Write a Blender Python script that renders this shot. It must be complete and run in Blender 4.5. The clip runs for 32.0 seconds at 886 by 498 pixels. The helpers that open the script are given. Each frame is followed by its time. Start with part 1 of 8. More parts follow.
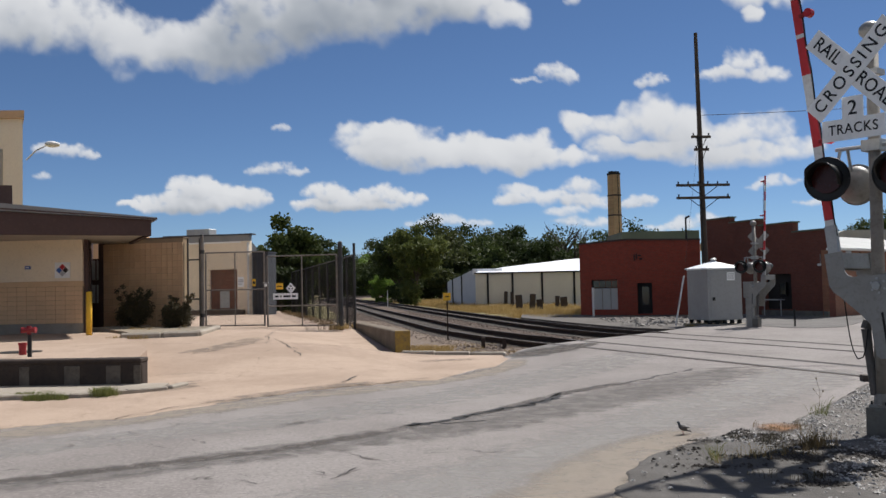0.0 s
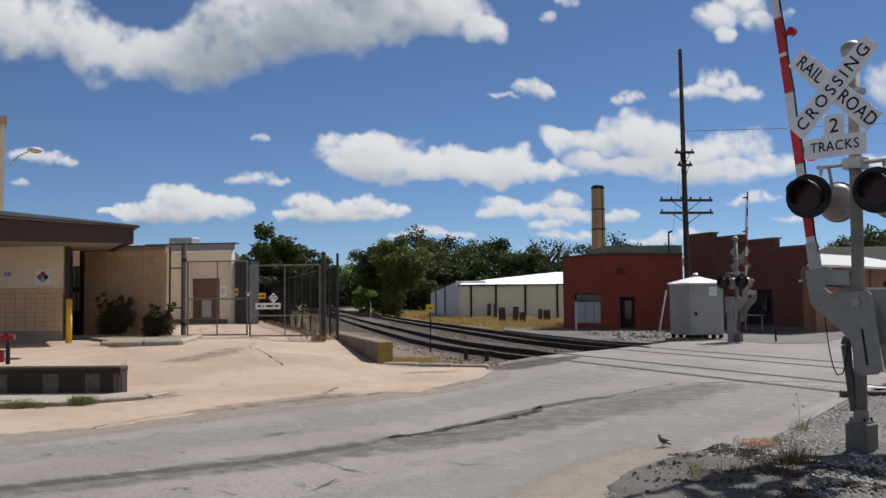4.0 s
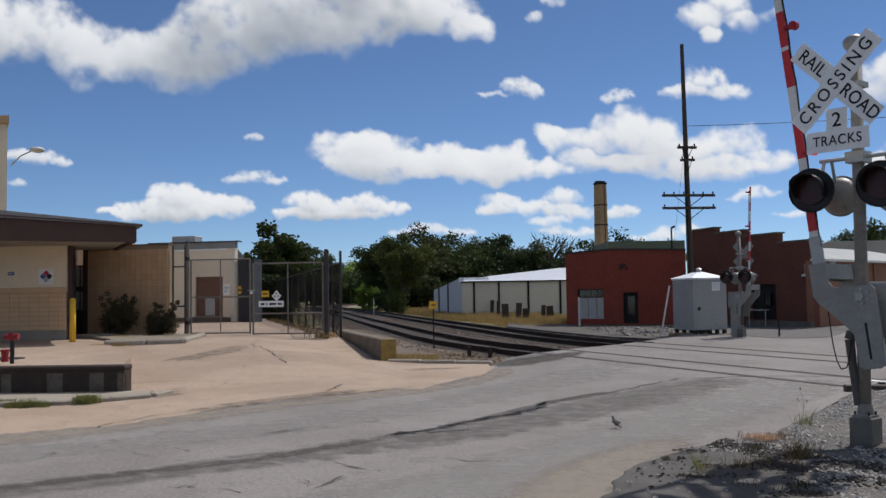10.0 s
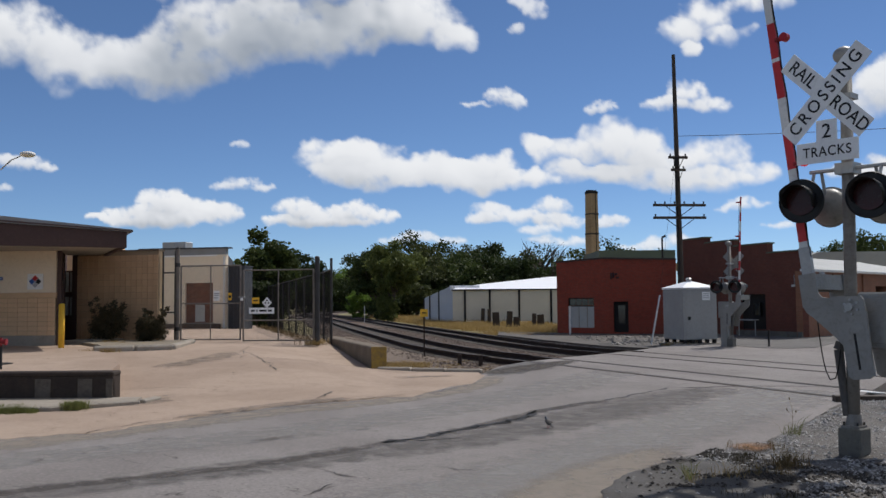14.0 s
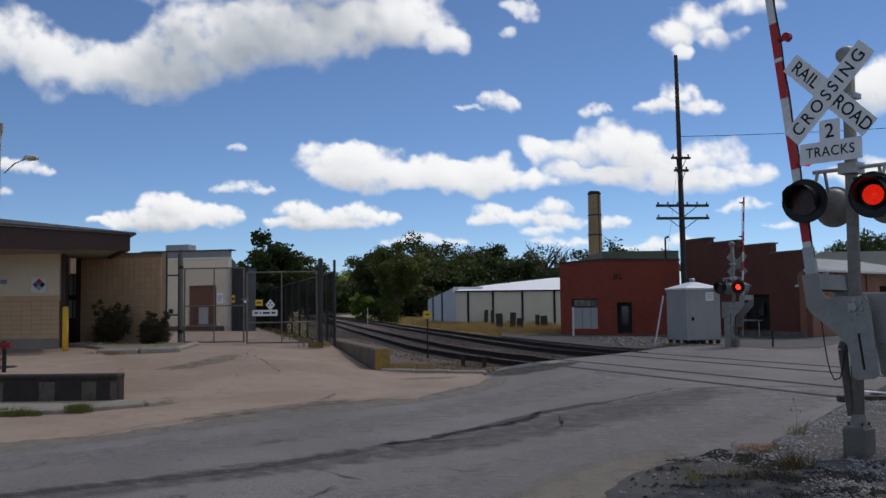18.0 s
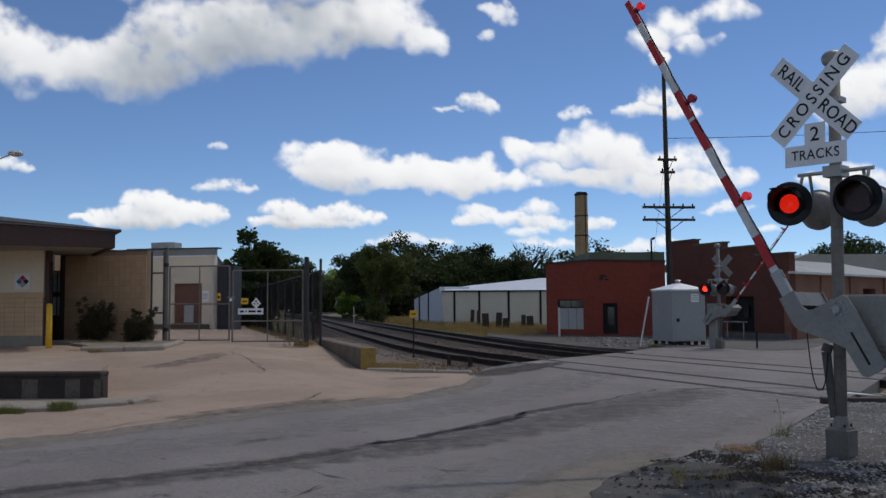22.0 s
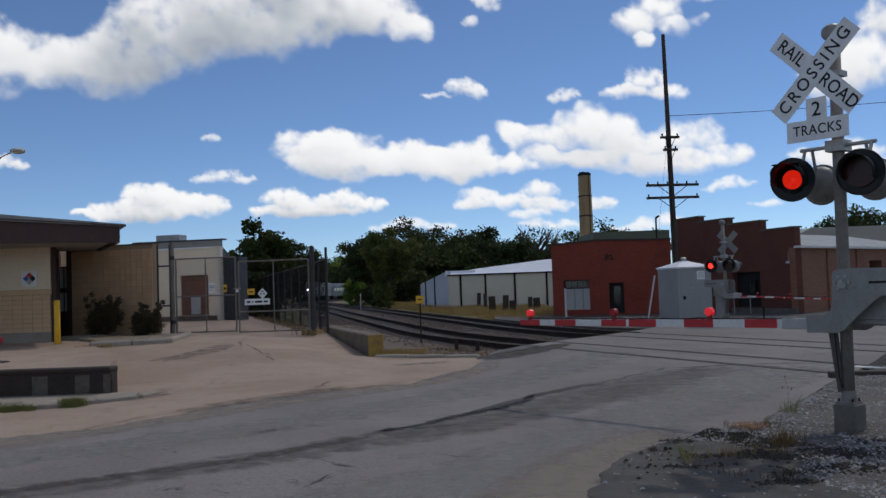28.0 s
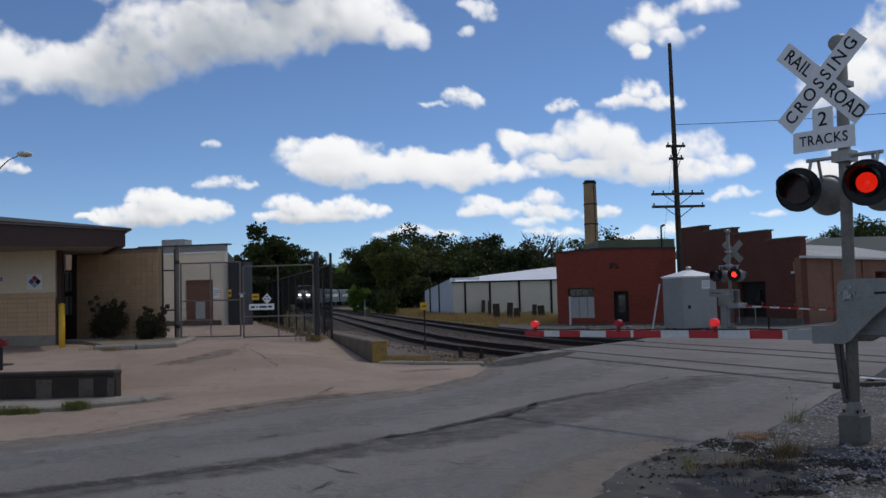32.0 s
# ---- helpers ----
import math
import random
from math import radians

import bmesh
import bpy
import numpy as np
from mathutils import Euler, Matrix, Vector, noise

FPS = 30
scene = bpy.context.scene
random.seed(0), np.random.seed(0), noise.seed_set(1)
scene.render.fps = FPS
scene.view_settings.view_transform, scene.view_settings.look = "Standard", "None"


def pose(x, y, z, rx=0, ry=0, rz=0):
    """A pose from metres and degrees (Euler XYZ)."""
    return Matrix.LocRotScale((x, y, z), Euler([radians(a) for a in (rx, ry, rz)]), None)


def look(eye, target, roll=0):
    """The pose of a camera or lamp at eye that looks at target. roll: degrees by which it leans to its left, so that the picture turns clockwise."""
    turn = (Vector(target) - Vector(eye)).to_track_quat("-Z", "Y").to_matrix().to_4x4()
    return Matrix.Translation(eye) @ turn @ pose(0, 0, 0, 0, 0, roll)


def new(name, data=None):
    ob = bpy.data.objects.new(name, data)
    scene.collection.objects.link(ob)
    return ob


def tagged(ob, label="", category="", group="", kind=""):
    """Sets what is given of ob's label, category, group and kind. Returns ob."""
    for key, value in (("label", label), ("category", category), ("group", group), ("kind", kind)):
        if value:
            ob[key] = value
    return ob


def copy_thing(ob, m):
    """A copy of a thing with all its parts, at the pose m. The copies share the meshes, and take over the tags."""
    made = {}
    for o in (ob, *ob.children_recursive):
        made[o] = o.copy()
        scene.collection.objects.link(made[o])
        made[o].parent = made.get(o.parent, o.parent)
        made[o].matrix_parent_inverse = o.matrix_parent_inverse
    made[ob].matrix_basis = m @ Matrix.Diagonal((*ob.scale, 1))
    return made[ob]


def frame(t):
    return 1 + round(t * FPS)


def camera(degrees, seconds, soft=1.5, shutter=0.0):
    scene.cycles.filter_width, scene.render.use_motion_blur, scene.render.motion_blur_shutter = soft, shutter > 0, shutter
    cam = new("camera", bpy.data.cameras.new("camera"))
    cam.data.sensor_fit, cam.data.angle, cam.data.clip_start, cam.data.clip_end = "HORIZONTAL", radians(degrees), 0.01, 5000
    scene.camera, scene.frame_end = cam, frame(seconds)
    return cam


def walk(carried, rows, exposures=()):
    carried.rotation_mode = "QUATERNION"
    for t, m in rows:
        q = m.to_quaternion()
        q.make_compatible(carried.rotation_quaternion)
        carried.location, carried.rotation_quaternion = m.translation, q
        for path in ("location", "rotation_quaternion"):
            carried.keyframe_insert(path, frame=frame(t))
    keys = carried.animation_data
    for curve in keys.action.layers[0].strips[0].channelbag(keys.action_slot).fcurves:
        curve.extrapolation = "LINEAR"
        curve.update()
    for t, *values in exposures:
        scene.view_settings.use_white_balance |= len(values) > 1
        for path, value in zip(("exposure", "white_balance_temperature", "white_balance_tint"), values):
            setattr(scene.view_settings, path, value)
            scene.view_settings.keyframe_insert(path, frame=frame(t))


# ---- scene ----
cam = camera(52.9, 32.0)
# the clip's camera opens up as cloud passes the sun
EXPOSURES = ((0.0, 0.34, 6300, 10), (3.5, 0.34, 6300, 10), (6.0, 0.37, 6300, 10), (8.0, 0.48, 6300, 10), (10.5, 0.53, 6300, 10), (14.0, 0.55, 6300, 10), (16.5, 0.65, 6400, 10), (19.0, 0.7, 6450, 10), (32.0, 0.7, 6450, 10))
CLOUD_GLOW = 0.6
NEAR_TURN, FAR_TURN = -52.0, -50.0


TRAIN_ROWS = ((0.0, 372.0), (22.0, 240.5), (23.0, 235.5), (24.0, 231.5), (25.0, 225.5), (26.0, 216.5), (27.0, 208.5), (28.0, 201.0), (29.0, 191.5), (30.0, 179.5), (31.0, 166.0), (32.0, 152.5))


def TRAIN_S(t):
    """Metres up the line of the locomotive's middle."""
    for (a, va), (b, vb) in zip(TRAIN_ROWS, TRAIN_ROWS[1:]):
        if t <= b:
            return va + (vb - va) * (t - a) / (b - a)
    return TRAIN_ROWS[-1][1]
EYE = (0.0, 0.0, 1.65)
TURNS = (
    (0.0, 92.53, 1.22, 0.14),
    (0.5, 93.11, 1.14, 0.10),
    (1.0, 93.07, 1.07, -0.00),
    (1.5, 92.92, 1.19, -0.35),
    (2.0, 92.90, 1.06, -0.37),
    (2.5, 93.03, 0.89, -0.63),
    (3.0, 93.45, 1.08, -0.51),
    (3.5, 93.23, 0.63, -0.80),
    (5.5, 93.45, 0.65, -1.19),
    (6.0, 93.08, 0.72, -1.20),
    (6.5, 93.13, 0.64, -1.23),
    (7.0, 93.29, 0.54, -1.14),
    (7.5, 93.32, 0.85, -1.36),
    (8.0, 93.29, 0.77, -1.41),
    (8.5, 93.33, 0.60, -1.31),
    (9.0, 93.30, 0.60, -1.20),
    (9.5, 93.09, 0.87, -1.09),
    (10.0, 93.06, 0.91, -0.74),
    (10.5, 92.95, 0.81, -0.94),
    (11.0, 92.78, 0.88, -1.03),
    (11.5, 92.84, 1.18, -0.94),
    (12.0, 93.19, 1.12, -1.15),
    (12.5, 93.06, 0.94, -1.18),
    (13.0, 93.02, 1.10, -1.24),
    (13.5, 93.11, 0.80, -1.31),
    (14.0, 93.56, 0.53, -1.33),
    (14.5, 93.44, 0.62, -0.97),
    (16.5, 93.40, 0.55, -1.37),
    (17.0, 93.08, 0.68, -1.54),
    (17.5, 93.37, 1.06, -1.64),
    (18.0, 93.66, 0.75, -1.12),
    (18.5, 93.67, 0.76, -1.28),
    (19.0, 93.51, 0.85, -1.55),
    (19.5, 94.15, 0.83, -1.79),
    (20.0, 93.86, 0.88, -1.74),
    (20.5, 93.49, 0.70, -1.82),
    (21.0, 93.69, 0.57, -1.97),
    (21.5, 93.76, 0.52, -2.03),
    (22.0, 93.63, 0.37, -2.00),
    (22.5, 93.54, 0.35, -2.22),
    (23.0, 93.42, 0.54, -2.18),
    (23.5, 93.46, 0.46, -2.11),
    (24.0, 93.55, 0.64, -2.41),
    (24.5, 93.67, 1.07, -1.98),
    (25.0, 92.99, 2.03, -1.77),
    (25.5, 92.96, 2.00, -1.66),
    (27.5, 92.72, 1.71, -1.23),
    (28.0, 92.61, 2.05, -1.58),
    (28.5, 91.82, 1.98, -1.69),
    (29.0, 92.25, 1.78, -1.72),
    (29.5, 92.06, 0.41, -0.81),
    (30.0, 92.31, 1.71, -0.88),
    (30.5, 93.85, 2.30, -2.23),
    (31.0, 93.24, 1.75, -1.24),
    (31.5, 93.07, 1.62, -1.66),
    (32.0, 93.06, 1.51, -1.30),
)


def eye_at(t):
    """The hand rises and shifts a little late in the clip."""
    k = min(max((t - 24.0) / 1.5, 0.0), 1.0)
    return EYE[0] + 0.02 * k, EYE[1], EYE[2] + 0.027 * k


walk(cam, [(t, pose(*eye_at(t), rx, ry, rz)) for t, rx, ry, rz in TURNS], EXPOSURES)
# ---------------------------------------------------------------- world, sun
SUN_AZ, SUN_EL = 43.0, 51.0      # degrees right of +y, degrees up
world = bpy.data.worlds.new("sky")
scene.world = world
world.use_nodes = True
wn, wl = world.node_tree.nodes, world.node_tree.links
wn.clear()
sky = wn.new("ShaderNodeTexSky")
sky.sky_type, sky.sun_disc = "NISHITA", False
sky.sun_elevation, sky.sun_rotation = radians(SUN_EL), radians(SUN_AZ)
sky.air_density, sky.dust_density, sky.ozone_density = 0.65, 0.0, 6.0
wb = wn.new("ShaderNodeBackground")
wb.inputs["Strength"].default_value = 0.06
wo = wn.new("ShaderNodeOutputWorld")
wl.new(sky.outputs[0], wb.inputs["Color"])
wl.new(wb.outputs[0], wo.inputs["Surface"])
sun = new("sun", bpy.data.lights.new("sun", "SUN"))
sun.data.energy, sun.data.angle, sun.data.color = 4.8, radians(1.0), (1.0, 0.95, 0.88)
_az, _el = radians(SUN_AZ), radians(SUN_EL)
SUN_DIR = Vector((math.sin(_az) * math.cos(_el), math.cos(_az) * math.cos(_el), math.sin(_el)))
sun.matrix_world = look(SUN_DIR * 60, (0, 0, 0))


# ---------------------------------------------------------------- materials
def shader(name):
    m = bpy.data.materials.new(name)
    m.use_nodes = True
    return m, m.node_tree.nodes, m.node_tree.links, m.node_tree.nodes["Principled BSDF"]


def noise_node(nodes, links, coord, scale, detail=5.0, rough=0.6, distort=0.0):
    n = nodes.new("ShaderNodeTexNoise")
    n.inputs["Scale"].default_value, n.inputs["Detail"].default_value = scale, detail
    n.inputs["Roughness"].default_value, n.inputs["Distortion"].default_value = rough, distort
    links.new(coord, n.inputs["Vector"])
    return n


def ramp(nodes, links, fac, stops):
    r = nodes.new("ShaderNodeValToRGB")
    e = r.color_ramp.elements
    while len(e) < len(stops):
        e.new(0.5)
    for el, (p, c) in zip(e, stops):
        el.position = p
        el.color = (c, c, c, 1) if isinstance(c, (int, float)) else (*c, 1)
    links.new(fac, r.inputs["Fac"])
    return r


def mix(nodes, links, fac, a, b, mode="MIX"):
    n = nodes.new("ShaderNodeMix")
    n.data_type, n.blend_type = "RGBA", mode
    for sock, v in ((n.inputs[0], fac), (n.inputs[6], a), (n.inputs[7], b)):
        if isinstance(v, (int, float)):
            sock.default_value = v
        elif isinstance(v, tuple):
            sock.default_value = (*v, 1)
        else:
            links.new(v, sock)
    return n.outputs[2]


def surface(name, a, b=None, c=None, rough=0.8, metal=0.0, coarse=0.6, fine=14.0, bump=0.3, depth=0.01, spots=0.0, random_tint=0.0):
    """Colour a, mottled with b at a coarse scale and speckled with c at a fine one."""
    m, nodes, links, bsdf = shader(name)
    b = b or tuple(v * 0.8 for v in a)
    c = c or tuple(v * 0.75 for v in a)
    co = nodes.new("ShaderNodeTexCoord").outputs["Object"]
    n1 = noise_node(nodes, links, co, coarse, 6, 0.65, 0.4)
    n2 = noise_node(nodes, links, co, fine, 4, 0.7)
    col = mix(nodes, links, ramp(nodes, links, n1.outputs[0], ((0.35, 0), (0.68, 1))).outputs[0], a, b)
    f2 = ramp(nodes, links, n2.outputs[0], ((0.5, 0), (0.75, 0.7))).outputs[0]
    col = mix(nodes, links, f2, col, c)
    if spots:
        n3 = noise_node(nodes, links, co, coarse * 3.1, 8, 0.75, 1.2)
        f3 = ramp(nodes, links, n3.outputs[0], ((0.56, 0), (0.7, spots))).outputs[0]
        col = mix(nodes, links, f3, col, tuple(v * 0.45 for v in b))
    if random_tint:
        info = nodes.new("ShaderNodeObjectInfo")
        r = ramp(nodes, links, info.outputs["Random"], ((0, 1 - random_tint), (1, 1 + random_tint)))
        r.color_ramp.elements[1].color = (1, 1, 1, 1)
        col = mix(nodes, links, 1.0, col, r.outputs[0], "MULTIPLY")
    links.new(col, bsdf.inputs["Base Color"])
    rr = ramp(nodes, links, n1.outputs[0], ((0.2, max(rough - 0.1, 0.05)), (0.8, min(rough + 0.1, 1))))
    links.new(rr.outputs[0], bsdf.inputs["Roughness"])
    bsdf.inputs["Metallic"].default_value = metal
    bsdf.inputs["Specular IOR Level"].default_value = 0.3
    bp = nodes.new("ShaderNodeBump")
    bp.inputs["Strength"].default_value, bp.inputs["Distance"].default_value = bump, depth
    links.new(n2.outputs[0], bp.inputs["Height"])
    links.new(bp.outputs[0], bsdf.inputs["Normal"])
    return m


def paved(name, base, pale, dark, cell, warp, bump=0.35, crack=0.012, stain=0.5, streak=0.42, mottle=1.0, chips=0.5):
    """Weathered paving: wear at several scales, pale worn lanes, dark hair cracks."""
    m, nodes, links, bsdf = shader(name)
    co = nodes.new("ShaderNodeTexCoord").outputs["Object"]
    n1 = noise_node(nodes, links, co, 0.22, 7, 0.62, 0.6)
    n2 = noise_node(nodes, links, co, 1.7, 6, 0.7, 0.3)
    n3 = noise_node(nodes, links, co, 45, 3, 0.75)
    col = mix(nodes, links, ramp(nodes, links, n1.outputs[0], ((0.42, 0), (0.56, 1))).outputs[0], base, pale)
    col = mix(nodes, links, ramp(nodes, links, n2.outputs[0], ((0.5, 0), (0.72, stain))).outputs[0], col, dark)
    col = mix(nodes, links, ramp(nodes, links, n3.outputs[0], ((0.52, 0), (0.7, 0.55))).outputs[0], col, tuple(v * 0.55 for v in base))
    n6 = noise_node(nodes, links, co, 6.5, 5, 0.72, 0.8)
    col = mix(nodes, links, ramp(nodes, links, n6.outputs[0], ((0.5, 0), (0.68, 0.6 * mottle))).outputs[0], col, tuple(v * 0.6 for v in base))
    col = mix(nodes, links, ramp(nodes, links, n6.outputs[0], ((0.28, 0.4 * mottle), (0.44, 0))).outputs[0], col, tuple(min(v * 1.3, 0.6) for v in pale))
    # pale and dark chips of the aggregate
    n7 = noise_node(nodes, links, co, 24, 2, 0.6)
    col = mix(nodes, links, ramp(nodes, links, n7.outputs[0], ((0.56, 0), (0.66, chips))).outputs[0], col, tuple(min(v * 1.35, 0.6) for v in pale))
    col = mix(nodes, links, ramp(nodes, links, n7.outputs[0], ((0.34, chips), (0.43, 0))).outputs[0], col, tuple(v * 0.55 for v in base))
    # stretched wheel streaks
    mp = nodes.new("ShaderNodeMapping")
    mp.inputs["Rotation"].default_value = (0, 0, radians(42))
    mp.inputs["Scale"].default_value = (0.3, 1.1, 1)
    links.new(co, mp.inputs["Vector"])
    n5 = noise_node(nodes, links, mp.outputs[0], 1.0, 6, 0.65, 0.5)
    col = mix(nodes, links, ramp(nodes, links, n5.outputs[0], ((0.48, 0), (0.66, streak))).outputs[0], col, tuple(v * 0.66 for v in base))
    # cracks: warped cell edges, broken up by noise
    wn_ = noise_node(nodes, links, co, 0.9, 4, 0.6)
    wm = nodes.new("ShaderNodeVectorMath")
    wm.operation = "MULTIPLY_ADD"
    links.new(wn_.outputs["Color"], wm.inputs[0])
    wm.inputs[1].default_value = (warp, warp, 0)
    links.new(co, wm.inputs[2])
    v = nodes.new("ShaderNodeTexVoronoi")
    v.feature = "DISTANCE_TO_EDGE"
    v.inputs["Scale"].default_value = 1 / cell
    links.new(wm.outputs[0], v.inputs["Vector"])
    ck = ramp(nodes, links, v.outputs["Distance"], ((0.0, 1), (crack, 0))).outputs[0]
    gate = ramp(nodes, links, n2.outputs[0], ((0.5, 0), (0.62, 1))).outputs[0]
    mk = nodes.new("ShaderNodeMath")
    mk.operation = "MULTIPLY"
    links.new(ck, mk.inputs[0])
    links.new(gate, mk.inputs[1])
    col = mix(nodes, links, mk.outputs[0], col, tuple(v_ * 0.3 for v_ in base))
    links.new(col, bsdf.inputs["Base Color"])
    bsdf.inputs["Roughness"].default_value = 0.9
    bsdf.inputs["Specular IOR Level"].default_value = 0.2
    ad = nodes.new("ShaderNodeMath")
    ad.operation = "SUBTRACT"
    links.new(n3.outputs[0], ad.inputs[0])
    links.new(mk.outputs[0], ad.inputs[1])
    bp = nodes.new("ShaderNodeBump")
    bp.inputs["Strength"].default_value, bp.inputs["Distance"].default_value = bump, 0.008
    links.new(ad.outputs[0], bp.inputs["Height"])
    links.new(bp.outputs[0], bsdf.inputs["Normal"])
    return m


def bricked(name, a, b, mortar, length=0.2, height=0.0677, turn=0.0, offset=0.5, bump=0.4):
    """Far brickwork, laid along a wall that is turned by that many degrees about z."""
    m, nodes, links, bsdf = shader(name)
    co = nodes.new("ShaderNodeTexCoord").outputs["Object"]
    mp = nodes.new("ShaderNodeMapping")
    mp.vector_type = "TEXTURE"
    mp.inputs["Rotation"].default_value = (0, 0, radians(turn))
    links.new(co, mp.inputs["Vector"])
    sp = nodes.new("ShaderNodeSeparateXYZ")
    links.new(mp.outputs[0], sp.inputs[0])
    cb = nodes.new("ShaderNodeCombineXYZ")
    links.new(sp.outputs[0], cb.inputs[0])
    links.new(sp.outputs[2], cb.inputs[1])
    br = nodes.new("ShaderNodeTexBrick")
    br.offset = offset
    br.inputs["Color1"].default_value, br.inputs["Color2"].default_value = (*a, 1), (*b, 1)
    br.inputs["Mortar"].default_value = (*mortar, 1)
    br.inputs["Scale"].default_value = 1.0
    br.inputs["Mortar Size"].default_value = 0.006
    br.inputs["Brick Width"].default_value, br.inputs["Row Height"].default_value = length, height
    links.new(cb.outputs[0], br.inputs["Vector"])
    n1 = noise_node(nodes, links, co, 0.5, 6, 0.65, 0.5)
    n2 = noise_node(nodes, links, co, 5, 4, 0.7)
    col = mix(nodes, links, ramp(nodes, links, n1.outputs[0], ((0.42, 0), (0.75, 0.55))).outputs[0], br.outputs["Color"], tuple(v * 0.5 for v in a))
    col = mix(nodes, links, ramp(nodes, links, n2.outputs[0], ((0.5, 0), (0.8, 0.35))).outputs[0], col, tuple(min(v * 1.5, 0.6) for v in a))
    links.new(col, bsdf.inputs["Base Color"])
    bsdf.inputs["Roughness"].default_value = 0.85
    bp = nodes.new("ShaderNodeBump")
    bp.inputs["Strength"].default_value, bp.inputs["Distance"].default_value = bump, 0.01
    links.new(br.outputs["Fac"], bp.inputs["Height"])
    bp.invert = True
    links.new(bp.outputs[0], bsdf.inputs["Normal"])
    return m


def foliage(name, a, b, through_light=0.35):
    m, nodes, links, bsdf = shader(name)
    g = nodes.new("ShaderNodeNewGeometry")
    co = nodes.new("ShaderNodeTexCoord").outputs["Object"]
    n1 = noise_node(nodes, links, co, 0.5, 3, 0.6)
    col = mix(nodes, links, g.outputs["Random Per Island"], a, b)
    col = mix(nodes, links, ramp(nodes, links, n1.outputs[0], ((0.4, 0), (0.65, 0.6))).outputs[0], col, tuple(v * 0.6 for v in a))
    links.new(col, bsdf.inputs["Base Color"])
    bsdf.inputs["Roughness"].default_value = 0.65
    bsdf.inputs["Specular IOR Level"].default_value = 0.2
    tr = nodes.new("ShaderNodeBsdfTranslucent")
    links.new(col, tr.inputs["Color"])
    mx = nodes.new("ShaderNodeMixShader")
    mx.inputs[0].default_value = through_light
    out = nodes["Material Output"]
    links.new(bsdf.outputs[0], mx.inputs[1])
    links.new(tr.outputs[0], mx.inputs[2])
    links.new(mx.outputs[0], out.inputs["Surface"])
    return m


def glow(name, color, strength, base=(0.02, 0.0, 0.0)):
    m, nodes, links, bsdf = shader(name)
    bsdf.inputs["Base Color"].default_value = (*base, 1)
    bsdf.inputs["Emission Color"].default_value = (*color, 1)
    co = nodes.new("ShaderNodeTexCoord").outputs["Object"]
    v = nodes.new("ShaderNodeTexVoronoi")
    v.inputs["Scale"].default_value = 80.0
    links.new(co, v.inputs["Vector"])
    r = ramp(nodes, links, v.outputs["Distance"], ((0.0, strength * 1.1), (0.7, strength * 0.75)))
    links.new(r.outputs[0], bsdf.inputs["Emission Strength"])
    bsdf.inputs["Roughness"].default_value = 0.25
    return m


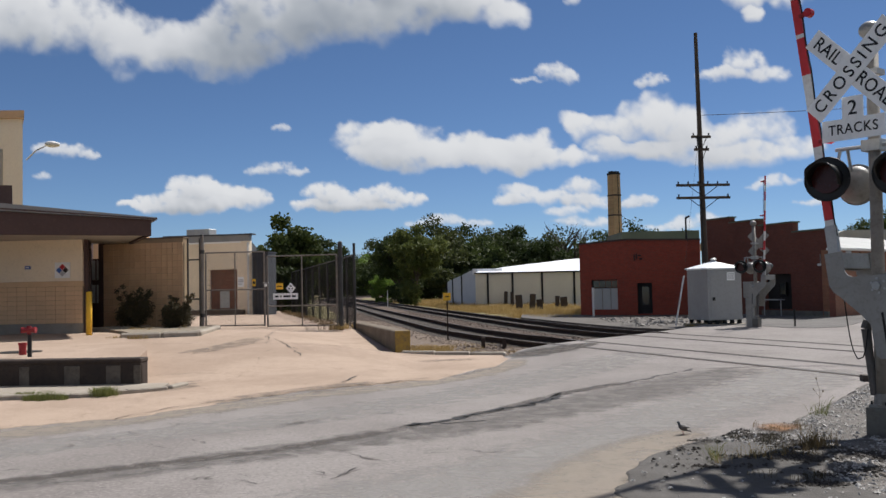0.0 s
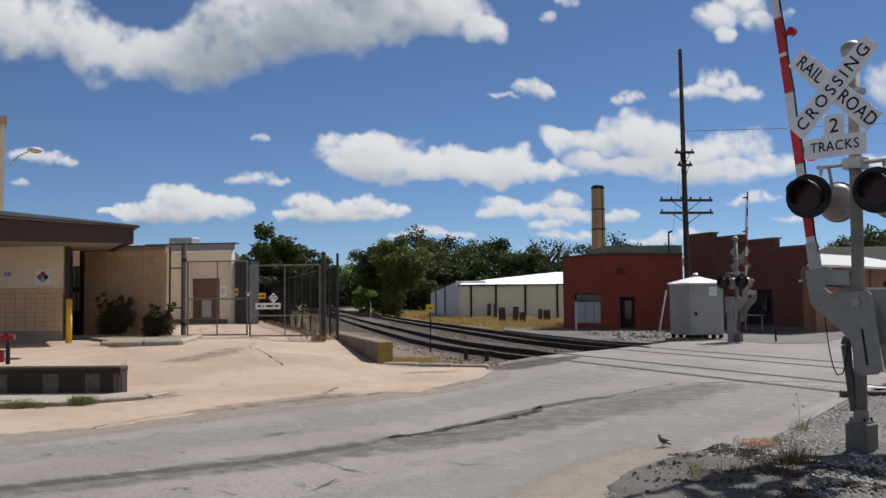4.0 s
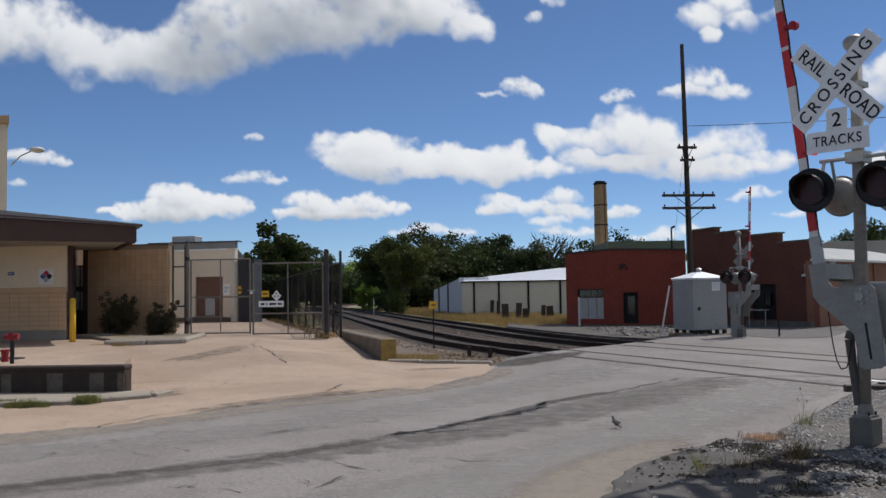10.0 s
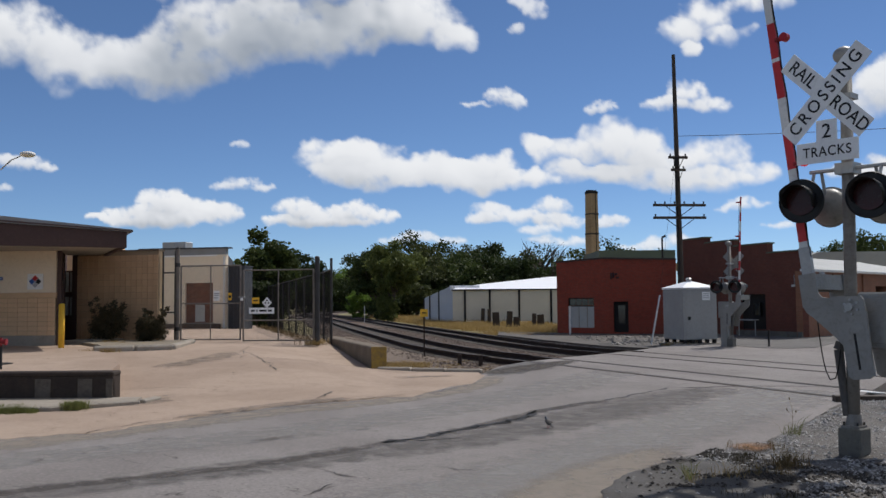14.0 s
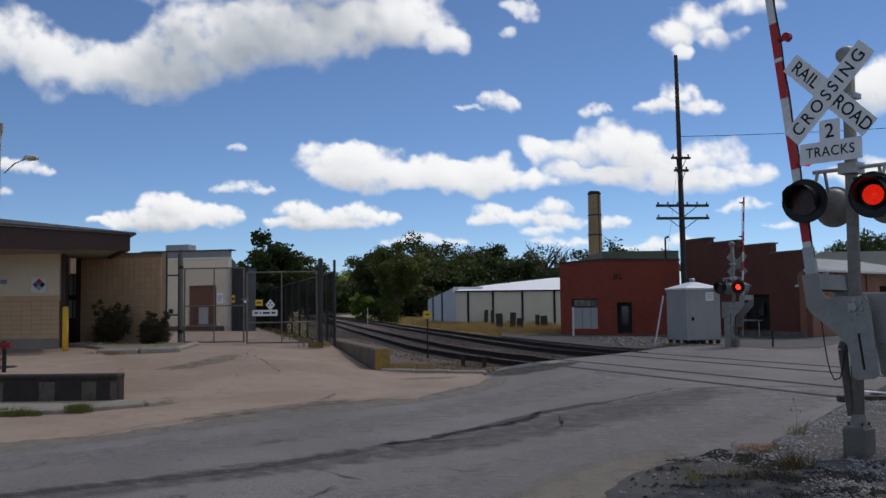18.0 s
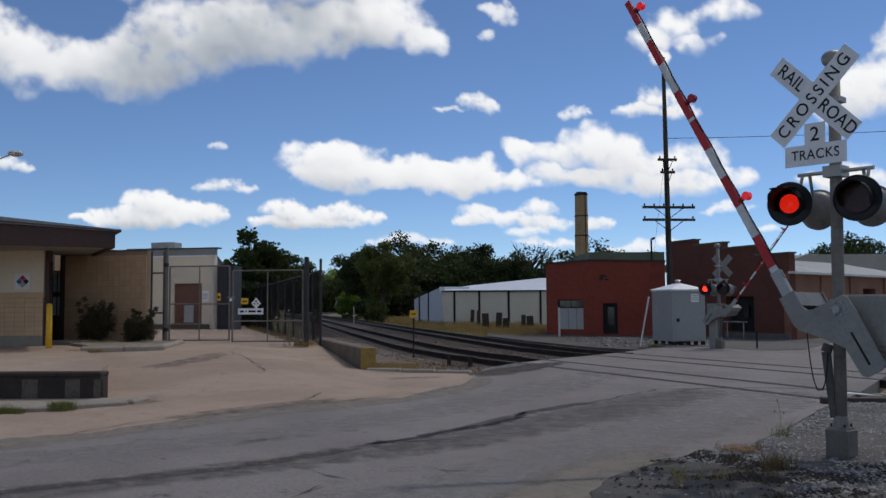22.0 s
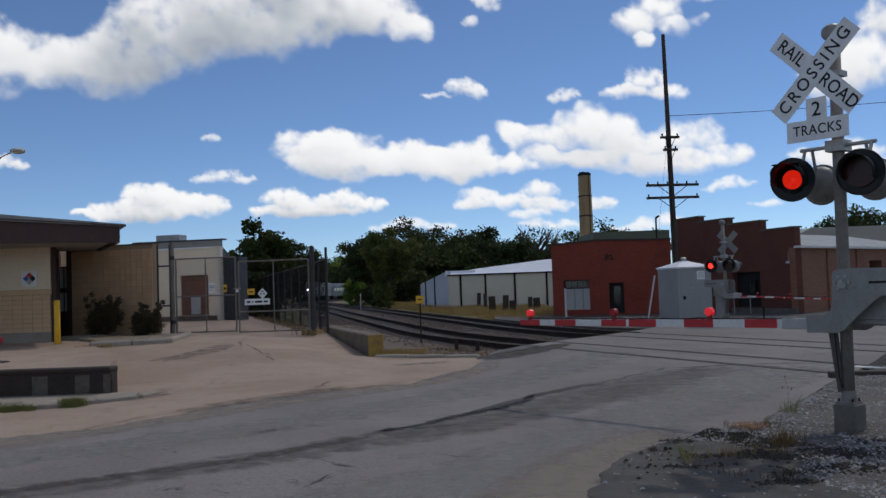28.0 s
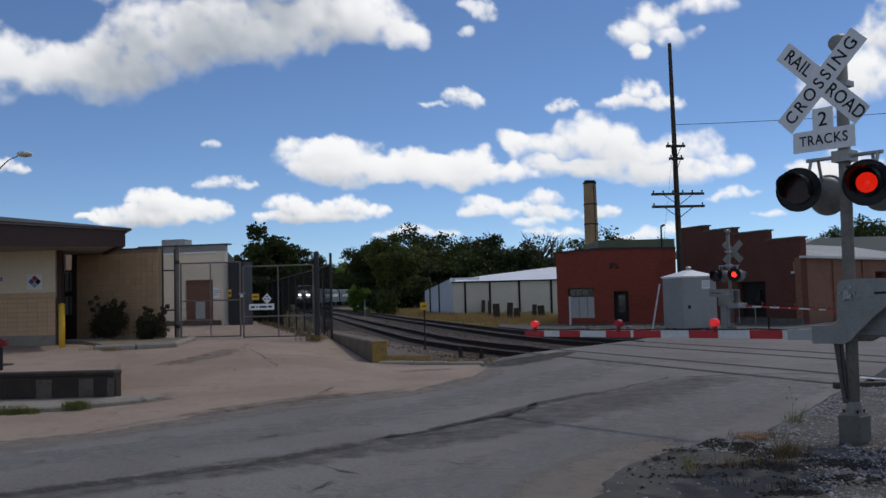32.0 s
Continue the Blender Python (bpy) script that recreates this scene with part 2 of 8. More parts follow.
M = dict(
    asphalt=paved("asphalt", (0.212, 0.19, 0.178), (0.26, 0.236, 0.222), (0.155, 0.138, 0.129), 1.9, 1.6, crack=0.006, streak=0.04, mottle=0.4),
    asphalt_old=paved("asphalt_old", (0.125, 0.118, 0.112), (0.16, 0.15, 0.142), (0.095, 0.089, 0.084), 0.8, 0.6, stain=0.6),
    concrete_drive=paved("concrete_drive", (0.34, 0.254, 0.193), (0.41, 0.312, 0.24), (0.25, 0.186, 0.142), 3.2, 1.4, crack=0.003, stain=0.5, streak=0.03, mottle=0.4, chips=0.15),
    concrete=surface("concrete", (0.36, 0.315, 0.26), (0.27, 0.235, 0.19), (0.2, 0.17, 0.135), coarse=0.8, fine=20, spots=0.5),
    concrete_weathered=surface("concrete_weathered", (0.2, 0.16, 0.115), (0.13, 0.105, 0.075), (0.08, 0.064, 0.047), coarse=1.2, fine=14, bump=0.6, spots=0.6),
    verge=surface("verge", (0.115, 0.1, 0.086), (0.06, 0.052, 0.045), (0.19, 0.172, 0.155), coarse=0.8, fine=22, bump=0.8, depth=0.02, spots=0.4),
    lot=surface("lot", (0.1, 0.088, 0.077), (0.07, 0.061, 0.053), (0.17, 0.155, 0.14), coarse=0.5, fine=9, bump=0.7, depth=0.02),
    stone_mix=surface("stone_mix", (0.42, 0.4, 0.375), (0.2, 0.185, 0.17), (0.62, 0.6, 0.57), coarse=7, fine=40),
    ballast_mix=surface("ballast_mix", (0.105, 0.072, 0.053), (0.066, 0.045, 0.034), (0.175, 0.14, 0.115), coarse=5, fine=30),
    rubble=surface("rubble", (0.27, 0.25, 0.23), (0.14, 0.125, 0.11), (0.42, 0.4, 0.37), coarse=4, fine=20),
    roof_pale=surface("roof_pale", (0.34, 0.345, 0.325), (0.29, 0.295, 0.28), (0.25, 0.25, 0.235), rough=0.55, coarse=0.5),
    leaf_olive_green=foliage("leaf_olive_green", (0.06, 0.072, 0.024), (0.092, 0.105, 0.036), 0.3),
    concrete_stained=surface("concrete_stained", (0.085, 0.068, 0.055), (0.15, 0.125, 0.1), (0.04, 0.031, 0.025), coarse=2.2, fine=14, bump=0.6, spots=0.8),
    concrete_dark=surface("concrete_dark", (0.034, 0.024, 0.019), (0.06, 0.043, 0.033), (0.018, 0.013, 0.011), coarse=1.9, fine=11, bump=0.6, spots=0.8),
    clod=surface("clod", (0.045, 0.037, 0.03), (0.028, 0.023, 0.019), (0.08, 0.067, 0.055), coarse=6, fine=30, bump=0.6),
    # pale colour stands in for the bright sky seen in the panes
    sky_pale_glass=surface("sky_pale_glass", (0.5, 0.53, 0.52), (0.42, 0.45, 0.45), rough=0.25, coarse=1.5),
    dirt=surface("dirt", (0.24, 0.2, 0.15), (0.17, 0.14, 0.1), (0.3, 0.27, 0.22), coarse=0.5, fine=9, bump=0.6, depth=0.03, spots=0.5),
    dark_soil=surface("dark_soil", (0.08, 0.072, 0.064), (0.055, 0.049, 0.043), (0.105, 0.096, 0.087), coarse=0.9, fine=18, bump=0.7, depth=0.02),
    grass_ground=surface("grass_ground", (0.22, 0.175, 0.08), (0.14, 0.13, 0.05), (0.28, 0.22, 0.11), coarse=0.3, fine=6, bump=0.8, depth=0.05),
    yard_soil=surface("yard_soil", (0.17, 0.125, 0.09), (0.12, 0.088, 0.064), (0.22, 0.17, 0.125), coarse=0.9, fine=14, bump=0.8, depth=0.03, spots=0.4),
    ballast_bed=surface("ballast_bed", (0.11, 0.073, 0.052), (0.075, 0.05, 0.036), (0.055, 0.038, 0.028), coarse=1.2, fine=16, bump=1.0, depth=0.04),
    tie=surface("tie", (0.09, 0.074, 0.062), (0.125, 0.105, 0.09), (0.05, 0.042, 0.035), coarse=3, fine=30, bump=0.6, random_tint=0.3),
    rail=surface("rail", (0.05, 0.034, 0.027), (0.035, 0.025, 0.02), (0.075, 0.045, 0.03), rough=0.9, metal=0.0, coarse=3),
    rail_head=surface("rail_head", (0.16, 0.14, 0.13), (0.1, 0.085, 0.075), rough=0.5, metal=0.5, coarse=3),
    tan_block=surface("tan_block", (0.65, 0.43, 0.255), (0.54, 0.355, 0.21), (0.43, 0.285, 0.17), coarse=1.2, fine=22, bump=0.6, random_tint=0.12),
    buff_block=surface("buff_block", (0.75, 0.51, 0.31), (0.65, 0.44, 0.26), (0.53, 0.36, 0.215), coarse=1.0, fine=20, random_tint=0.08),
    mortar=surface("mortar", (0.38, 0.285, 0.18), rough=0.95),
    cream=surface("cream", (0.84, 0.72, 0.55), (0.78, 0.66, 0.5), (0.68, 0.575, 0.43), coarse=0.5, fine=12, spots=0.2),
    fascia=surface("fascia", (0.075, 0.042, 0.036), (0.06, 0.035, 0.03), (0.1, 0.06, 0.05), rough=0.6, coarse=0.7),
    metal_edge=surface("metal_edge", (0.3, 0.29, 0.28), rough=0.5, metal=0.4),
    soffit=surface("soffit", (0.4, 0.36, 0.3), rough=0.9),
    dark=surface("dark", (0.018, 0.016, 0.015), rough=0.7),
    yellow=surface("yellow", (0.85, 0.5, 0.04), (0.78, 0.43, 0.035), (0.6, 0.34, 0.04), rough=0.55, coarse=3),
    yellow_old=surface("yellow_old", (0.42, 0.26, 0.045), (0.2, 0.14, 0.07), (0.11, 0.085, 0.06), coarse=4, fine=20, spots=0.6),
    red_paint=surface("red_paint", (0.27, 0.025, 0.028), (0.2, 0.02, 0.022), rough=0.5, coarse=4),
    white_paint=surface("white_paint", (0.72, 0.71, 0.69), (0.6, 0.59, 0.56), (0.5, 0.48, 0.45), rough=0.55, coarse=3, fine=20),
    sign_white=surface("sign_white", (0.86, 0.86, 0.85), (0.8, 0.79, 0.78), rough=0.4, coarse=3),
    sign_red=surface("sign_red", (0.52, 0.035, 0.04), (0.44, 0.03, 0.035), rough=0.45, coarse=4),
    sign_blue=surface("sign_blue", (0.05, 0.12, 0.4), rough=0.5),
    sign_grey=surface("sign_grey", (0.45, 0.45, 0.46), rough=0.5),
    ink=surface("ink", (0.015, 0.015, 0.016), rough=0.5),
    mast_paint=surface("mast_paint", (0.27, 0.255, 0.23), (0.19, 0.165, 0.14), (0.12, 0.09, 0.07), rough=0.6, metal=0.1, coarse=1.8, fine=16, spots=0.5),
    foundation=surface("foundation", (0.17, 0.16, 0.135), (0.12, 0.11, 0.095), (0.08, 0.075, 0.065), coarse=3, fine=24, bump=0.5),
    tar=surface("tar", (0.105, 0.096, 0.088), (0.08, 0.073, 0.067), (0.15, 0.138, 0.127), coarse=1.5, fine=18),
    galvanised=surface("galvanised", (0.42, 0.42, 0.41), (0.34, 0.34, 0.34), (0.28, 0.27, 0.26), rough=0.5, metal=0.35, coarse=2.5, fine=24, spots=0.35),
    silver_paint=surface("silver_paint", (0.3, 0.292, 0.275), (0.245, 0.237, 0.222), (0.18, 0.165, 0.15), rough=0.5, metal=0.15, coarse=1.6, fine=18, spots=0.4),
    bungalow=surface("bungalow", (0.36, 0.355, 0.345), (0.32, 0.315, 0.305), (0.27, 0.262, 0.255), rough=0.5, metal=0.1, coarse=0.9, spots=0.25),
    black_paint=surface("black_paint", (0.012, 0.012, 0.013), (0.02, 0.02, 0.02), rough=0.45, coarse=3),
    rubber=surface("rubber", (0.015, 0.015, 0.015), rough=0.8),
    lens_dark=surface("lens_dark", (0.05, 0.006, 0.005), (0.03, 0.004, 0.004), rough=0.25, coarse=20),
    lens_lit=glow("lens_lit", (1.0, 0.022, 0.008), 0.42),
    lens_far=glow("lens_far", (1.0, 0.04, 0.025), 1.3),
    arm_lens=glow("arm_lens", (1.0, 0.02, 0.02), 0.26, (0.5, 0.02, 0.03)),
    arm_lens_off=surface("arm_lens_off", (0.42, 0.02, 0.03), rough=0.3),
    fence_steel=surface("fence_steel", (0.06, 0.058, 0.056), (0.045, 0.043, 0.042), rough=0.6, metal=0.2, coarse=4),
    brown_plinth=surface("brown_plinth", (0.16, 0.12, 0.09), (0.1, 0.075, 0.055), (0.22, 0.18, 0.14), coarse=2, fine=12),
    gate_steel=surface("gate_steel", (0.24, 0.215, 0.19), (0.15, 0.125, 0.105), rough=0.6, metal=0.2, coarse=4),
    wire=surface("wire", (0.013, 0.013, 0.014), rough=0.95),
    wood_dark=surface("wood_dark", (0.06, 0.045, 0.036), (0.085, 0.065, 0.05), (0.035, 0.028, 0.022), coarse=2, fine=14, bump=0.6),
    siding=surface("siding", (0.72, 0.665, 0.54), (0.66, 0.61, 0.49), rough=0.6, coarse=0.3),
    siding_blue=surface("siding_blue", (0.52, 0.55, 0.6), (0.46, 0.49, 0.54), rough=0.6, coarse=0.3),
    white_roof=surface("white_roof", (0.86, 0.87, 0.9), (0.8, 0.81, 0.84), rough=0.5, coarse=0.3),
    green_trim=surface("green_trim", (0.11, 0.13, 0.085), (0.09, 0.105, 0.07), rough=0.6, coarse=0.5),
    roof_grey=surface("roof_grey", (0.42, 0.4, 0.35), (0.34, 0.325, 0.29), rough=0.6, coarse=0.4),
    grey_panel=surface("grey_panel", (0.07, 0.072, 0.078), (0.05, 0.052, 0.058), rough=0.6, coarse=0.5),
    brick_a=bricked("brick_a", (0.32, 0.052, 0.027), (0.25, 0.042, 0.022), (0.18, 0.078, 0.05), turn=-35),
    brick_b=bricked("brick_b", (0.155, 0.044, 0.027), (0.12, 0.035, 0.021), (0.11, 0.06, 0.042), turn=-68),
    brick_c=bricked("brick_c", (0.27, 0.115, 0.063), (0.22, 0.095, 0.052), (0.21, 0.14, 0.1), turn=25),
    chimney_brick=bricked("chimney_brick", (0.5, 0.33, 0.165), (0.4, 0.265, 0.13), (0.22, 0.155, 0.1), turn=0),
    brown_door=bricked("brown_door", (0.26, 0.11, 0.07), (0.17, 0.085, 0.058), (0.2, 0.15, 0.115), 0.2, 0.0677, 0),
    boarded=surface("boarded", (0.5, 0.5, 0.47), (0.42, 0.42, 0.4), rough=0.8, coarse=1),
    leaf=foliage("leaf", (0.048, 0.07, 0.018), (0.082, 0.105, 0.03), 0.3),
    leaf_willow=foliage("leaf_willow", (0.1, 0.122, 0.034), (0.15, 0.172, 0.052), 0.38),
    leaf_dark=foliage("leaf_dark", (0.032, 0.048, 0.014), (0.055, 0.074, 0.023), 0.28),
    # brighter leaf colour with the look of sunlight put in
    leaf_sunlit=foliage("leaf_sunlit", (0.12, 0.2, 0.03), (0.17, 0.25, 0.05), 0.45),
    leaf_olive=foliage("leaf_olive", (0.05, 0.045, 0.022), (0.11, 0.082, 0.045), 0.2),
    straw=foliage("straw", (0.33, 0.225, 0.08), (0.46, 0.33, 0.135), 0.3),
    dry_weed=foliage("dry_weed", (0.15, 0.1, 0.045), (0.25, 0.18, 0.085), 0.2),
    weed=foliage("weed", (0.15, 0.18, 0.045), (0.27, 0.25, 0.1), 0.35),
    bark=surface("bark", (0.09, 0.07, 0.055), (0.06, 0.048, 0.04), coarse=4, fine=20, bump=0.8),
    feather=surface("feather", (0.09, 0.08, 0.075), (0.13, 0.115, 0.1), rough=0.7, coarse=30, fine=90),
    steel_car=surface("steel_car", (0.085, 0.086, 0.088), (0.065, 0.066, 0.068), rough=0.45, metal=0.4, coarse=0.5),
    loco_blue=surface("loco_blue", (0.1, 0.11, 0.13), (0.08, 0.085, 0.1), rough=0.4, coarse=0.6),
)


def glass_material():
    m, nodes, links, bsdf = shader("window_glass")
    bsdf.inputs["Base Color"].default_value = (0.03, 0.035, 0.04, 1)
    bsdf.inputs["Roughness"].default_value = 0.08
    bsdf.inputs["Specular IOR Level"].default_value = 0.8
    return m


def lamp_material(name, color, strength):
    m, nodes, links, bsdf = shader(name)
    bsdf.inputs["Emission Color"].default_value = (*color, 1)
    bsdf.inputs["Emission Strength"].default_value = strength
    return m


M["glass"] = glass_material()
M["headlight"] = lamp_material("headlight", (1.0, 0.97, 0.9), 22.0)


# ---------------------------------------------------------------- builders
def mesh_of(bm, name, material, smooth=False):
    me = bpy.data.meshes.new(name)
    if smooth:
        for f in bm.faces:
            f.smooth = True
    bm.to_mesh(me)
    bm.free()
    me.materials.append(M[material] if isinstance(material, str) else material)
    return me


def part(name, bm, material, parent=None, label="", m=None, smooth=False):
    ob = new(name, mesh_of(bm, name, material, smooth))
    ob.parent = parent
    if m is not None:
        ob.matrix_basis = m
    return tagged(ob, label)


def thing(name, label, category, group="", kind="", m=None):
    ob = new(name)
    ob.empty_display_size = 0.2
    if m is not None:
        ob.matrix_basis = m
    return tagged(ob, label, category, group, kind)


def BM():
    return bmesh.new()


def box(bm, x0, x1, y0, y1, z0, z1, m=None, bevel=0.0):
    r = bmesh.ops.create_cube(bm, size=1.0)
    mm = Matrix.Translation(((x0 + x1) / 2, (y0 + y1) / 2, (z0 + z1) / 2)) @ Matrix.Diagonal((x1 - x0, y1 - y0, z1 - z0, 1))
    if m is not None:
        mm = m @ mm
    bmesh.ops.transform(bm, matrix=mm, verts=r["verts"])
    if bevel:
        edges = list({e for v in r["verts"] for e in v.link_edges})
        bmesh.ops.bevel(bm, geom=edges, offset=bevel, segments=1, affect="EDGES")
    return bm


def rod(bm, p0, p1, r0, r1=None, n=10):
    p0, p1 = Vector(p0), Vector(p1)
    r1 = r0 if r1 is None else r1
    d = p1 - p0
    m = Matrix.Translation((p0 + p1) / 2) @ d.to_track_quat("Z", "Y").to_matrix().to_4x4()
    bmesh.ops.create_cone(bm, cap_ends=True, segments=n, radius1=max(r0, 1e-4), radius2=max(r1, 1e-4), depth=d.length, matrix=m)
    return bm


def prism(bm, outline, d0, d1, m=None):
    """A plate: outline in x, z; from y = d0 to d1."""
    m = m or Matrix()
    a = [bm.verts.new(m @ Vector((x, d0, z))) for x, z in outline]
    b = [bm.verts.new(m @ Vector((x, d1, z))) for x, z in outline]
    n = len(a)
    bm.faces.new(a)
    bm.faces.new(b[::-1])
    for i in range(n):
        bm.faces.new((a[i], b[i], b[(i + 1) % n], a[(i + 1) % n]))
    bmesh.ops.recalc_face_normals(bm, faces=bm.faces)
    return bm


def dome(bm, center, r, squash=1.0, m=None, u=14, v=8):
    mm = (m or Matrix()) @ Matrix.Translation(center) @ Matrix.Diagonal((r, r, r * squash, 1))
    bmesh.ops.create_uvsphere(bm, u_segments=u, v_segments=v, radius=1.0, matrix=mm)
    return bm


def along(a, b):
    """Frame of a wall from a to b (plan): x runs along it, y points to its back (left of the run)."""
    ang = math.degrees(math.atan2(b[1] - a[1], b[0] - a[0]))
    return pose(a[0], a[1], 0, 0, 0, ang), math.hypot(b[0] - a[0], b[1] - a[1])


def wall_mesh(bm, length, z0, z1, thick, holes=(), m=None, top=None):
    """A wall with real openings (s0, s1, z0, z1) through it."""
    cuts = sorted({0.0, length, *[h[0] for h in holes], *[h[1] for h in holes]})
    for s0, s1 in zip(cuts, cuts[1:]):
        spans, zc = [], z0
        for h in sorted((h for h in holes if h[0] <= s0 + 1e-6 and h[1] >= s1 - 1e-6), key=lambda h: h[2]):
            if h[2] > zc:
                spans.append((zc, h[2]))
            zc = h[3]
        if zc < z1:
            spans.append((zc, z1))
        for a, b in spans:
            box(bm, s0, s1, 0, thick, a, b, m)
    return bm


def lettering(text, height, material, parent, m, name="lettering", squeeze=1.0, space=1.0):
    """Flat letters of that capital height, centred, in the x-z plane of m, facing -y."""
    cu = bpy.data.curves.new("letters", "FONT")
    cu.body, cu.align_x, cu.align_y = text, "CENTER", "CENTER"
    cu.size, cu.extrude, cu.space_character = height / 0.69, 0.0015, space
    cu.offset = height * 0.012
    tmp = bpy.data.objects.new("letters", cu)
    scene.collection.objects.link(tmp)
    dg = bpy.context.evaluated_depsgraph_get()
    me = bpy.data.meshes.new_from_object(tmp.evaluated_get(dg))
    bpy.data.objects.remove(tmp)
    me.transform(pose(0, 0, 0, 90) @ Matrix.Diagonal((squeeze, 1, 1, 1)))
    me.materials.clear()
    me.materials.append(M[material])
    ob = new(name, me)
    ob.parent = parent
    ob.matrix_basis = m
    return ob


def smooth01(v):
    v = min(max(v, 0.0), 1.0)
    return v * v * (3 - 2 * v)


def lerp_table(rows, y):
    if y <= rows[0][0]:
        return rows[0][1]
    for (a, va), (b, vb) in zip(rows, rows[1:]):
        if y <= b:
            return va + (vb - va) * (y - a) / (b - a)
    return rows[-1][1]


# ---------------------------------------------------------------- plan
# right-hand edge of the drive: apron at the road, then the retaining block, then the fence
DRIVE_EDGE = ((13.2, -3.2), (14.6, -1.7), (15.4, 0.0), (17.0, 0.6), (18.6, 1.25), (20.6, 1.65), (21.55, 1.5), (22.3, -0.9), (23.2, -1.36), (30.6, -3.3), (56, -10.5))


def drive_z(x, y):
    low = 0.85 * min(max((y - 23.0) / 7.6, 0), 1)
    a = smooth01((min(lerp_table(DRIVE_EDGE, y), -0.3) - x) / 3.4)
    a = low + (1 - low) * a
    return 0.5 * smooth01((y - 14.2) / 12.0) * a


def track_line(s):
    """Plan of the middle between the two tracks, s metres from the crossing, away from the camera."""
    if s < 0:
        return Vector((5.42 + 0.371 * -s, 26.85 - 0.929 * -s)), Vector((-0.371, 0.929))
    k = s * 0.25
    i = min(int(k), len(TRACK) - 2)
    f = k - i
    return TRACK[i][0].lerp(TRACK[i + 1][0], f), TRACK[i][1].lerp(TRACK[i + 1][1], f).normalized()


def plan_track():
    # heading (degrees left of +y) against distance
    head = ((0, 21.8), (5, 14), (12, 9.8), (30, 9.6), (60, 8.8), (90, 9.6), (115, 11), (140, 9.5), (160, 6), (180, 1), (200, -5), (215, -9.5), (240, -18), (300, -42), (400, -80), (520, -110))
    p, rows = Vector((5.42, 26.85)), []
    for i in range(0, 131):
        s = i * 4.0
        a = radians(lerp_table(head, s))
        d = Vector((-math.sin(a), math.cos(a)))
        rows.append((p.copy(), d))
        p = p + d * 4.0
    return rows


TRACK = plan_track()
SPACING, GAUGE = 4.1, 1.505


def offset_point(s, off, z=0.0):
    p, d = track_line(s)
    return Vector((p.x + d.y * off, p.y - d.x * off, z))


# ---------------------------------------------------------------- ground and road
def flat_sheet(name, outline, z, material, label, kind="structure", category="", cell=0.0, drop=0.45):
    """A slab with that outline in plan, its top at z and a skirt below."""
    bm = BM()
    top = [bm.verts.new((x, y, z)) for x, y in outline]
    low = [bm.verts.new((x, y, z - drop)) for x, y in outline]
    bm.faces.new(top)
    n = len(top)
    for i in range(n):
        bm.faces.new((top[i], low[i], low[(i + 1) % n], top[(i + 1) % n]))
    bmesh.ops.recalc_face_normals(bm, faces=bm.faces)
    bmesh.ops.triangulate(bm, faces=[f for f in bm.faces if len(f.verts) > 4])
    ob = part(name, bm, material)
    return tagged(ob, label, category or name, kind=kind)


def build_ground():
    # one sheet to the horizon: coarse far off, finer and gently uneven near by
    xs = [-4200, -1500, -600, -300, -150] + list(range(-90, 91, 6)) + [150, 300, 600, 1500, 4200]
    ys = [-4200, -1500, -600, -200, -60] + list(range(-30, 181, 6)) + [260, 400, 800, 1800, 4200]
    bm = BM()
    rows = []
    for y in ys:
        row = []
        for x in xs:
            r = noise.noise((x * 0.05, y * 0.05, 0.3))
            z = -0.3 + 0.05 * r
            row.append(bm.verts.new((x, y, z)))
        rows.append(row)
    for a, b in zip(rows, rows[1:]):
        for i in range(len(a) - 1):
            bm.faces.new((a[i], a[i + 1], b[i + 1], b[i]))
    tagged(part("ground", bm, "grass_ground", smooth=True), "dry grassy ground reaching the horizon", "ground", kind="structure")


ROAD_OUTLINE = (
    (-70, -14), (12, -14), (8.0, -4), (2.6, 2.0), (1.35, 6.0), (1.3, 7.3), (1.75, 8.3), (2.3, 9.1), (3.0, 9.75), (3.9, 10.35), (5.2, 12.1), (6.5, 14.0), (7.6, 15.4),
    (8.6, 16.8), (10.5, 19.6), (14, 24), (21, 33), (33, 47), (60, 78), (52, 84), (30, 55), (19.5, 50), (15, 47.5), (11.5, 37.2), (9.2, 33.6), (7.6, 31.2), (5.9, 29.0), (4.3, 27.2), (2.9, 25.4),
    (2.0, 23.6), (1.45, 21.4), (1.2, 20.4), (0.4, 18.3), (-0.8, 15.8), (-2.2, 15.2), (-4.0, 14.4), (-9, 13.0), (-70, 9.5))


def build_road():
    flat_sheet("road", ROAD_OUTLINE, 0.0, "asphalt", "worn pale grey asphalt road with long cracks", category="road")
    # older, darker mends in the asphalt
    mends = (
        ((1.5, 20.6), (2.4, 21.2), (3.1, 23.8), (3.5, 25.5), (2.9, 25.4), (2.1, 23.5), (1.5, 21.6)),
    )
    for o in mends:
        flat_sheet("road_patch", o, 0.004, "asphalt_old", "dark old asphalt mend in the road", category="road patch", drop=0.02)


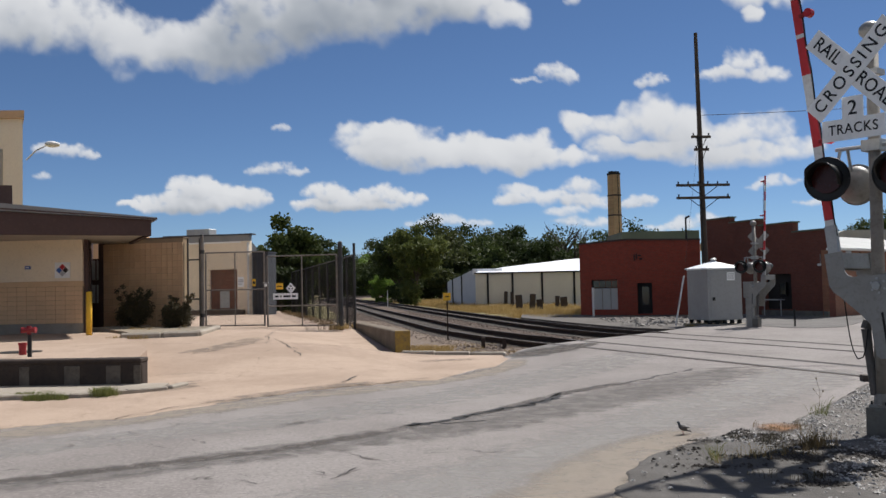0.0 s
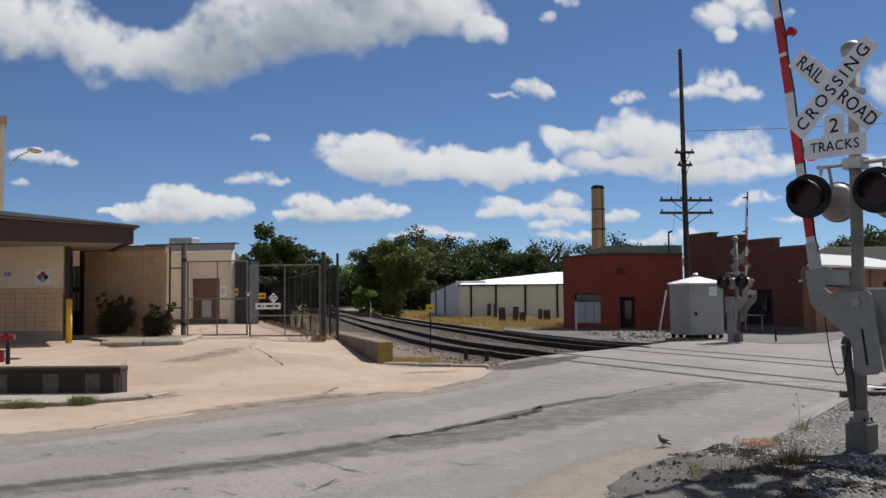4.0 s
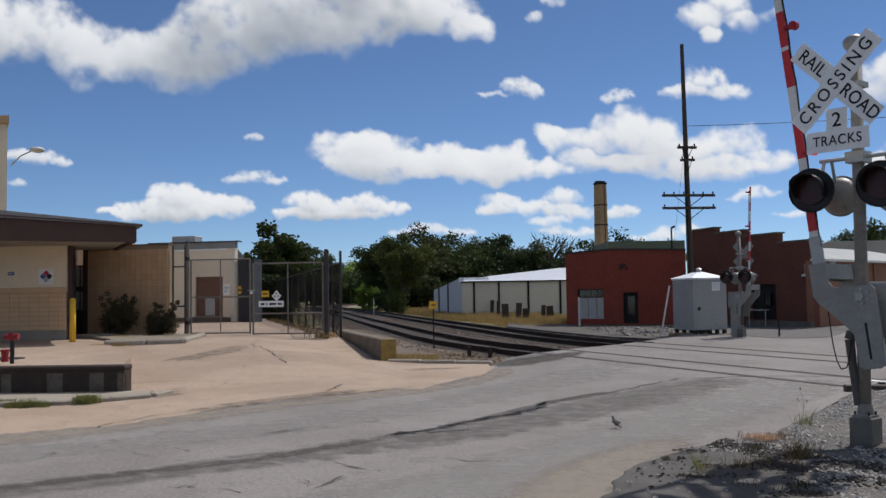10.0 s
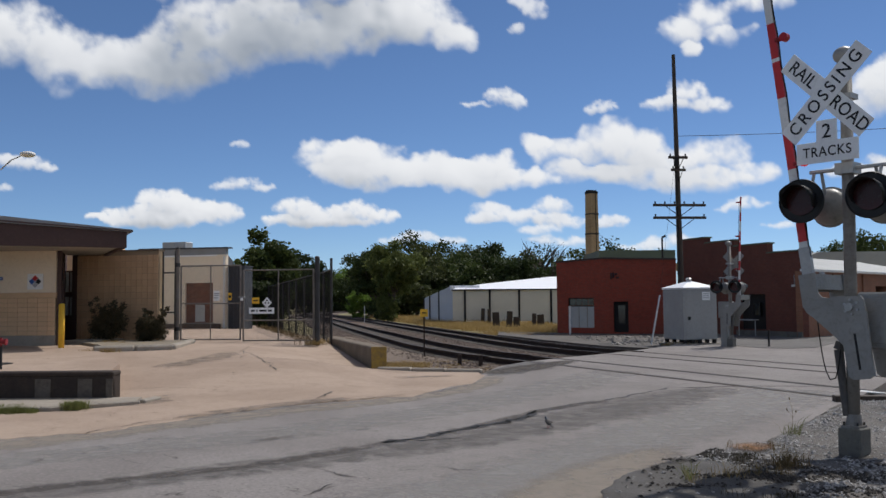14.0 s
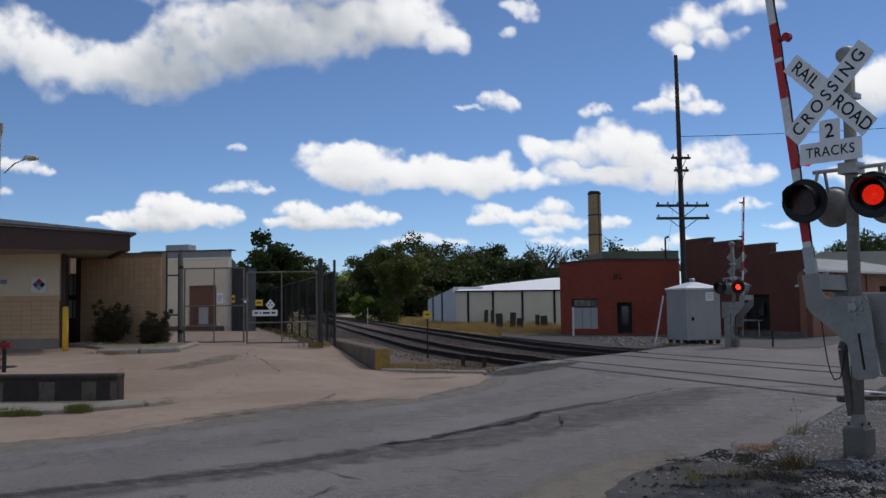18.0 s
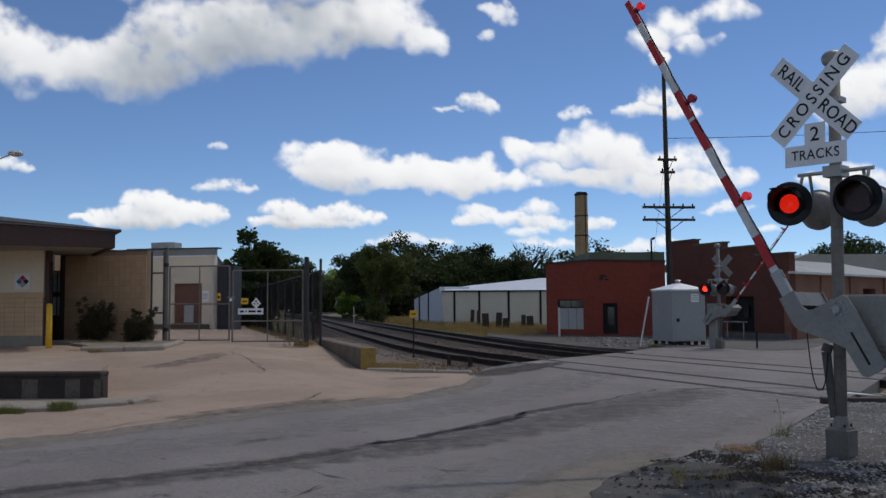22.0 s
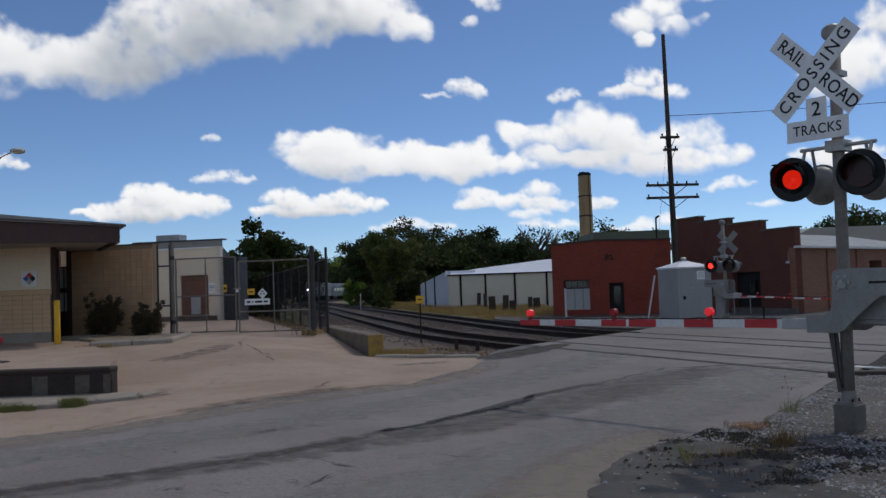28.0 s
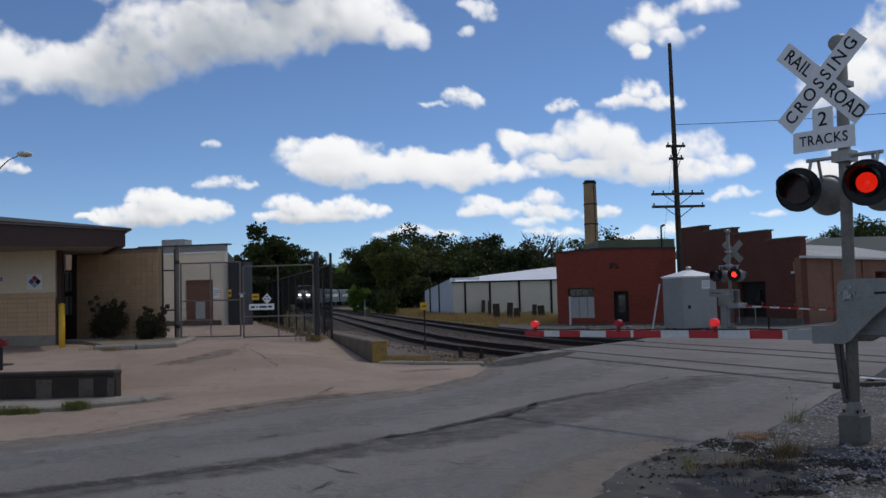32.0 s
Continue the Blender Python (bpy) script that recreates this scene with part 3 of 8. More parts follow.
def crack_line(bm, pts, width, zf, seed, least=0.6):
    rnd = random.Random(seed)
    prev = None
    for i in range(len(pts) - 1):
        a, b = Vector(pts[i]), Vector(pts[i + 1])
        n = max(2, int((b - a).length / 0.07))
        side = Vector((-(b - a).y, (b - a).x)).normalized()
        for k in range(n):
            p = a.lerp(b, k / n) + side * (0.14 * noise.noise((k * 0.13 + i * 3.1, seed * 1.7, 0)) + rnd.uniform(-0.025, 0.025))
            w = width * max(0.05, 0.55 + 0.9 * noise.noise((k * 0.21, seed, i))) * rnd.uniform(least, 1.8 - least)
            cur = (p + side * w, p - side * w)
            if prev:
                vs = [bm.verts.new((q.x, q.y, zf(q.x, q.y))) for q in (prev[0], prev[1], cur[1], cur[0])]
                bm.faces.new(vs)
            prev = cur


def worn(name, a, b):
    """A thin spread of dust or wear that breaks up towards its edges; mesh attribute "cover"."""
    m, nodes, links, bsdf = shader(name)
    co = nodes.new("ShaderNodeTexCoord").outputs["Object"]
    n1 = noise_node(nodes, links, co, 3.0, 8, 0.7, 0.4)
    n2 = noise_node(nodes, links, co, 38.0, 3, 0.7)
    col = mix(nodes, links, ramp(nodes, links, n1.outputs[0], ((0.35, 0), (0.65, 1))).outputs[0], a, b)
    col = mix(nodes, links, ramp(nodes, links, n2.outputs[0], ((0.52, 0), (0.72, 0.5))).outputs[0], col, tuple(v * 0.6 for v in a))
    links.new(col, bsdf.inputs["Base Color"])
    bsdf.inputs["Roughness"].default_value = 0.92
    bsdf.inputs["Specular IOR Level"].default_value = 0.2
    at_ = nodes.new("ShaderNodeAttribute")
    at_.attribute_name = "cover"
    ad = nodes.new("ShaderNodeMath")
    ad.operation = "MULTIPLY_ADD"
    links.new(n1.outputs[0], ad.inputs[0])
    ad.inputs[1].default_value = 2.4
    links.new(at_.outputs["Fac"], ad.inputs[2])
    rng = nodes.new("ShaderNodeMapRange")
    rng.inputs[1].default_value, rng.inputs[2].default_value = 1.35, 2.3
    rng.inputs[3].default_value, rng.inputs[4].default_value = 0.0, 0.8
    links.new(ad.outputs[0], rng.inputs[0])
    cut = nodes.new("ShaderNodeMath")
    cut.operation = "MULTIPLY"
    links.new(rng.outputs[0], cut.inputs[0])
    edge = ramp(nodes, links, at_.outputs["Fac"], ((0.0, 0), (0.25, 1)))
    links.new(edge.outputs[0], cut.inputs[1])
    tr = nodes.new("ShaderNodeBsdfTransparent")
    mx = nodes.new("ShaderNodeMixShader")
    links.new(cut.outputs[0], mx.inputs[0])
    links.new(tr.outputs[0], mx.inputs[1])
    links.new(bsdf.outputs[0], mx.inputs[2])
    links.new(mx.outputs[0], nodes["Material Output"].inputs["Surface"])
    return m


def spread(name, spine, z, material, label, category, strength=0.8, zf=None):
    """Lay wear along a line (x, y, half-width), strongest in the middle and feathered out."""
    vs, cover, fs = [], [], []
    rows = []
    for (x0, y0, w0), (x1, y1, w1) in zip(spine, spine[1:]):
        n = max(2, int(math.hypot(x1 - x0, y1 - y0) / 0.25))
        rows += [(x0 + (x1 - x0) * k / n, y0 + (y1 - y0) * k / n, w0 + (w1 - w0) * k / n) for k in range(n)]
    rows.append(spine[-1])
    nc = 13
    for i, (x, y, w) in enumerate(rows):
        a, b = rows[max(i - 1, 0)], rows[min(i + 1, len(rows) - 1)]
        d = Vector((b[0] - a[0], b[1] - a[1])).normalized()
        end = smooth01(min(i, len(rows) - 1 - i) / 4)
        for k in range(nc):
            q = -1 + 2 * k / (nc - 1)
            px, py = x - d.y * w * q, y + d.x * w * q
            vs.append((px, py, z + (zf(px, py) if zf else 0.0)))
            cover.append(strength * end * smooth01((1 - abs(q)) * 1.5))
    for i in range(len(rows) - 1):
        for k in range(nc - 1):
            a = i * nc + k
            fs.append((a, a + 1, a + nc + 1, a + nc))
    me = bpy.data.meshes.new(name)
    me.from_pydata(vs, [], fs)
    at_ = me.attributes.new("cover", "FLOAT", "POINT")
    at_.data.foreach_set("value", np.array(cover, dtype=np.float32))
    me.materials.append(M[material])
    return tagged(new(name, me), label, category, kind="stuff")


def build_wear():
    M["dust"] = worn("dust", (0.33, 0.285, 0.235), (0.27, 0.23, 0.19))
    M["road_dark"] = worn("road_dark", (0.165, 0.153, 0.143), (0.135, 0.125, 0.117))
    M["worn_pale"] = worn("worn_pale", (0.32, 0.305, 0.29), (0.28, 0.265, 0.25))
    # pale wheel-polished lane beside the verge
    spread("worn_lane", ((-4.5, 3.4, 1.2), (-1.2, 6.3, 1.2), (0.6, 8.0, 1.1), (2.0, 10.0, 1.0), (3.4, 12.0, 1.1), (5.2, 14.2, 1.2), (7.2, 17.0, 1.4)), 0.002, "worn_pale", "pale polished lane worn into the asphalt", "road wear", 0.75)
    spread("worn_lane", ((-9.0, 7.4, 0.8), (-5.0, 9.6, 0.8), (-2.0, 11.6, 0.8), (0.4, 14.2, 0.9), (2.8, 18.0, 1.0), (5.0, 22.0, 1.0)), 0.002, "worn_pale", "pale polished lane worn into the asphalt", "road wear", 0.6)
    # darker strip along the open crack
    spread("dark_strip", ((-6.0, 6.7, 0.45), (-2.6, 8.7, 0.5), (0.2, 10.7, 0.8), (1.6, 12.2, 0.9), (3.0, 13.8, 1.0), (4.6, 15.8, 0.9), (6.0, 17.4, 0.6)), 0.0026, "road_dark", "darker strip along the crack", "road wear", 0.7)
    spread("dark_strip", ((1.6, 21.4, 0.5), (2.6, 22.8, 0.7), (3.6, 24.6, 0.6), (4.6, 26.0, 0.4)), 0.005, "road_dark", "dark dirty strip before the tracks", "road wear", 0.7)
    M["grime"] = worn("grime", (0.075, 0.064, 0.056), (0.11, 0.096, 0.085))
    spread("dirt_drift", ((1.0, 20.9, 0.3), (1.9, 21.6, 0.7), (2.7, 22.9, 0.8), (3.5, 24.4, 0.6), (4.4, 25.8, 0.3)), 0.0058, "grime", "dark dirt washed to the crossing's edge", "dirt", 1.0)
    # tan dust swept against the verge and out of the drive
    spread("dust_drift", ((0.3, 5.2, 0.7), (0.75, 6.6, 0.75), (1.25, 7.8, 0.7), (1.9, 9.0, 0.55), (2.5, 9.8, 0.4), (3.2, 10.4, 0.3)), 0.0032, "dust", "tan dust drifted along the verge", "dust", 1.0)
    spread("dust_drift", ((-9.0, 10.6, 0.7), (-5.2, 11.0, 0.8), (-3.6, 12.6, 0.7), (-2.2, 14.2, 0.6), (-0.6, 15.5, 0.6), (0.6, 17.0, 0.5), (1.4, 19.0, 0.4), (1.7, 20.8, 0.4)), 0.0038, "dust", "tan dust spilt from the drive over the road", "dust", 0.85)
    M["dead_weed"] = worn("dead_weed", (0.3, 0.165, 0.085), (0.2, 0.11, 0.06))
    spread("dead_weed_mat", ((3.35, 9.82, 0.1), (3.55, 9.92, 0.24), (3.8, 10.02, 0.24), (4.05, 10.12, 0.1)), 0.02, "dead_weed", "flat orange-brown mat of dead weed", "weed", 1.5, verge_z)
    # darker washes and stains on the concrete drive
    dz = lambda x, y: drive_z(x, y)
    M["drive_stain"] = worn("drive_stain", (0.24, 0.2, 0.162), (0.2, 0.165, 0.135))
    for pts in (((-3.9, 12.9, 0.3), (-2.9, 14.4, 0.35), (-1.9, 15.4, 0.3), (-0.6, 16.3, 0.25)), ((-4.9, 14.6, 0.25), (-4.6, 15.6, 0.4), (-4.8, 16.8, 0.3)),
                ((-1.0, 20.0, 0.4), (0.2, 20.4, 0.4), (1.2, 20.6, 0.3)), ((-6.2, 20.0, 0.5), (-5.2, 22.0, 0.6), (-4.9, 24.0, 0.4))):
        spread("drive_stain", pts, 0.02, "drive_stain", "brown stain on the concrete drive", "stain", 0.6, dz)


def build_cracks():
    bm = BM()
    up = lambda x, y: 0.005
    M["seam"] = worn("seam", (0.085, 0.074, 0.068), (0.12, 0.106, 0.097))
    # broad crack as a flat dark strip painting its step's shaded face, then branches
    step_run = ((-0.45, 10.78), (-0.13, 11.1), (0.34, 11.67), (0.74, 12.17), (1.21, 12.59), (1.81, 13.87))
    crack_line(bm, step_run, 0.115, up, 1, 0.2)
    crack_line(bm, step_run, 0.06, up, 9, 0.1)
    crack_line(bm, ((1.81, 13.87), (2.34, 14.42), (3.43, 15.6), (4.8, 17.3)), 0.045, up, 21, 0.2)
    crack_line(bm, ((-0.1, 11.0), (0.25, 11.02), (0.55, 11.15)), 0.05, up, 22)
    crack_line(bm, ((-4.4, 11.86), (-3.98, 12.93), (-2.86, 14.16), (-1.79, 14.81), (-1.47, 15.37), (-0.64, 16.2), (0.08, 16.62), (1.15, 18.6)), 0.02, lambda x, y: drive_z(x, y) + 0.018, 3)
    short_runs = (((-3.85, 10.84), (-3.64, 10.54)), ((-2.86, 10.18), (-2.72, 9.95), (-2.66, 9.77)), ((-1.29, 8.25), (-1.14, 8.07), (-1.05, 7.88)), ((-1.05, 7.88), (-0.92, 8.15), (-0.75, 8.38)),
                  ((-1.1, 9.27), (-0.82, 8.82), (-0.48, 8.51)), ((-4.3, 10.3), (-4.15, 9.9), (-4.3, 9.6)), ((-3.3, 9.9), (-3.0, 9.5)), ((0.1, 9.2), (0.35, 9.0), (0.7, 8.95)), ((-1.9, 7.9), (-1.6, 7.7)))
    for i, pts in enumerate(short_runs):
        crack_line(bm, pts, 0.009, up, 40 + i, 0.1)
        spread("tar_seam", tuple((x, y, 0.05) for x, y in pts), 0.0034, "seam", "thin dirty rim along a crack", "road wear", 1.2)
    # dark tar seams, broken and smeared
    for w, k, pts in ((0.17, 0.8, ((-7.5, 6.35), (-5.2, 7.42), (-3.65, 8.26), (-2.81, 8.77), (-1.85, 9.32), (-1.01, 10.13), (-0.53, 10.68), (-0.14, 11.21))),
                      (0.2, 0.85, ((-0.14, 11.1), (0.74, 12.12), (1.81, 13.8), (3.43, 15.55))),
                      (0.12, 0.7, ((-4.1, 12.03), (-3.6, 12.5), (-3.01, 13.02))), (0.12, 0.65, ((-2.28, 10.92), (-2.0, 11.15), (-1.76, 11.36), (-1.1, 11.9))), (0.1, 0.6, ((4.2, 17.1), (6.4, 17.4), (8.6, 16.9)))):
        spread("tar_seam", tuple((x, y, w) for x, y in pts), 0.0037, "seam", "dull dark tar seam smeared along the road", "tar seam", k)
    tagged(part("road_crack", bm, "dark"), "dark cracks along the asphalt, the broad one painting a step's shaded face", "crack", kind="stuff")
    bm = BM()
    dz = lambda x, y: drive_z(x, y) + 0.018
    crack_line(bm, ((-1.72, 16.85), (-1.8, 15.9), (-1.35, 15.3)), 0.04, dz, 11)
    crack_line(bm, ((-4.86, 24.0), (-3.89, 21.95), (-3.19, 19.8)), 0.02, dz, 12)
    crack_line(bm, ((-7.6, 22.6), (-5.2, 22.3), (-2.4, 21.9), (-1.4, 22.1)), 0.012, dz, 13)
    crack_line(bm, ((-5.2, 28.6), (-4.9, 25.0), (-4.4, 22.0)), 0.01, dz, 14)
    crack_line(bm, ((-8.4, 29.3), (-3.4, 28.9)), 0.02, dz, 15)
    crack_line(bm, ((-6.3, 17.0), (-4.9, 17.4), (-4.1, 17.1)), 0.014, dz, 16)
    tagged(part("drive_crack", bm, "dark_soil"), "thin dark cracks in the concrete drive", "crack", kind="stuff")


def build_drive():
    bm = BM()
    ys = [10.5 + 0.2 * i for i in range(38)] + [18.1 + 0.5 * i for i in range(78)]
    edge = ((-13.5, 9.6), (-5.6, 11.2), (-4.4, 11.9), (-2.7, 14.3), (-1.8, 15.2), (-0.77, 15.85), (-0.2, 16.05), (0.3, 17.1), (1.05, 18.7), (1.5, 21.0))
    rows = []
    for y in ys:
        xr = lerp_table(DRIVE_EDGE, y)
        xl = -13.5 if y > 24 else -13.5 + 0.0
        row = []
        for k in range(61):
            x = xl + (xr - xl) * k / 60
            inside = y > lerp_table(edge, x) + 0.3 * noise.noise((x * 1.1, y * 1.1, 3)) + 0.16 * noise.noise((x * 3.3, y * 3.3, 5))
            row.append(bm.verts.new((x, y, drive_z(x, y) + 0.006 * noise.noise((x, y, 0)) + (0.009 if inside else -0.1))))
        rows.append(row)
    for a, b in zip(rows, rows[1:]):
        for i in range(60):
            bm.faces.new((a[i], a[i + 1], b[i + 1], b[i]))
    # skirt along the right-hand edge
    low = [bm.verts.new((r[-1].co.x, r[-1].co.y, -0.4)) for r in rows]
    for i in range(len(rows) - 1):
        bm.faces.new((rows[i][-1], low[i], low[i + 1], rows[i + 1][-1]))
    tagged(part("driveway", bm, "concrete_drive", smooth=False), "sandy pale concrete driveway rising to a gate", "driveway", kind="structure")


def build_platform():
    """Raised concrete pad before the low building, with a stained retaining wall."""
    flat_sheet("pavement", ((-30, 16.6), (-5.62, 16.28), (-6.2, 18.5), (-7.4, 21.5), (-9.4, 25.5), (-10.6, 27.0), (-11.0, 30.5), (-30, 31)), 0.508, "concrete_drive", "raised pale concrete pad before the building", category="pavement", drop=0.6)
    w = thing("retaining_wall", "low black-stained concrete retaining wall", "wall", kind="structure")
    bm = BM()
    m, ln = along((-13.0, 16.22), (-5.45, 15.9))
    wall_mesh(bm, ln, -0.1, 0.44, 0.34, m=m)
    part("wall_body", bm, "concrete_dark", w)
    bm = BM()
    box(bm, -0.02, ln + 0.012, -0.014, 0.36, 0.44, 0.525, m, 0.02)
    part("coping", bm, "concrete_dark", w, "rounded stained concrete coping")
    for s0, s1 in ((ln - 0.62, ln - 0.36), (ln - 1.38, ln - 1.1), (ln - 2.2, ln - 2.02), (ln - 0.12, ln)):
        bm = BM()
        box(bm, s0, s1, -0.012, 0.1, 0.0, 0.4, m, 0.006)
        part("buttress", bm, "concrete_stained", w, "worn paler patch of the wall face")
    # footpath slab at the foot of the wall
    s = flat_sheet("footpath", ((-14, 14.2), (-7.4, 14.3), (-5.9, 14.4), (-5.2, 14.9), (-4.9, 15.5), (-4.95, 15.95), (-5.4, 15.98), (-14, 16.3)), 0.07, "concrete", "broken concrete footpath slab along the wall", category="footpath")
    k = thing("kerb", "chipped concrete kerb stones beside the footpath", "kerb", kind="structure")
    for a, b in (((-7.5, 14.4), (-6.2, 14.45)), ((-6.1, 14.45), (-5.4, 14.85)), ((-5.35, 14.9), (-4.8, 15.3)), ((-4.78, 15.35), (-4.66, 15.9))):
        m, ln = along(a, b)
        bm = BM()
        box(bm, 0, ln, -0.08, 0.08, -0.1, 0.085, m, 0.02)
        part("kerb_stone", bm, "concrete", k)
    c = thing("manhole_cover", "flat dark iron manhole cover in the pad", "manhole cover", m=pose(-8.9, 18.6, 0.511))
    bm = BM()
    rod(bm, (0, 0, -0.02), (0, 0, 0.008), 0.45, n=24)
    part("lid", bm, "dark", c)


def build_barrier():
    b = thing("barrier_block", "long concrete retaining block with a yellow painted end", "barrier")
    m, ln = along((-1.28, 23.15), (-3.22, 30.7))
    bm = BM()
    box(bm, 0.06, ln, -0.36, 0.04, -0.3, 0.57, m, 0.03)
    part("block", bm, "concrete_weathered", b)
    bm = BM()
    box(bm, 0.0, 0.056, -0.36, 0.04, -0.3, 0.572, m, 0.01)
    part("painted_end", bm, "yellow_old", b, "end face with worn yellow paint")
    bm = BM()
    box(bm, 0.06, 0.5, -0.366, -0.3, 0.02, 0.572, m, 0.004)
    part("painted_side", bm, "yellow_old", b, "side with worn yellow paint")
    k = thing("kerb", "low concrete kerb at the gravel verge", "kerb", kind="structure")
    for i in range(3):
        a = Vector((-1.15, 22.42)).lerp(Vector((1.42, 21.7)), i / 3 + 0.004)
        c = Vector((-1.15, 22.42)).lerp(Vector((1.42, 21.7)), (i + 1) / 3 - 0.004)
        m, ln = along(a, c)
        bm = BM()
        box(bm, 0, ln, -0.02, 0.2, -0.2, 0.1 - 0.015 * i, m, 0.025)
        part("kerb_stone", bm, "concrete", k)


# ---------------------------------------------------------------- railway
def strip(bm, s0, s1, step, profile, off):
    """Sweep a closed profile (offset, z) along the line of the tracks."""
    rings, s = [], s0
    while s <= s1 + 1e-6:
        rings.append([bm.verts.new(offset_point(s, off + o, z)) for o, z in profile])
        s += step
    n = len(profile)
    for a, b in zip(rings, rings[1:]):
        for i in range(n):
            bm.faces.new((a[i], a[(i + 1) % n], b[(i + 1) % n], b[i]))
    bm.faces.new(rings[0])
    bm.faces.new(rings[-1][::-1])
    bmesh.ops.recalc_face_normals(bm, faces=bm.faces)


RAIL_PROFILE = ((-0.036, 0.0), (0.036, 0.0), (0.034, -0.035), (0.009, -0.045), (0.009, -0.145), (0.07, -0.155), (0.07, -0.17), (-0.07, -0.17), (-0.07, -0.155), (-0.009, -0.145), (-0.009, -0.045), (-0.034, -0.035))
RAIL_Z = 0.03
S_ROAD0, S_ROAD1 = -16.0, 1.2     # where the tracks lie in the crossing


def build_tracks():
    bm = BM()
    # ballast: a low bed with shoulders
    prof = ((-5.6, -0.42), (-4.3, -0.17), (4.3, -0.17), (5.6, -0.42))
    rings, s = [], 0.6
    while s <= 500:
        ring = []
        for k in range(15):
            o = -5.6 + 11.2 * k / 14
            z = lerp_table(prof, o) + 0.03 * noise.noise((s * 0.7, o * 1.1, 0))
            ring.append(bm.verts.new(offset_point(s, o, z)))
        rings.append(ring)
        s += 1.0 if s < 60 else 4.0
    for a, b in zip(rings, rings[1:]):
        for i in range(14):
            bm.faces.new((a[i], a[i + 1], b[i + 1], b[i]))
    tagged(part("ballast_bed", bm, "ballast_bed", smooth=True), "brown-grey ballast bed under the tracks", "ballast", kind="structure")
    for side, s_end in ((-1, 1.0), (1, 1.0)):
        t = thing("railway_track", "rusty steel railway track on dark wooden ties", "railway track", "railway tracks", kind="structure")
        for r in (-1, 1):
            bm = BM()
            off = side * SPACING / 2 + r * GAUGE / 2
            strip(bm, -14, 2, 1.0, [(o, z + RAIL_Z - 0.022) for o, z in RAIL_PROFILE], off)
            part("rail", bm, "rail", t, "dull rail set in the crossing")
            bm = BM()
            strip(bm, 2, 500, 2.0, [(o, z + RAIL_Z) for o, z in RAIL_PROFILE], off)
            rl = part("rail", bm, "rail", t)
            bm = BM()
            strip(bm, 2, 500, 2.0, ((-0.022, RAIL_Z), (0.022, RAIL_Z), (0.022, RAIL_Z + 0.004), (-0.022, RAIL_Z + 0.004)), off)
            part("rail_head", bm, "rail_head", rl, "bright worn running surface")
    # flangeways and planks in the crossing; flat dark strips paint the gaps' shade
    for side in (-1, 1):
        for r in (-1, 1):
            off = side * SPACING / 2 + r * GAUGE / 2
            bm = BM()
            strip(bm, -12.4, 1.2, 0.8, ((0.036, 0.003), (0.15, 0.003), (0.15, 0.007), (0.036, 0.007)), off - (0.186 if r > 0 else 0))
            tagged(part("flangeway", bm, "dark"), "dark strip painting the shaded gap beside the rail in the crossing", "flangeway", kind="structure")
    # dark timber at the right-hand end of the crossing
    b = thing("crossing_timber", "dark creosoted timber at the crossing's edge", "timber")
    bm = BM()
    p0, p1 = (6.75, 14.6), (8.3, 14.3)
    m, ln = along(p0, p1)
    box(bm, 0, ln, -0.1, 0.12, -0.2, 0.1, m, 0.01)
    part("beam", bm, "wood_dark", b)
    b.location.z = 0


def build_ties():
    tie = BM()
    box(tie, -1.3, 1.3, -0.115, 0.115, -0.17, 0.0, None, 0.01)
    me = mesh_of(tie, "tie", "tie")
    roots = [o for o in scene.objects if o.name.startswith("railway_track")]
    rnd = random.Random(5)
    far = BM()
    for side, root in zip((-1, 1), roots):
        s, count = 1.5, 0
        while s < 420:
            p = offset_point(s, side * SPACING / 2 + rnd.uniform(-0.04, 0.04), RAIL_Z - 0.172)
            _, d = track_line(s)
            m = pose(p.x, p.y, p.z, 0, 0, math.degrees(math.atan2(d.y, d.x)) - 90 + rnd.uniform(-1, 1))
            if count < 150:
                ob = new("tie", me)
                ob.parent = root
                ob.matrix_basis = m
            else:
                box(far, -1.3, 1.3, -0.115, 0.115, -0.17, 0.0, m)
            s += 0.52 if count < 150 else 1.04
            count += 1
    tagged(part("tie_row", far, "tie", roots[0]), "dark ties far along the line", kind="stuff")


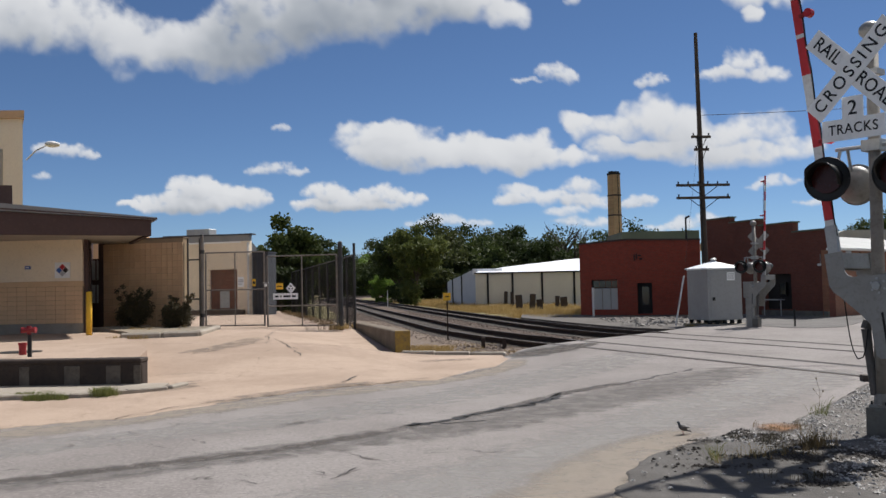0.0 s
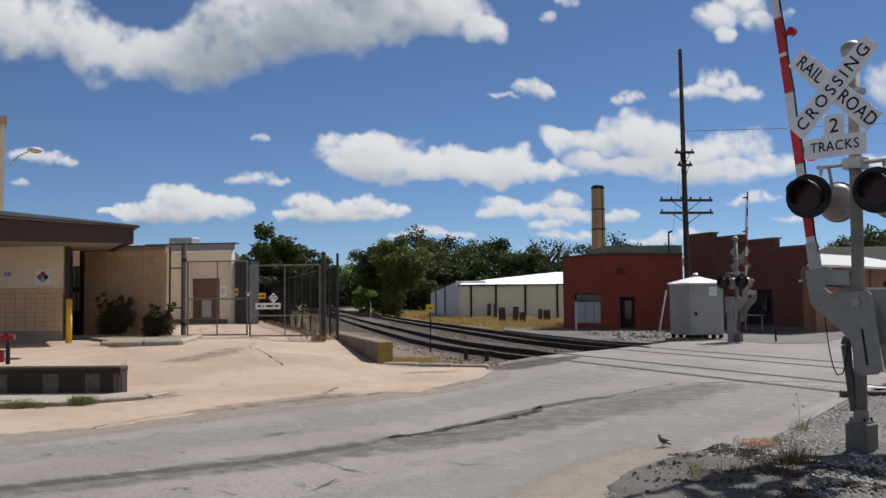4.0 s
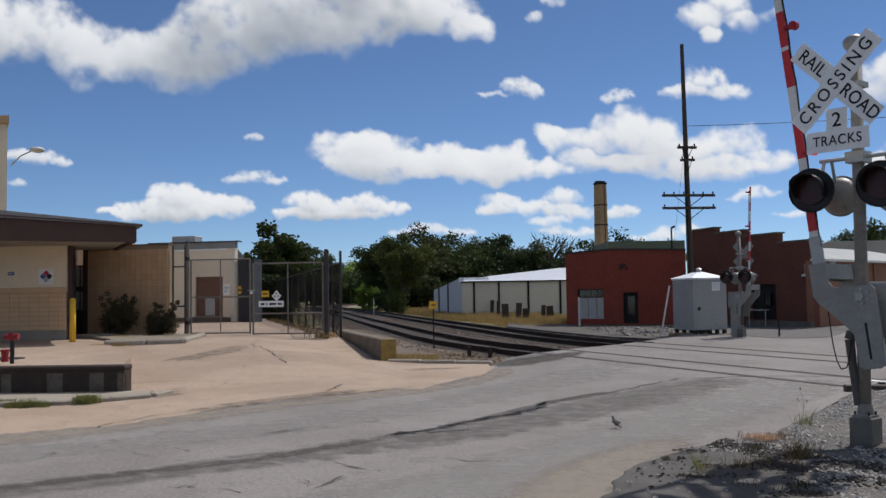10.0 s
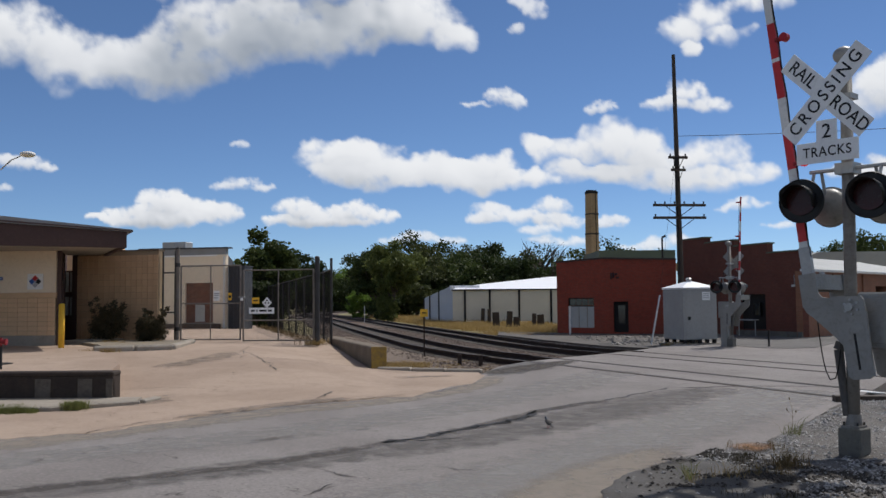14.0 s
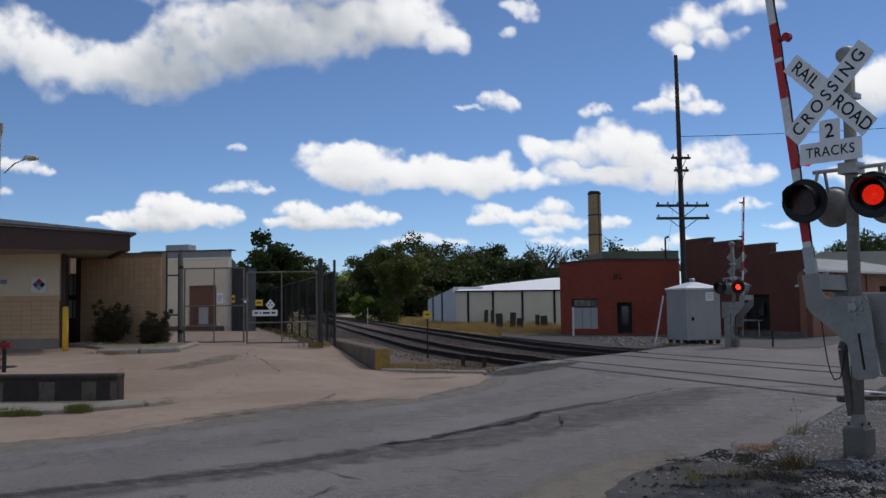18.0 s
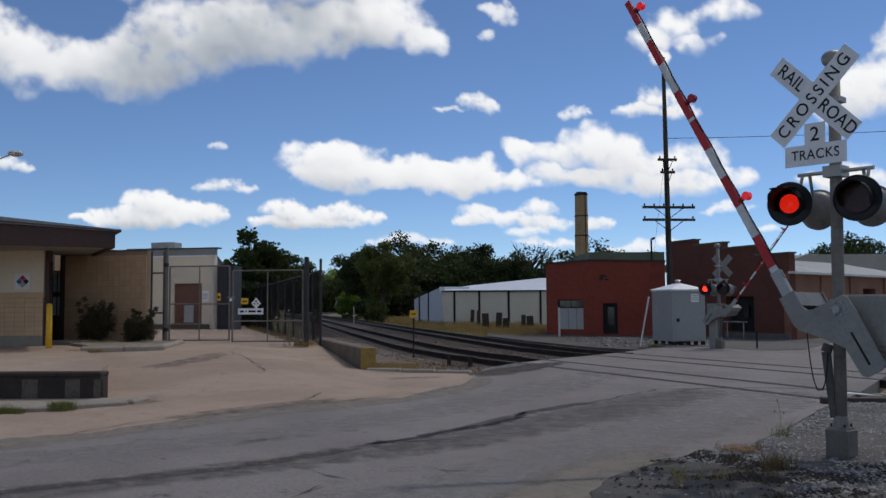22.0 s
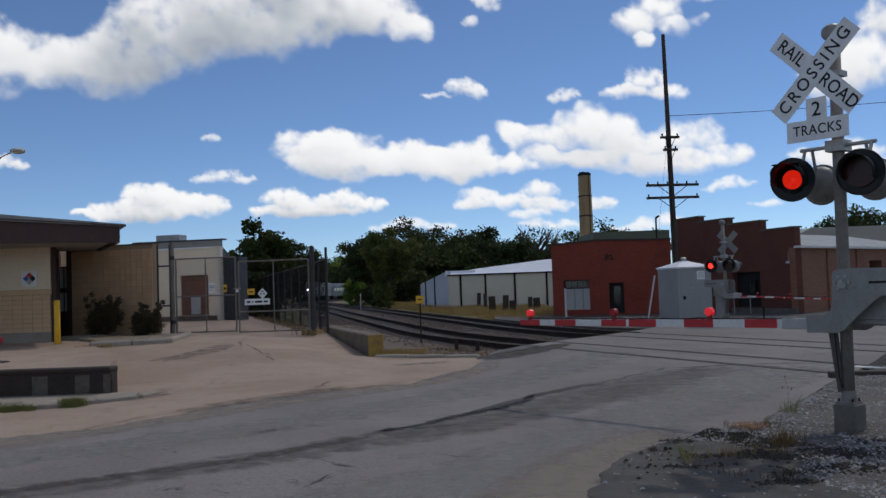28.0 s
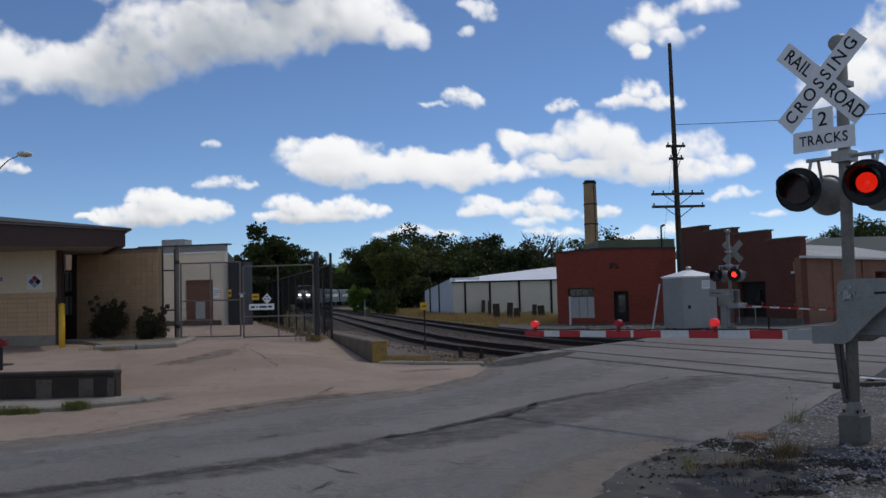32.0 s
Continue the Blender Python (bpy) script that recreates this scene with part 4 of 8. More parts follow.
# ---------------------------------------------------------------- left: low building, drive gate
def build_low_building():
    h = thing("low_building", "low buff block building with a brown fascia roof", "building")
    m, ln = along((-30, 28.3), (-11.18, 27.45))
    Z = 0.5
    bm = BM()
    wall_mesh(bm, ln, Z + 1.62, 3.6, 0.3, m=m)
    part("upper_wall", bm, "cream", h, "cream painted upper wall")
    bm = BM()
    wall_mesh(bm, ln, Z - 0.2, Z + 0.32, 0.3, m=m)
    part("wall_base", bm, "concrete", h, "grey concrete wall base")
    bm = BM()
    wall_mesh(bm, ln, Z + 0.32, Z + 1.46, 0.28, m=m @ pose(0, 0.02, 0))
    part("lower_wall", bm, "mortar", h)
    bm = BM()
    box(bm, 0, ln + 0.03, -0.05, 0.3, Z + 1.46, Z + 1.62, m, 0.01)
    part("sill_course", bm, "buff_block", h, "projecting row of upright blocks")
    # side wall into the door recess
    m2, l2 = along((-12.45, 31.2), (-11.15, 27.5))
    bm = BM()
    wall_mesh(bm, l2, Z - 0.2, 3.6, 0.12, ((2.2, 3.3, Z + 0.7, Z + 2.6),), m2)
    part("recess_wall", bm, "fascia", h, "dark brown recess wall")
    bm = BM()
    box(bm, 2.16, 3.34, 0.1, 0.16, Z + 0.66, Z + 0.72, m2)
    box(bm, 2.16, 3.34, 0.1, 0.16, Z + 2.58, Z + 2.64, m2)
    box(bm, 2.7, 2.76, 0.1, 0.16, Z + 0.7, Z + 2.6, m2)
    box(bm, 2.16, 3.34, 0.1, 0.16, Z + 1.95, Z + 2.0, m2)
    wf = part("window_frame", bm, "fascia", h, "dark narrow window frame")
    bm = BM()
    box(bm, 2.2, 3.3, 0.05, 0.07, Z + 0.7, Z + 2.6, m2)
    part("pane", bm, "sky_pale_glass", wf, "pane painted pale for the sky seen in it")
    # split-face wall right of the recess
    m3, l3 = along((-11.6, 30.1), (-8.62, 29.3))
    bm = BM()
    wall_mesh(bm, l3, Z - 0.2, 3.5, 0.34, m=m3 @ pose(0, 0.03, 0))
    part("block_wall_core", bm, "mortar", h)
    bm = BM()
    box(bm, -0.02, l3 + 0.02, -0.01, 0.39, 3.5, 3.54, m3)
    part("wall_cap", bm, "brown_plinth", h, "thin brown wall capping")
    # brown door in the recess
    bm = BM()
    box(bm, -0.62, 0.02, 0.1, 0.16, Z, Z + 2.4, m3)
    d = part("door", bm, "fascia", h, "dark brown entrance door")
    for s0, s1, z0, z1 in ((-0.54, -0.33, 1.0, 1.72), (-0.54, -0.33, 1.78, 2.55), (-0.27, -0.1, 1.0, 1.72), (-0.27, -0.1, 1.78, 2.55)):
        bm = BM()
        box(bm, s0, s1, 0.085, 0.1, Z + z0 - 0.1, Z + z1 - 0.2, m3)
        part("pane", bm, "sky_pale_glass", d, "door pane painted pale for the sky seen in it")
    bm = BM()
    rod(bm, m3 @ Vector((-0.5, 0.08, Z + 1.0)), m3 @ Vector((-0.5, 0.08, Z + 1.2)), 0.015)
    part("handle", bm, "galvanised", d, "metal pull handle")
    bm = BM()
    box(bm, -0.1, 0.08, -0.04, 0.3, Z, 3.6, m3)
    part("pier", bm, "fascia", h, "dark brown corner post")
    # roof slab with deep fascia
    ca, cb = (-16.5, 21.6), (-8.4, 25.5)
    mf, lf = along(ca, cb)
    bm = BM()
    prism(bm, ((0, 3.34), (lf, 3.34), (lf, 3.79), (0, 4.2)), 0, 0.12, mf)
    part("fascia", bm, "fascia", h, "deep dark brown fascia board, lower towards its end")
    bm = BM()
    box(bm, lf - 0.12, lf, 0.12, 4.6, 3.34, 3.78, mf)
    part("fascia", bm, "fascia", h)
    bm = BM()
    prism(bm, ((-0.2, 4.24), (lf + 0.15, 3.79), (lf + 0.15, 3.86), (-0.2, 4.62)), -0.07, 5.6, mf)
    part("roof", bm, "metal_edge", h, "sloping grey metal roof edge")
    bm = BM()
    prism(bm, ((-0.2, 4.3), (lf + 0.16, 3.8), (lf + 0.16, 3.83), (-0.2, 4.36)), -0.085, -0.07, mf)
    part("drip_edge", bm, "fascia", h, "dark drip edge")
    bm = BM()
    box(bm, 0, lf - 0.14, 0.12, 5.4, 3.4, 3.46, mf)
    part("soffit", bm, "soffit", h)
    bm = BM()
    box(bm, 0, lf - 3.6, 0.9, 3.0, 4.2, 4.78, mf)
    part("roof_hatch", bm, "fascia", h, "low brown roof curb")
    # enclosing side and back
    bm = BM()
    box(bm, -30, -11.2, 33.5, 33.8, 0.0, 3.9)
    part("back_wall", bm, "tan_block", h)
    # placards
    sg = thing("hazard_placard", "white hazard placard with a coloured diamond", "sign", m=m @ pose(ln - 0.62, -0.012, Z + 1.96))
    bm = BM()
    box(bm, -0.24, 0.24, -0.012, 0.008, -0.24, 0.24)
    part("plate", bm, "sign_white", sg)
    for (cx, cz, mat_) in ((0, 0.1, "sign_red"), (-0.1, 0, "sign_blue"), (0.1, 0, "ink"), (0, -0.1, "sign_grey")):
        bm = BM()
        prism(bm, ((cx - 0.094, cz), (cx, cz + 0.094), (cx + 0.094, cz), (cx, cz - 0.094)), -0.018, -0.011)
        part("diamond", bm, mat_, sg)
    sg = thing("small_sign", "small blue sign on the cream wall", "sign", m=m @ pose(ln - 1.72, -0.012, Z + 2.06))
    bm = BM()
    box(bm, -0.09, 0.09, -0.01, 0.008, -0.05, 0.05)
    part("plate", bm, "sign_blue", sg)
    bm = BM()
    box(bm, -0.06, 0.06, -0.014, -0.009, -0.012, 0.012)
    part("bar", bm, "sign_white", sg)
    # bollard
    b = thing("bollard", "yellow painted steel bollard", "bollard", m=pose(-10.36, 25.9, 0.5))
    bm = BM()
    rod(bm, (0, 0, -0.1), (0, 0, 1.24), 0.085, n=16)
    dome(bm, (0, 0, 1.24), 0.085, 0.5)
    part("post", bm, "yellow", b, smooth=True)
    # hydrant connection
    y = thing("fire_hydrant", "red fire department connection on a dark pipe", "hydrant", m=pose(-7.98, 17.1, 0.5))
    bm = BM()
    rod(bm, (0, 0, -0.05), (0, 0, 0.5), 0.04, n=12)
    part("pipe", bm, "black_paint", y)
    bm = BM()
    rod(bm, (-0.1, -0.03, 0.52), (0.1, -0.03, 0.52), 0.05, n=12)
    rod(bm, (0, -0.02, 0.44), (0, -0.02, 0.6), 0.045, n=12)
    part("coupling", bm, "red_paint", y, "red twin hose coupling")
    for sx in (-1, 1):
        bm = BM()
        rod(bm, (sx * 0.1, -0.03, 0.52), (sx * 0.135, -0.03, 0.52), 0.06, n=12)
        part("cap", bm, "red_paint", y)
    y = thing("pipe_stub", "short red capped pipe standing on the pad", "pipe", m=pose(-8.4, 17.7, 0.5))
    bm = BM()
    rod(bm, (0, 0, -0.05), (0, 0, 0.2), 0.07, n=12)
    part("pipe", bm, "red_paint", y)
    bm = BM()
    rod(bm, (0, 0, 0.2), (0, 0, 0.25), 0.085, n=12)
    part("cap", bm, "red_paint", y)
    # planting strip and its kerb, step
    flat_sheet("planting_bed", ((-11.2, 29.9), (-10.4, 27.6), (-9.3, 25.9), (-8.5, 24.2), (-6.95, 24.8), (-7.35, 28.6), (-8.4, 29.2)), 0.59, "dirt", "dry soil bed against the wall", category="planting bed", drop=0.2)
    k = thing("bed_kerb", "low worn concrete kerb round the planting bed", "kerb")
    for a, b2 in (((-8.75, 23.95), (-7.75, 24.28)), ((-7.73, 24.29), (-6.8, 24.62)), ((-6.78, 24.64), (-6.95, 26.5)), ((-6.96, 26.52), (-7.2, 28.5))):
        mk, lk = along(a, b2)
        bm = BM()
        box(bm, 0, lk, -0.02, 0.22, 0.3, 0.63, mk, 0.05)
        part("kerb_stone", bm, "concrete", k)
    st = thing("door_step", "concrete door step and ramp", "step")
    bm = BM()
    ms, ls = along((-11.3, 28.3), (-10.2, 28.0))
    box(bm, 0, ls, 0, 1.6, 0.4, 0.64, ms, 0.02)
    part("slab", bm, "concrete", st)


def block_course(h, m, s0, s1, z0, z1, length, height, material, face=0.03, depth=0.06, stack=False, gap=0.008):
    bm = BM()
    box(bm, 0, length - gap, 0, depth, 0, height - gap, None, 0.006)
    me = mesh_of(bm, "block", material)
    z, row = z0, 0
    while z + height <= z1 + 0.02:
        s = s0 + (length / 2 if row % 2 and not stack else 0)
        if row % 2 and not stack:
            hb = BM()
            box(hb, 0, length / 2 - gap, 0, depth, 0, height - gap, None, 0.006)
            ob = new("block", mesh_of(hb, "half_block", material))
            ob.parent, ob.matrix_basis = h, m @ pose(s0, face - depth + 0.003 * random.random(), z)
        while s + length * 0.4 < s1:
            ob = new("block", me)
            ob.parent = h
            ob.matrix_basis = m @ pose(s, face - depth + 0.004 * random.random(), z) @ Matrix.Diagonal((min(1, (s1 - s) / length), 1, 1, 1))
            s += length
        z += height
        row += 1


def build_blocks():
    h = bpy.data.objects["low_building"]
    m, ln = along((-30, 28.3), (-11.18, 27.45))
    block_course(h, m, ln - 4.8, ln, 0.82, 1.96, 0.305, 0.1425, "buff_block", stack=True, gap=0.006)
    m3, l3 = along((-11.6, 30.1), (-8.62, 29.3))
    block_course(h, m3, 0.08, l3, 0.5, 3.5, 0.203, 0.205, "tan_block", stack=True, gap=0.009)


def leaf_mesh(name, blobs, count, size, seed, material):
    """Same, through from_pydata: quick for large crowns."""
    rng = np.random.default_rng(seed)
    w = np.array([r[0] * r[1] * r[2] for _, r in blobs]) ** 0.8
    n = np.maximum(8, (count * w / w.sum()).astype(int))
    out = []
    for (c, r), k in zip(blobs, n):
        d = rng.normal(size=(k, 3))
        d /= np.linalg.norm(d, axis=1, keepdims=True)
        rad = rng.random((k, 1)) ** 0.4
        ph = np.array(c) * 1.7
        lump = 1 + 0.16 * np.sin(d[:, :1] * 5 + ph[0]) * np.cos(d[:, 1:2] * 6 + ph[1]) + 0.12 * np.sin(d[:, 2:] * 9 + ph[2]) + 0.1 * rng.normal(size=(k, 1))
        p = np.array(c) + d * rad * lump * np.array(r)
        a = rng.normal(size=(k, 3))
        a /= np.linalg.norm(a, axis=1, keepdims=True)
        b = np.cross(a, rng.normal(size=(k, 3)))
        b /= np.linalg.norm(b, axis=1, keepdims=True)
        s = size * rng.uniform(0.5, 1.3, (k, 1))
        quad = np.stack([p - a * s * 0.5, p - b * s * 0.32, p + a * s * 0.55, p + b * s * 0.32], 1)
        out.append(quad.reshape(-1, 3))
    v = np.concatenate(out)
    f = np.arange(len(v)).reshape(-1, 4)
    me = bpy.data.meshes.new(name)
    me.from_pydata(v.tolist(), [], f.tolist())
    me.materials.append(M[material])
    return me


def shrub(x, y, z, w, hgt, seed):
    """Ragged shrub: upright stems that fan out, leaves thick low down and in loose sprays at the tips."""
    rnd = random.Random(seed)
    t = thing("shrub", "ragged brownish half-dry shrub with loose sprays against the wall", "shrub", "shrubs by the wall", m=pose(x, y, z))
    bm = BM()
    blobs = [((rnd.uniform(-0.2, 0.2) * w, rnd.uniform(-0.2, 0.2) * w, hgt * rnd.uniform(0.16, 0.5)), (w * 0.3, w * 0.26, hgt * 0.22)) for _ in range(10)]
    for i in range(15):
        a, lean = rnd.uniform(0, 6.28), rnd.uniform(0.15, 0.52)
        tip = Vector((math.cos(a) * w * lean, math.sin(a) * w * lean * 0.7, hgt * rnd.uniform(0.55, 1.0)))
        rod(bm, (0, 0, -0.05), tip, 0.016, 0.004, 5)
        for k in (0.6, 0.8, 0.98):
            q = tip * k
            blobs.append(((q.x, q.y, q.z), (w * 0.085, w * 0.085, hgt * 0.07)))
    part("stem", bm, "bark", t)
    ob = new("crown", leaf_mesh("crown", blobs, 10500, 0.07, seed, "leaf_olive"))
    ob.parent = t


def chain_link(bm, m, w, z0, z1, pitch=0.075, r=0.0016):
    """Diamond wire mesh in the x-z plane of m."""
    hgt = z1 - z0
    step = pitch
    def wire(a, b):
        a, b = m @ Vector(a), m @ Vector(b)
        side = (b - a).normalized().cross(m.to_3x3() @ Vector((0, 1, 0))).normalized() * r
        nrm = (m.to_3x3() @ Vector((0, 1, 0))).normalized() * r
        q = [(a + side, a + nrm, a - side), (b + side, b + nrm, b - side)]
        v0 = [bm.verts.new(p) for p in q[0]]
        v1 = [bm.verts.new(p) for p in q[1]]
        for i in range(3):
            bm.faces.new((v0[i], v0[(i + 1) % 3], v1[(i + 1) % 3], v1[i]))
    s = -hgt
    while s < w:
        a0, a1 = max(0, s), min(w, s + hgt)
        if a1 > a0:
            wire((a0, 0, z0 + a0 - s), (a1, 0, z0 + a1 - s))
            wire((a0, 0, z1 - (a0 - s)), (a1, 0, z1 - (a1 - s)))
        s += step


def gate_leaf(name, m, w, z0, z1, mid, label, group):
    g = thing(name, label, "gate", group, m=m)
    bm = BM()
    rod(bm, (0, 0, z0), (0, 0, z1), 0.03)
    part("stile", bm, "gate_steel", g)
    bm = BM()
    rod(bm, (w, 0, z0), (w, 0, z1), 0.03)
    part("stile", bm, "gate_steel", g)
    for z in (z0 + 0.03, mid, z1):
        bm = BM()
        rod(bm, (0, 0, z), (w, 0, z), 0.022)
        part("rail", bm, "gate_steel", g)
    bm = BM()
    rod(bm, (w * 0.5, 0, z0), (w * 0.5, 0, z1), 0.02)
    part("upright", bm, "gate_steel", g)
    bm = BM()
    chain_link(bm, pose(0, 0, 0), w, z0, z1)
    part("wire_mesh", bm, "wire", g, "chain-link wire mesh")
    return g


def build_gate():
    Z = 0.47
    a, mid, b = (-8.0, 29.35), (-5.86, 29.15), (-3.38, 28.8)
    for p, hh, rr in ((a, 3.19, 0.065), (b, 2.83, 0.075)):
        t = thing("gate_post", "tall steel gate post", "post", "gate posts", m=pose(p[0], p[1], Z - 0.1))
        bm = BM()
        rod(bm, (0, 0, 0), (0, 0, hh), rr, n=14)
        part("post", bm, "gate_steel" if p is a else "fence_steel", t)
        bm = BM()
        dome(bm, (0, 0, hh), rr * 1.1, 0.6)
        part("cap", bm, "fence_steel", t)
        for z in (0.5, hh - 0.6):
            bm = BM()
            rod(bm, (0, 0, z), (0, 0, z + 0.12), rr * 1.25, n=14)
            part("hinge", bm, "fence_steel", t)
    m1, l1 = along((a[0] + 0.12, a[1] - 0.02), (mid[0] - 0.05, mid[1]))
    gate_leaf("gate_leaf", m1, l1, Z + 0.08, Z + 2.51, Z + 1.28, "closed chain-link gate leaf in a grey tube frame", "gate leaves")
    m2, l2 = along((mid[0] + 0.05, mid[1]), (b[0] - 0.12, b[1] + 0.02))
    gate_leaf("gate_leaf", m2, l2, Z + 0.04, Z + 2.35, Z + 0.72, "closed chain-link gate leaf carrying signs", "gate leaves")
    # padlock and chain
    t = thing("padlock", "bright padlock and chain at the gate's middle", "padlock", m=pose(mid[0], mid[1] - 0.05, Z + 1.42))
    bm = BM()
    box(bm, -0.04, 0.04, -0.03, 0.03, -0.06, 0.03, None, 0.008)
    part("lock_body", bm, "sign_white", t)
    bm = BM()
    for i in range(6):
        rod(bm, (-0.12 + i * 0.04, 0, 0.06 + 0.01 * (i % 2)), (-0.085 + i * 0.04, 0, 0.06 - 0.01 * (i % 2)), 0.012, n=6)
    part("chain", bm, "galvanised", t)
    # signs on the right-hand leaf
    def plate(name, s, z, w, hh, mat_, label, leaf=m2, bars=(), shape="box"):
        t = thing(name, label, "sign", m=leaf @ pose(s, -0.045, z))
        bm = BM()
        if shape == "box":
            box(bm, -w / 2, w / 2, -0.004, 0.004, -hh / 2, hh / 2)
        else:
            prism(bm, ((-w / 2, 0), (0, hh / 2), (w / 2, 0), (0, -hh / 2)), -0.004, 0.004)
        part("plate", bm, mat_, t)
        for x0, x1, z0, z1 in bars:
            bm = BM()
            box(bm, x0, x1, -0.007, -0.003, z0, z1)
            part("bar", bm, "ink", t)
        bm = BM()
        for x in (-w * 0.35, w * 0.35):
            rod(bm, (x, 0.002, 0), (x, 0.046, 0), 0.006, n=6)
        part("tie_wire", bm, "galvanised", t)
        return t
    plate("address_sign", 0.62, Z + 1.03, 0.84, 0.2, "sign_white", "white sign with a row of dark bars", bars=((-0.35, -0.23, -0.03, 0.03), (-0.17, -0.13, -0.03, 0.03), (-0.07, 0.17, -0.03, 0.03), (0.22, 0.35, -0.03, 0.03)))
    plate("notice", 0.42, Z + 1.36, 0.24, 0.2, "yellow", "small yellow notice tied to the gate", bars=((-0.08, 0.08, -0.02, 0.02),))
    plate("hazard_diamond", 0.8, Z + 1.29, 0.32, 0.36, "sign_white", "white hazard diamond with dark marks", bars=((-0.03, 0.03, 0.05, 0.09), (-0.08, -0.03, -0.03, 0.01), (0.03, 0.08, -0.03, 0.01)), shape="diamond")
    plate("notice", 1.2, Z + 1.53, 0.2, 0.33, "sign_white", "white paper notice tied to the gate", leaf=m1, bars=((-0.08, 0.08, 0.06, 0.08), (-0.08, 0.08, 0.0, 0.02), (-0.08, 0.04, -0.08, -0.06)))
    plate("notice", 1.64, Z + 1.5, 0.11, 0.24, "yellow", "yellow notice on the gate", leaf=m1, bars=((-0.04, 0.04, -0.04, 0.04),))
    # short panel between the wall and the gate
    f = thing("fence_panel", "narrow chain-link panel between wall and gate", "fence")
    mp, lp = along((-8.5, 29.45), (-8.08, 29.38))
    for s in (0.0, lp):
        bm = BM()
        rod(bm, mp @ Vector((s, 0, Z)), mp @ Vector((s, 0, Z + 3.0)), 0.03)
        part("post", bm, "fence_steel", f)
    for z in (Z + 2.3, Z + 1.0):
        bm = BM()
        rod(bm, mp @ Vector((0, 0, z)), mp @ Vector((lp, 0, z)), 0.025)
        part("rail", bm, "fence_steel", f)
    # fence running back beside the tracks
    pts = [(-3.02, 29.7), (-3.55, 32.2), (-4.25, 35), (-5.0, 37.9), (-5.75, 40.8), (-6.5, 43.7), (-7.25, 46.6), (-8.0, 49.5), (-8.75, 52.4), (-9.5, 55.3)]
    f = thing("chain_link_fence", "dark chain-link fence on steel posts beside the tracks", "fence")
    for i, p in enumerate(pts):
        bm = BM()
        z1 = 3.22 if i == 0 else 2.9
        rod(bm, (p[0], p[1], Z - 0.6), (p[0], p[1], z1), 0.04 if i else 0.045)
        part("post", bm, "fence_steel", f)
        bm = BM()
        rod(bm, (p[0], p[1], z1), (p[0] + 0.0, p[1] - 0.12, z1 + 0.0), 0.012)
        part("post_cap", bm, "fence_steel", f)
    for q0, q1 in zip(pts, pts[1:]):
        mm, ll = along(q0, q1)
        bm = BM()
        rod(bm, mm @ Vector((0, 0, 2.85)), mm @ Vector((ll, 0, 2.85)), 0.022)
        part("rail", bm, "fence_steel", f)
        bm = BM()
        chain_link(bm, mm, ll, Z - 0.2, 2.85, 0.075, 0.003)
        part("wire_mesh", bm, "wire", f, "dark chain-link wire mesh")


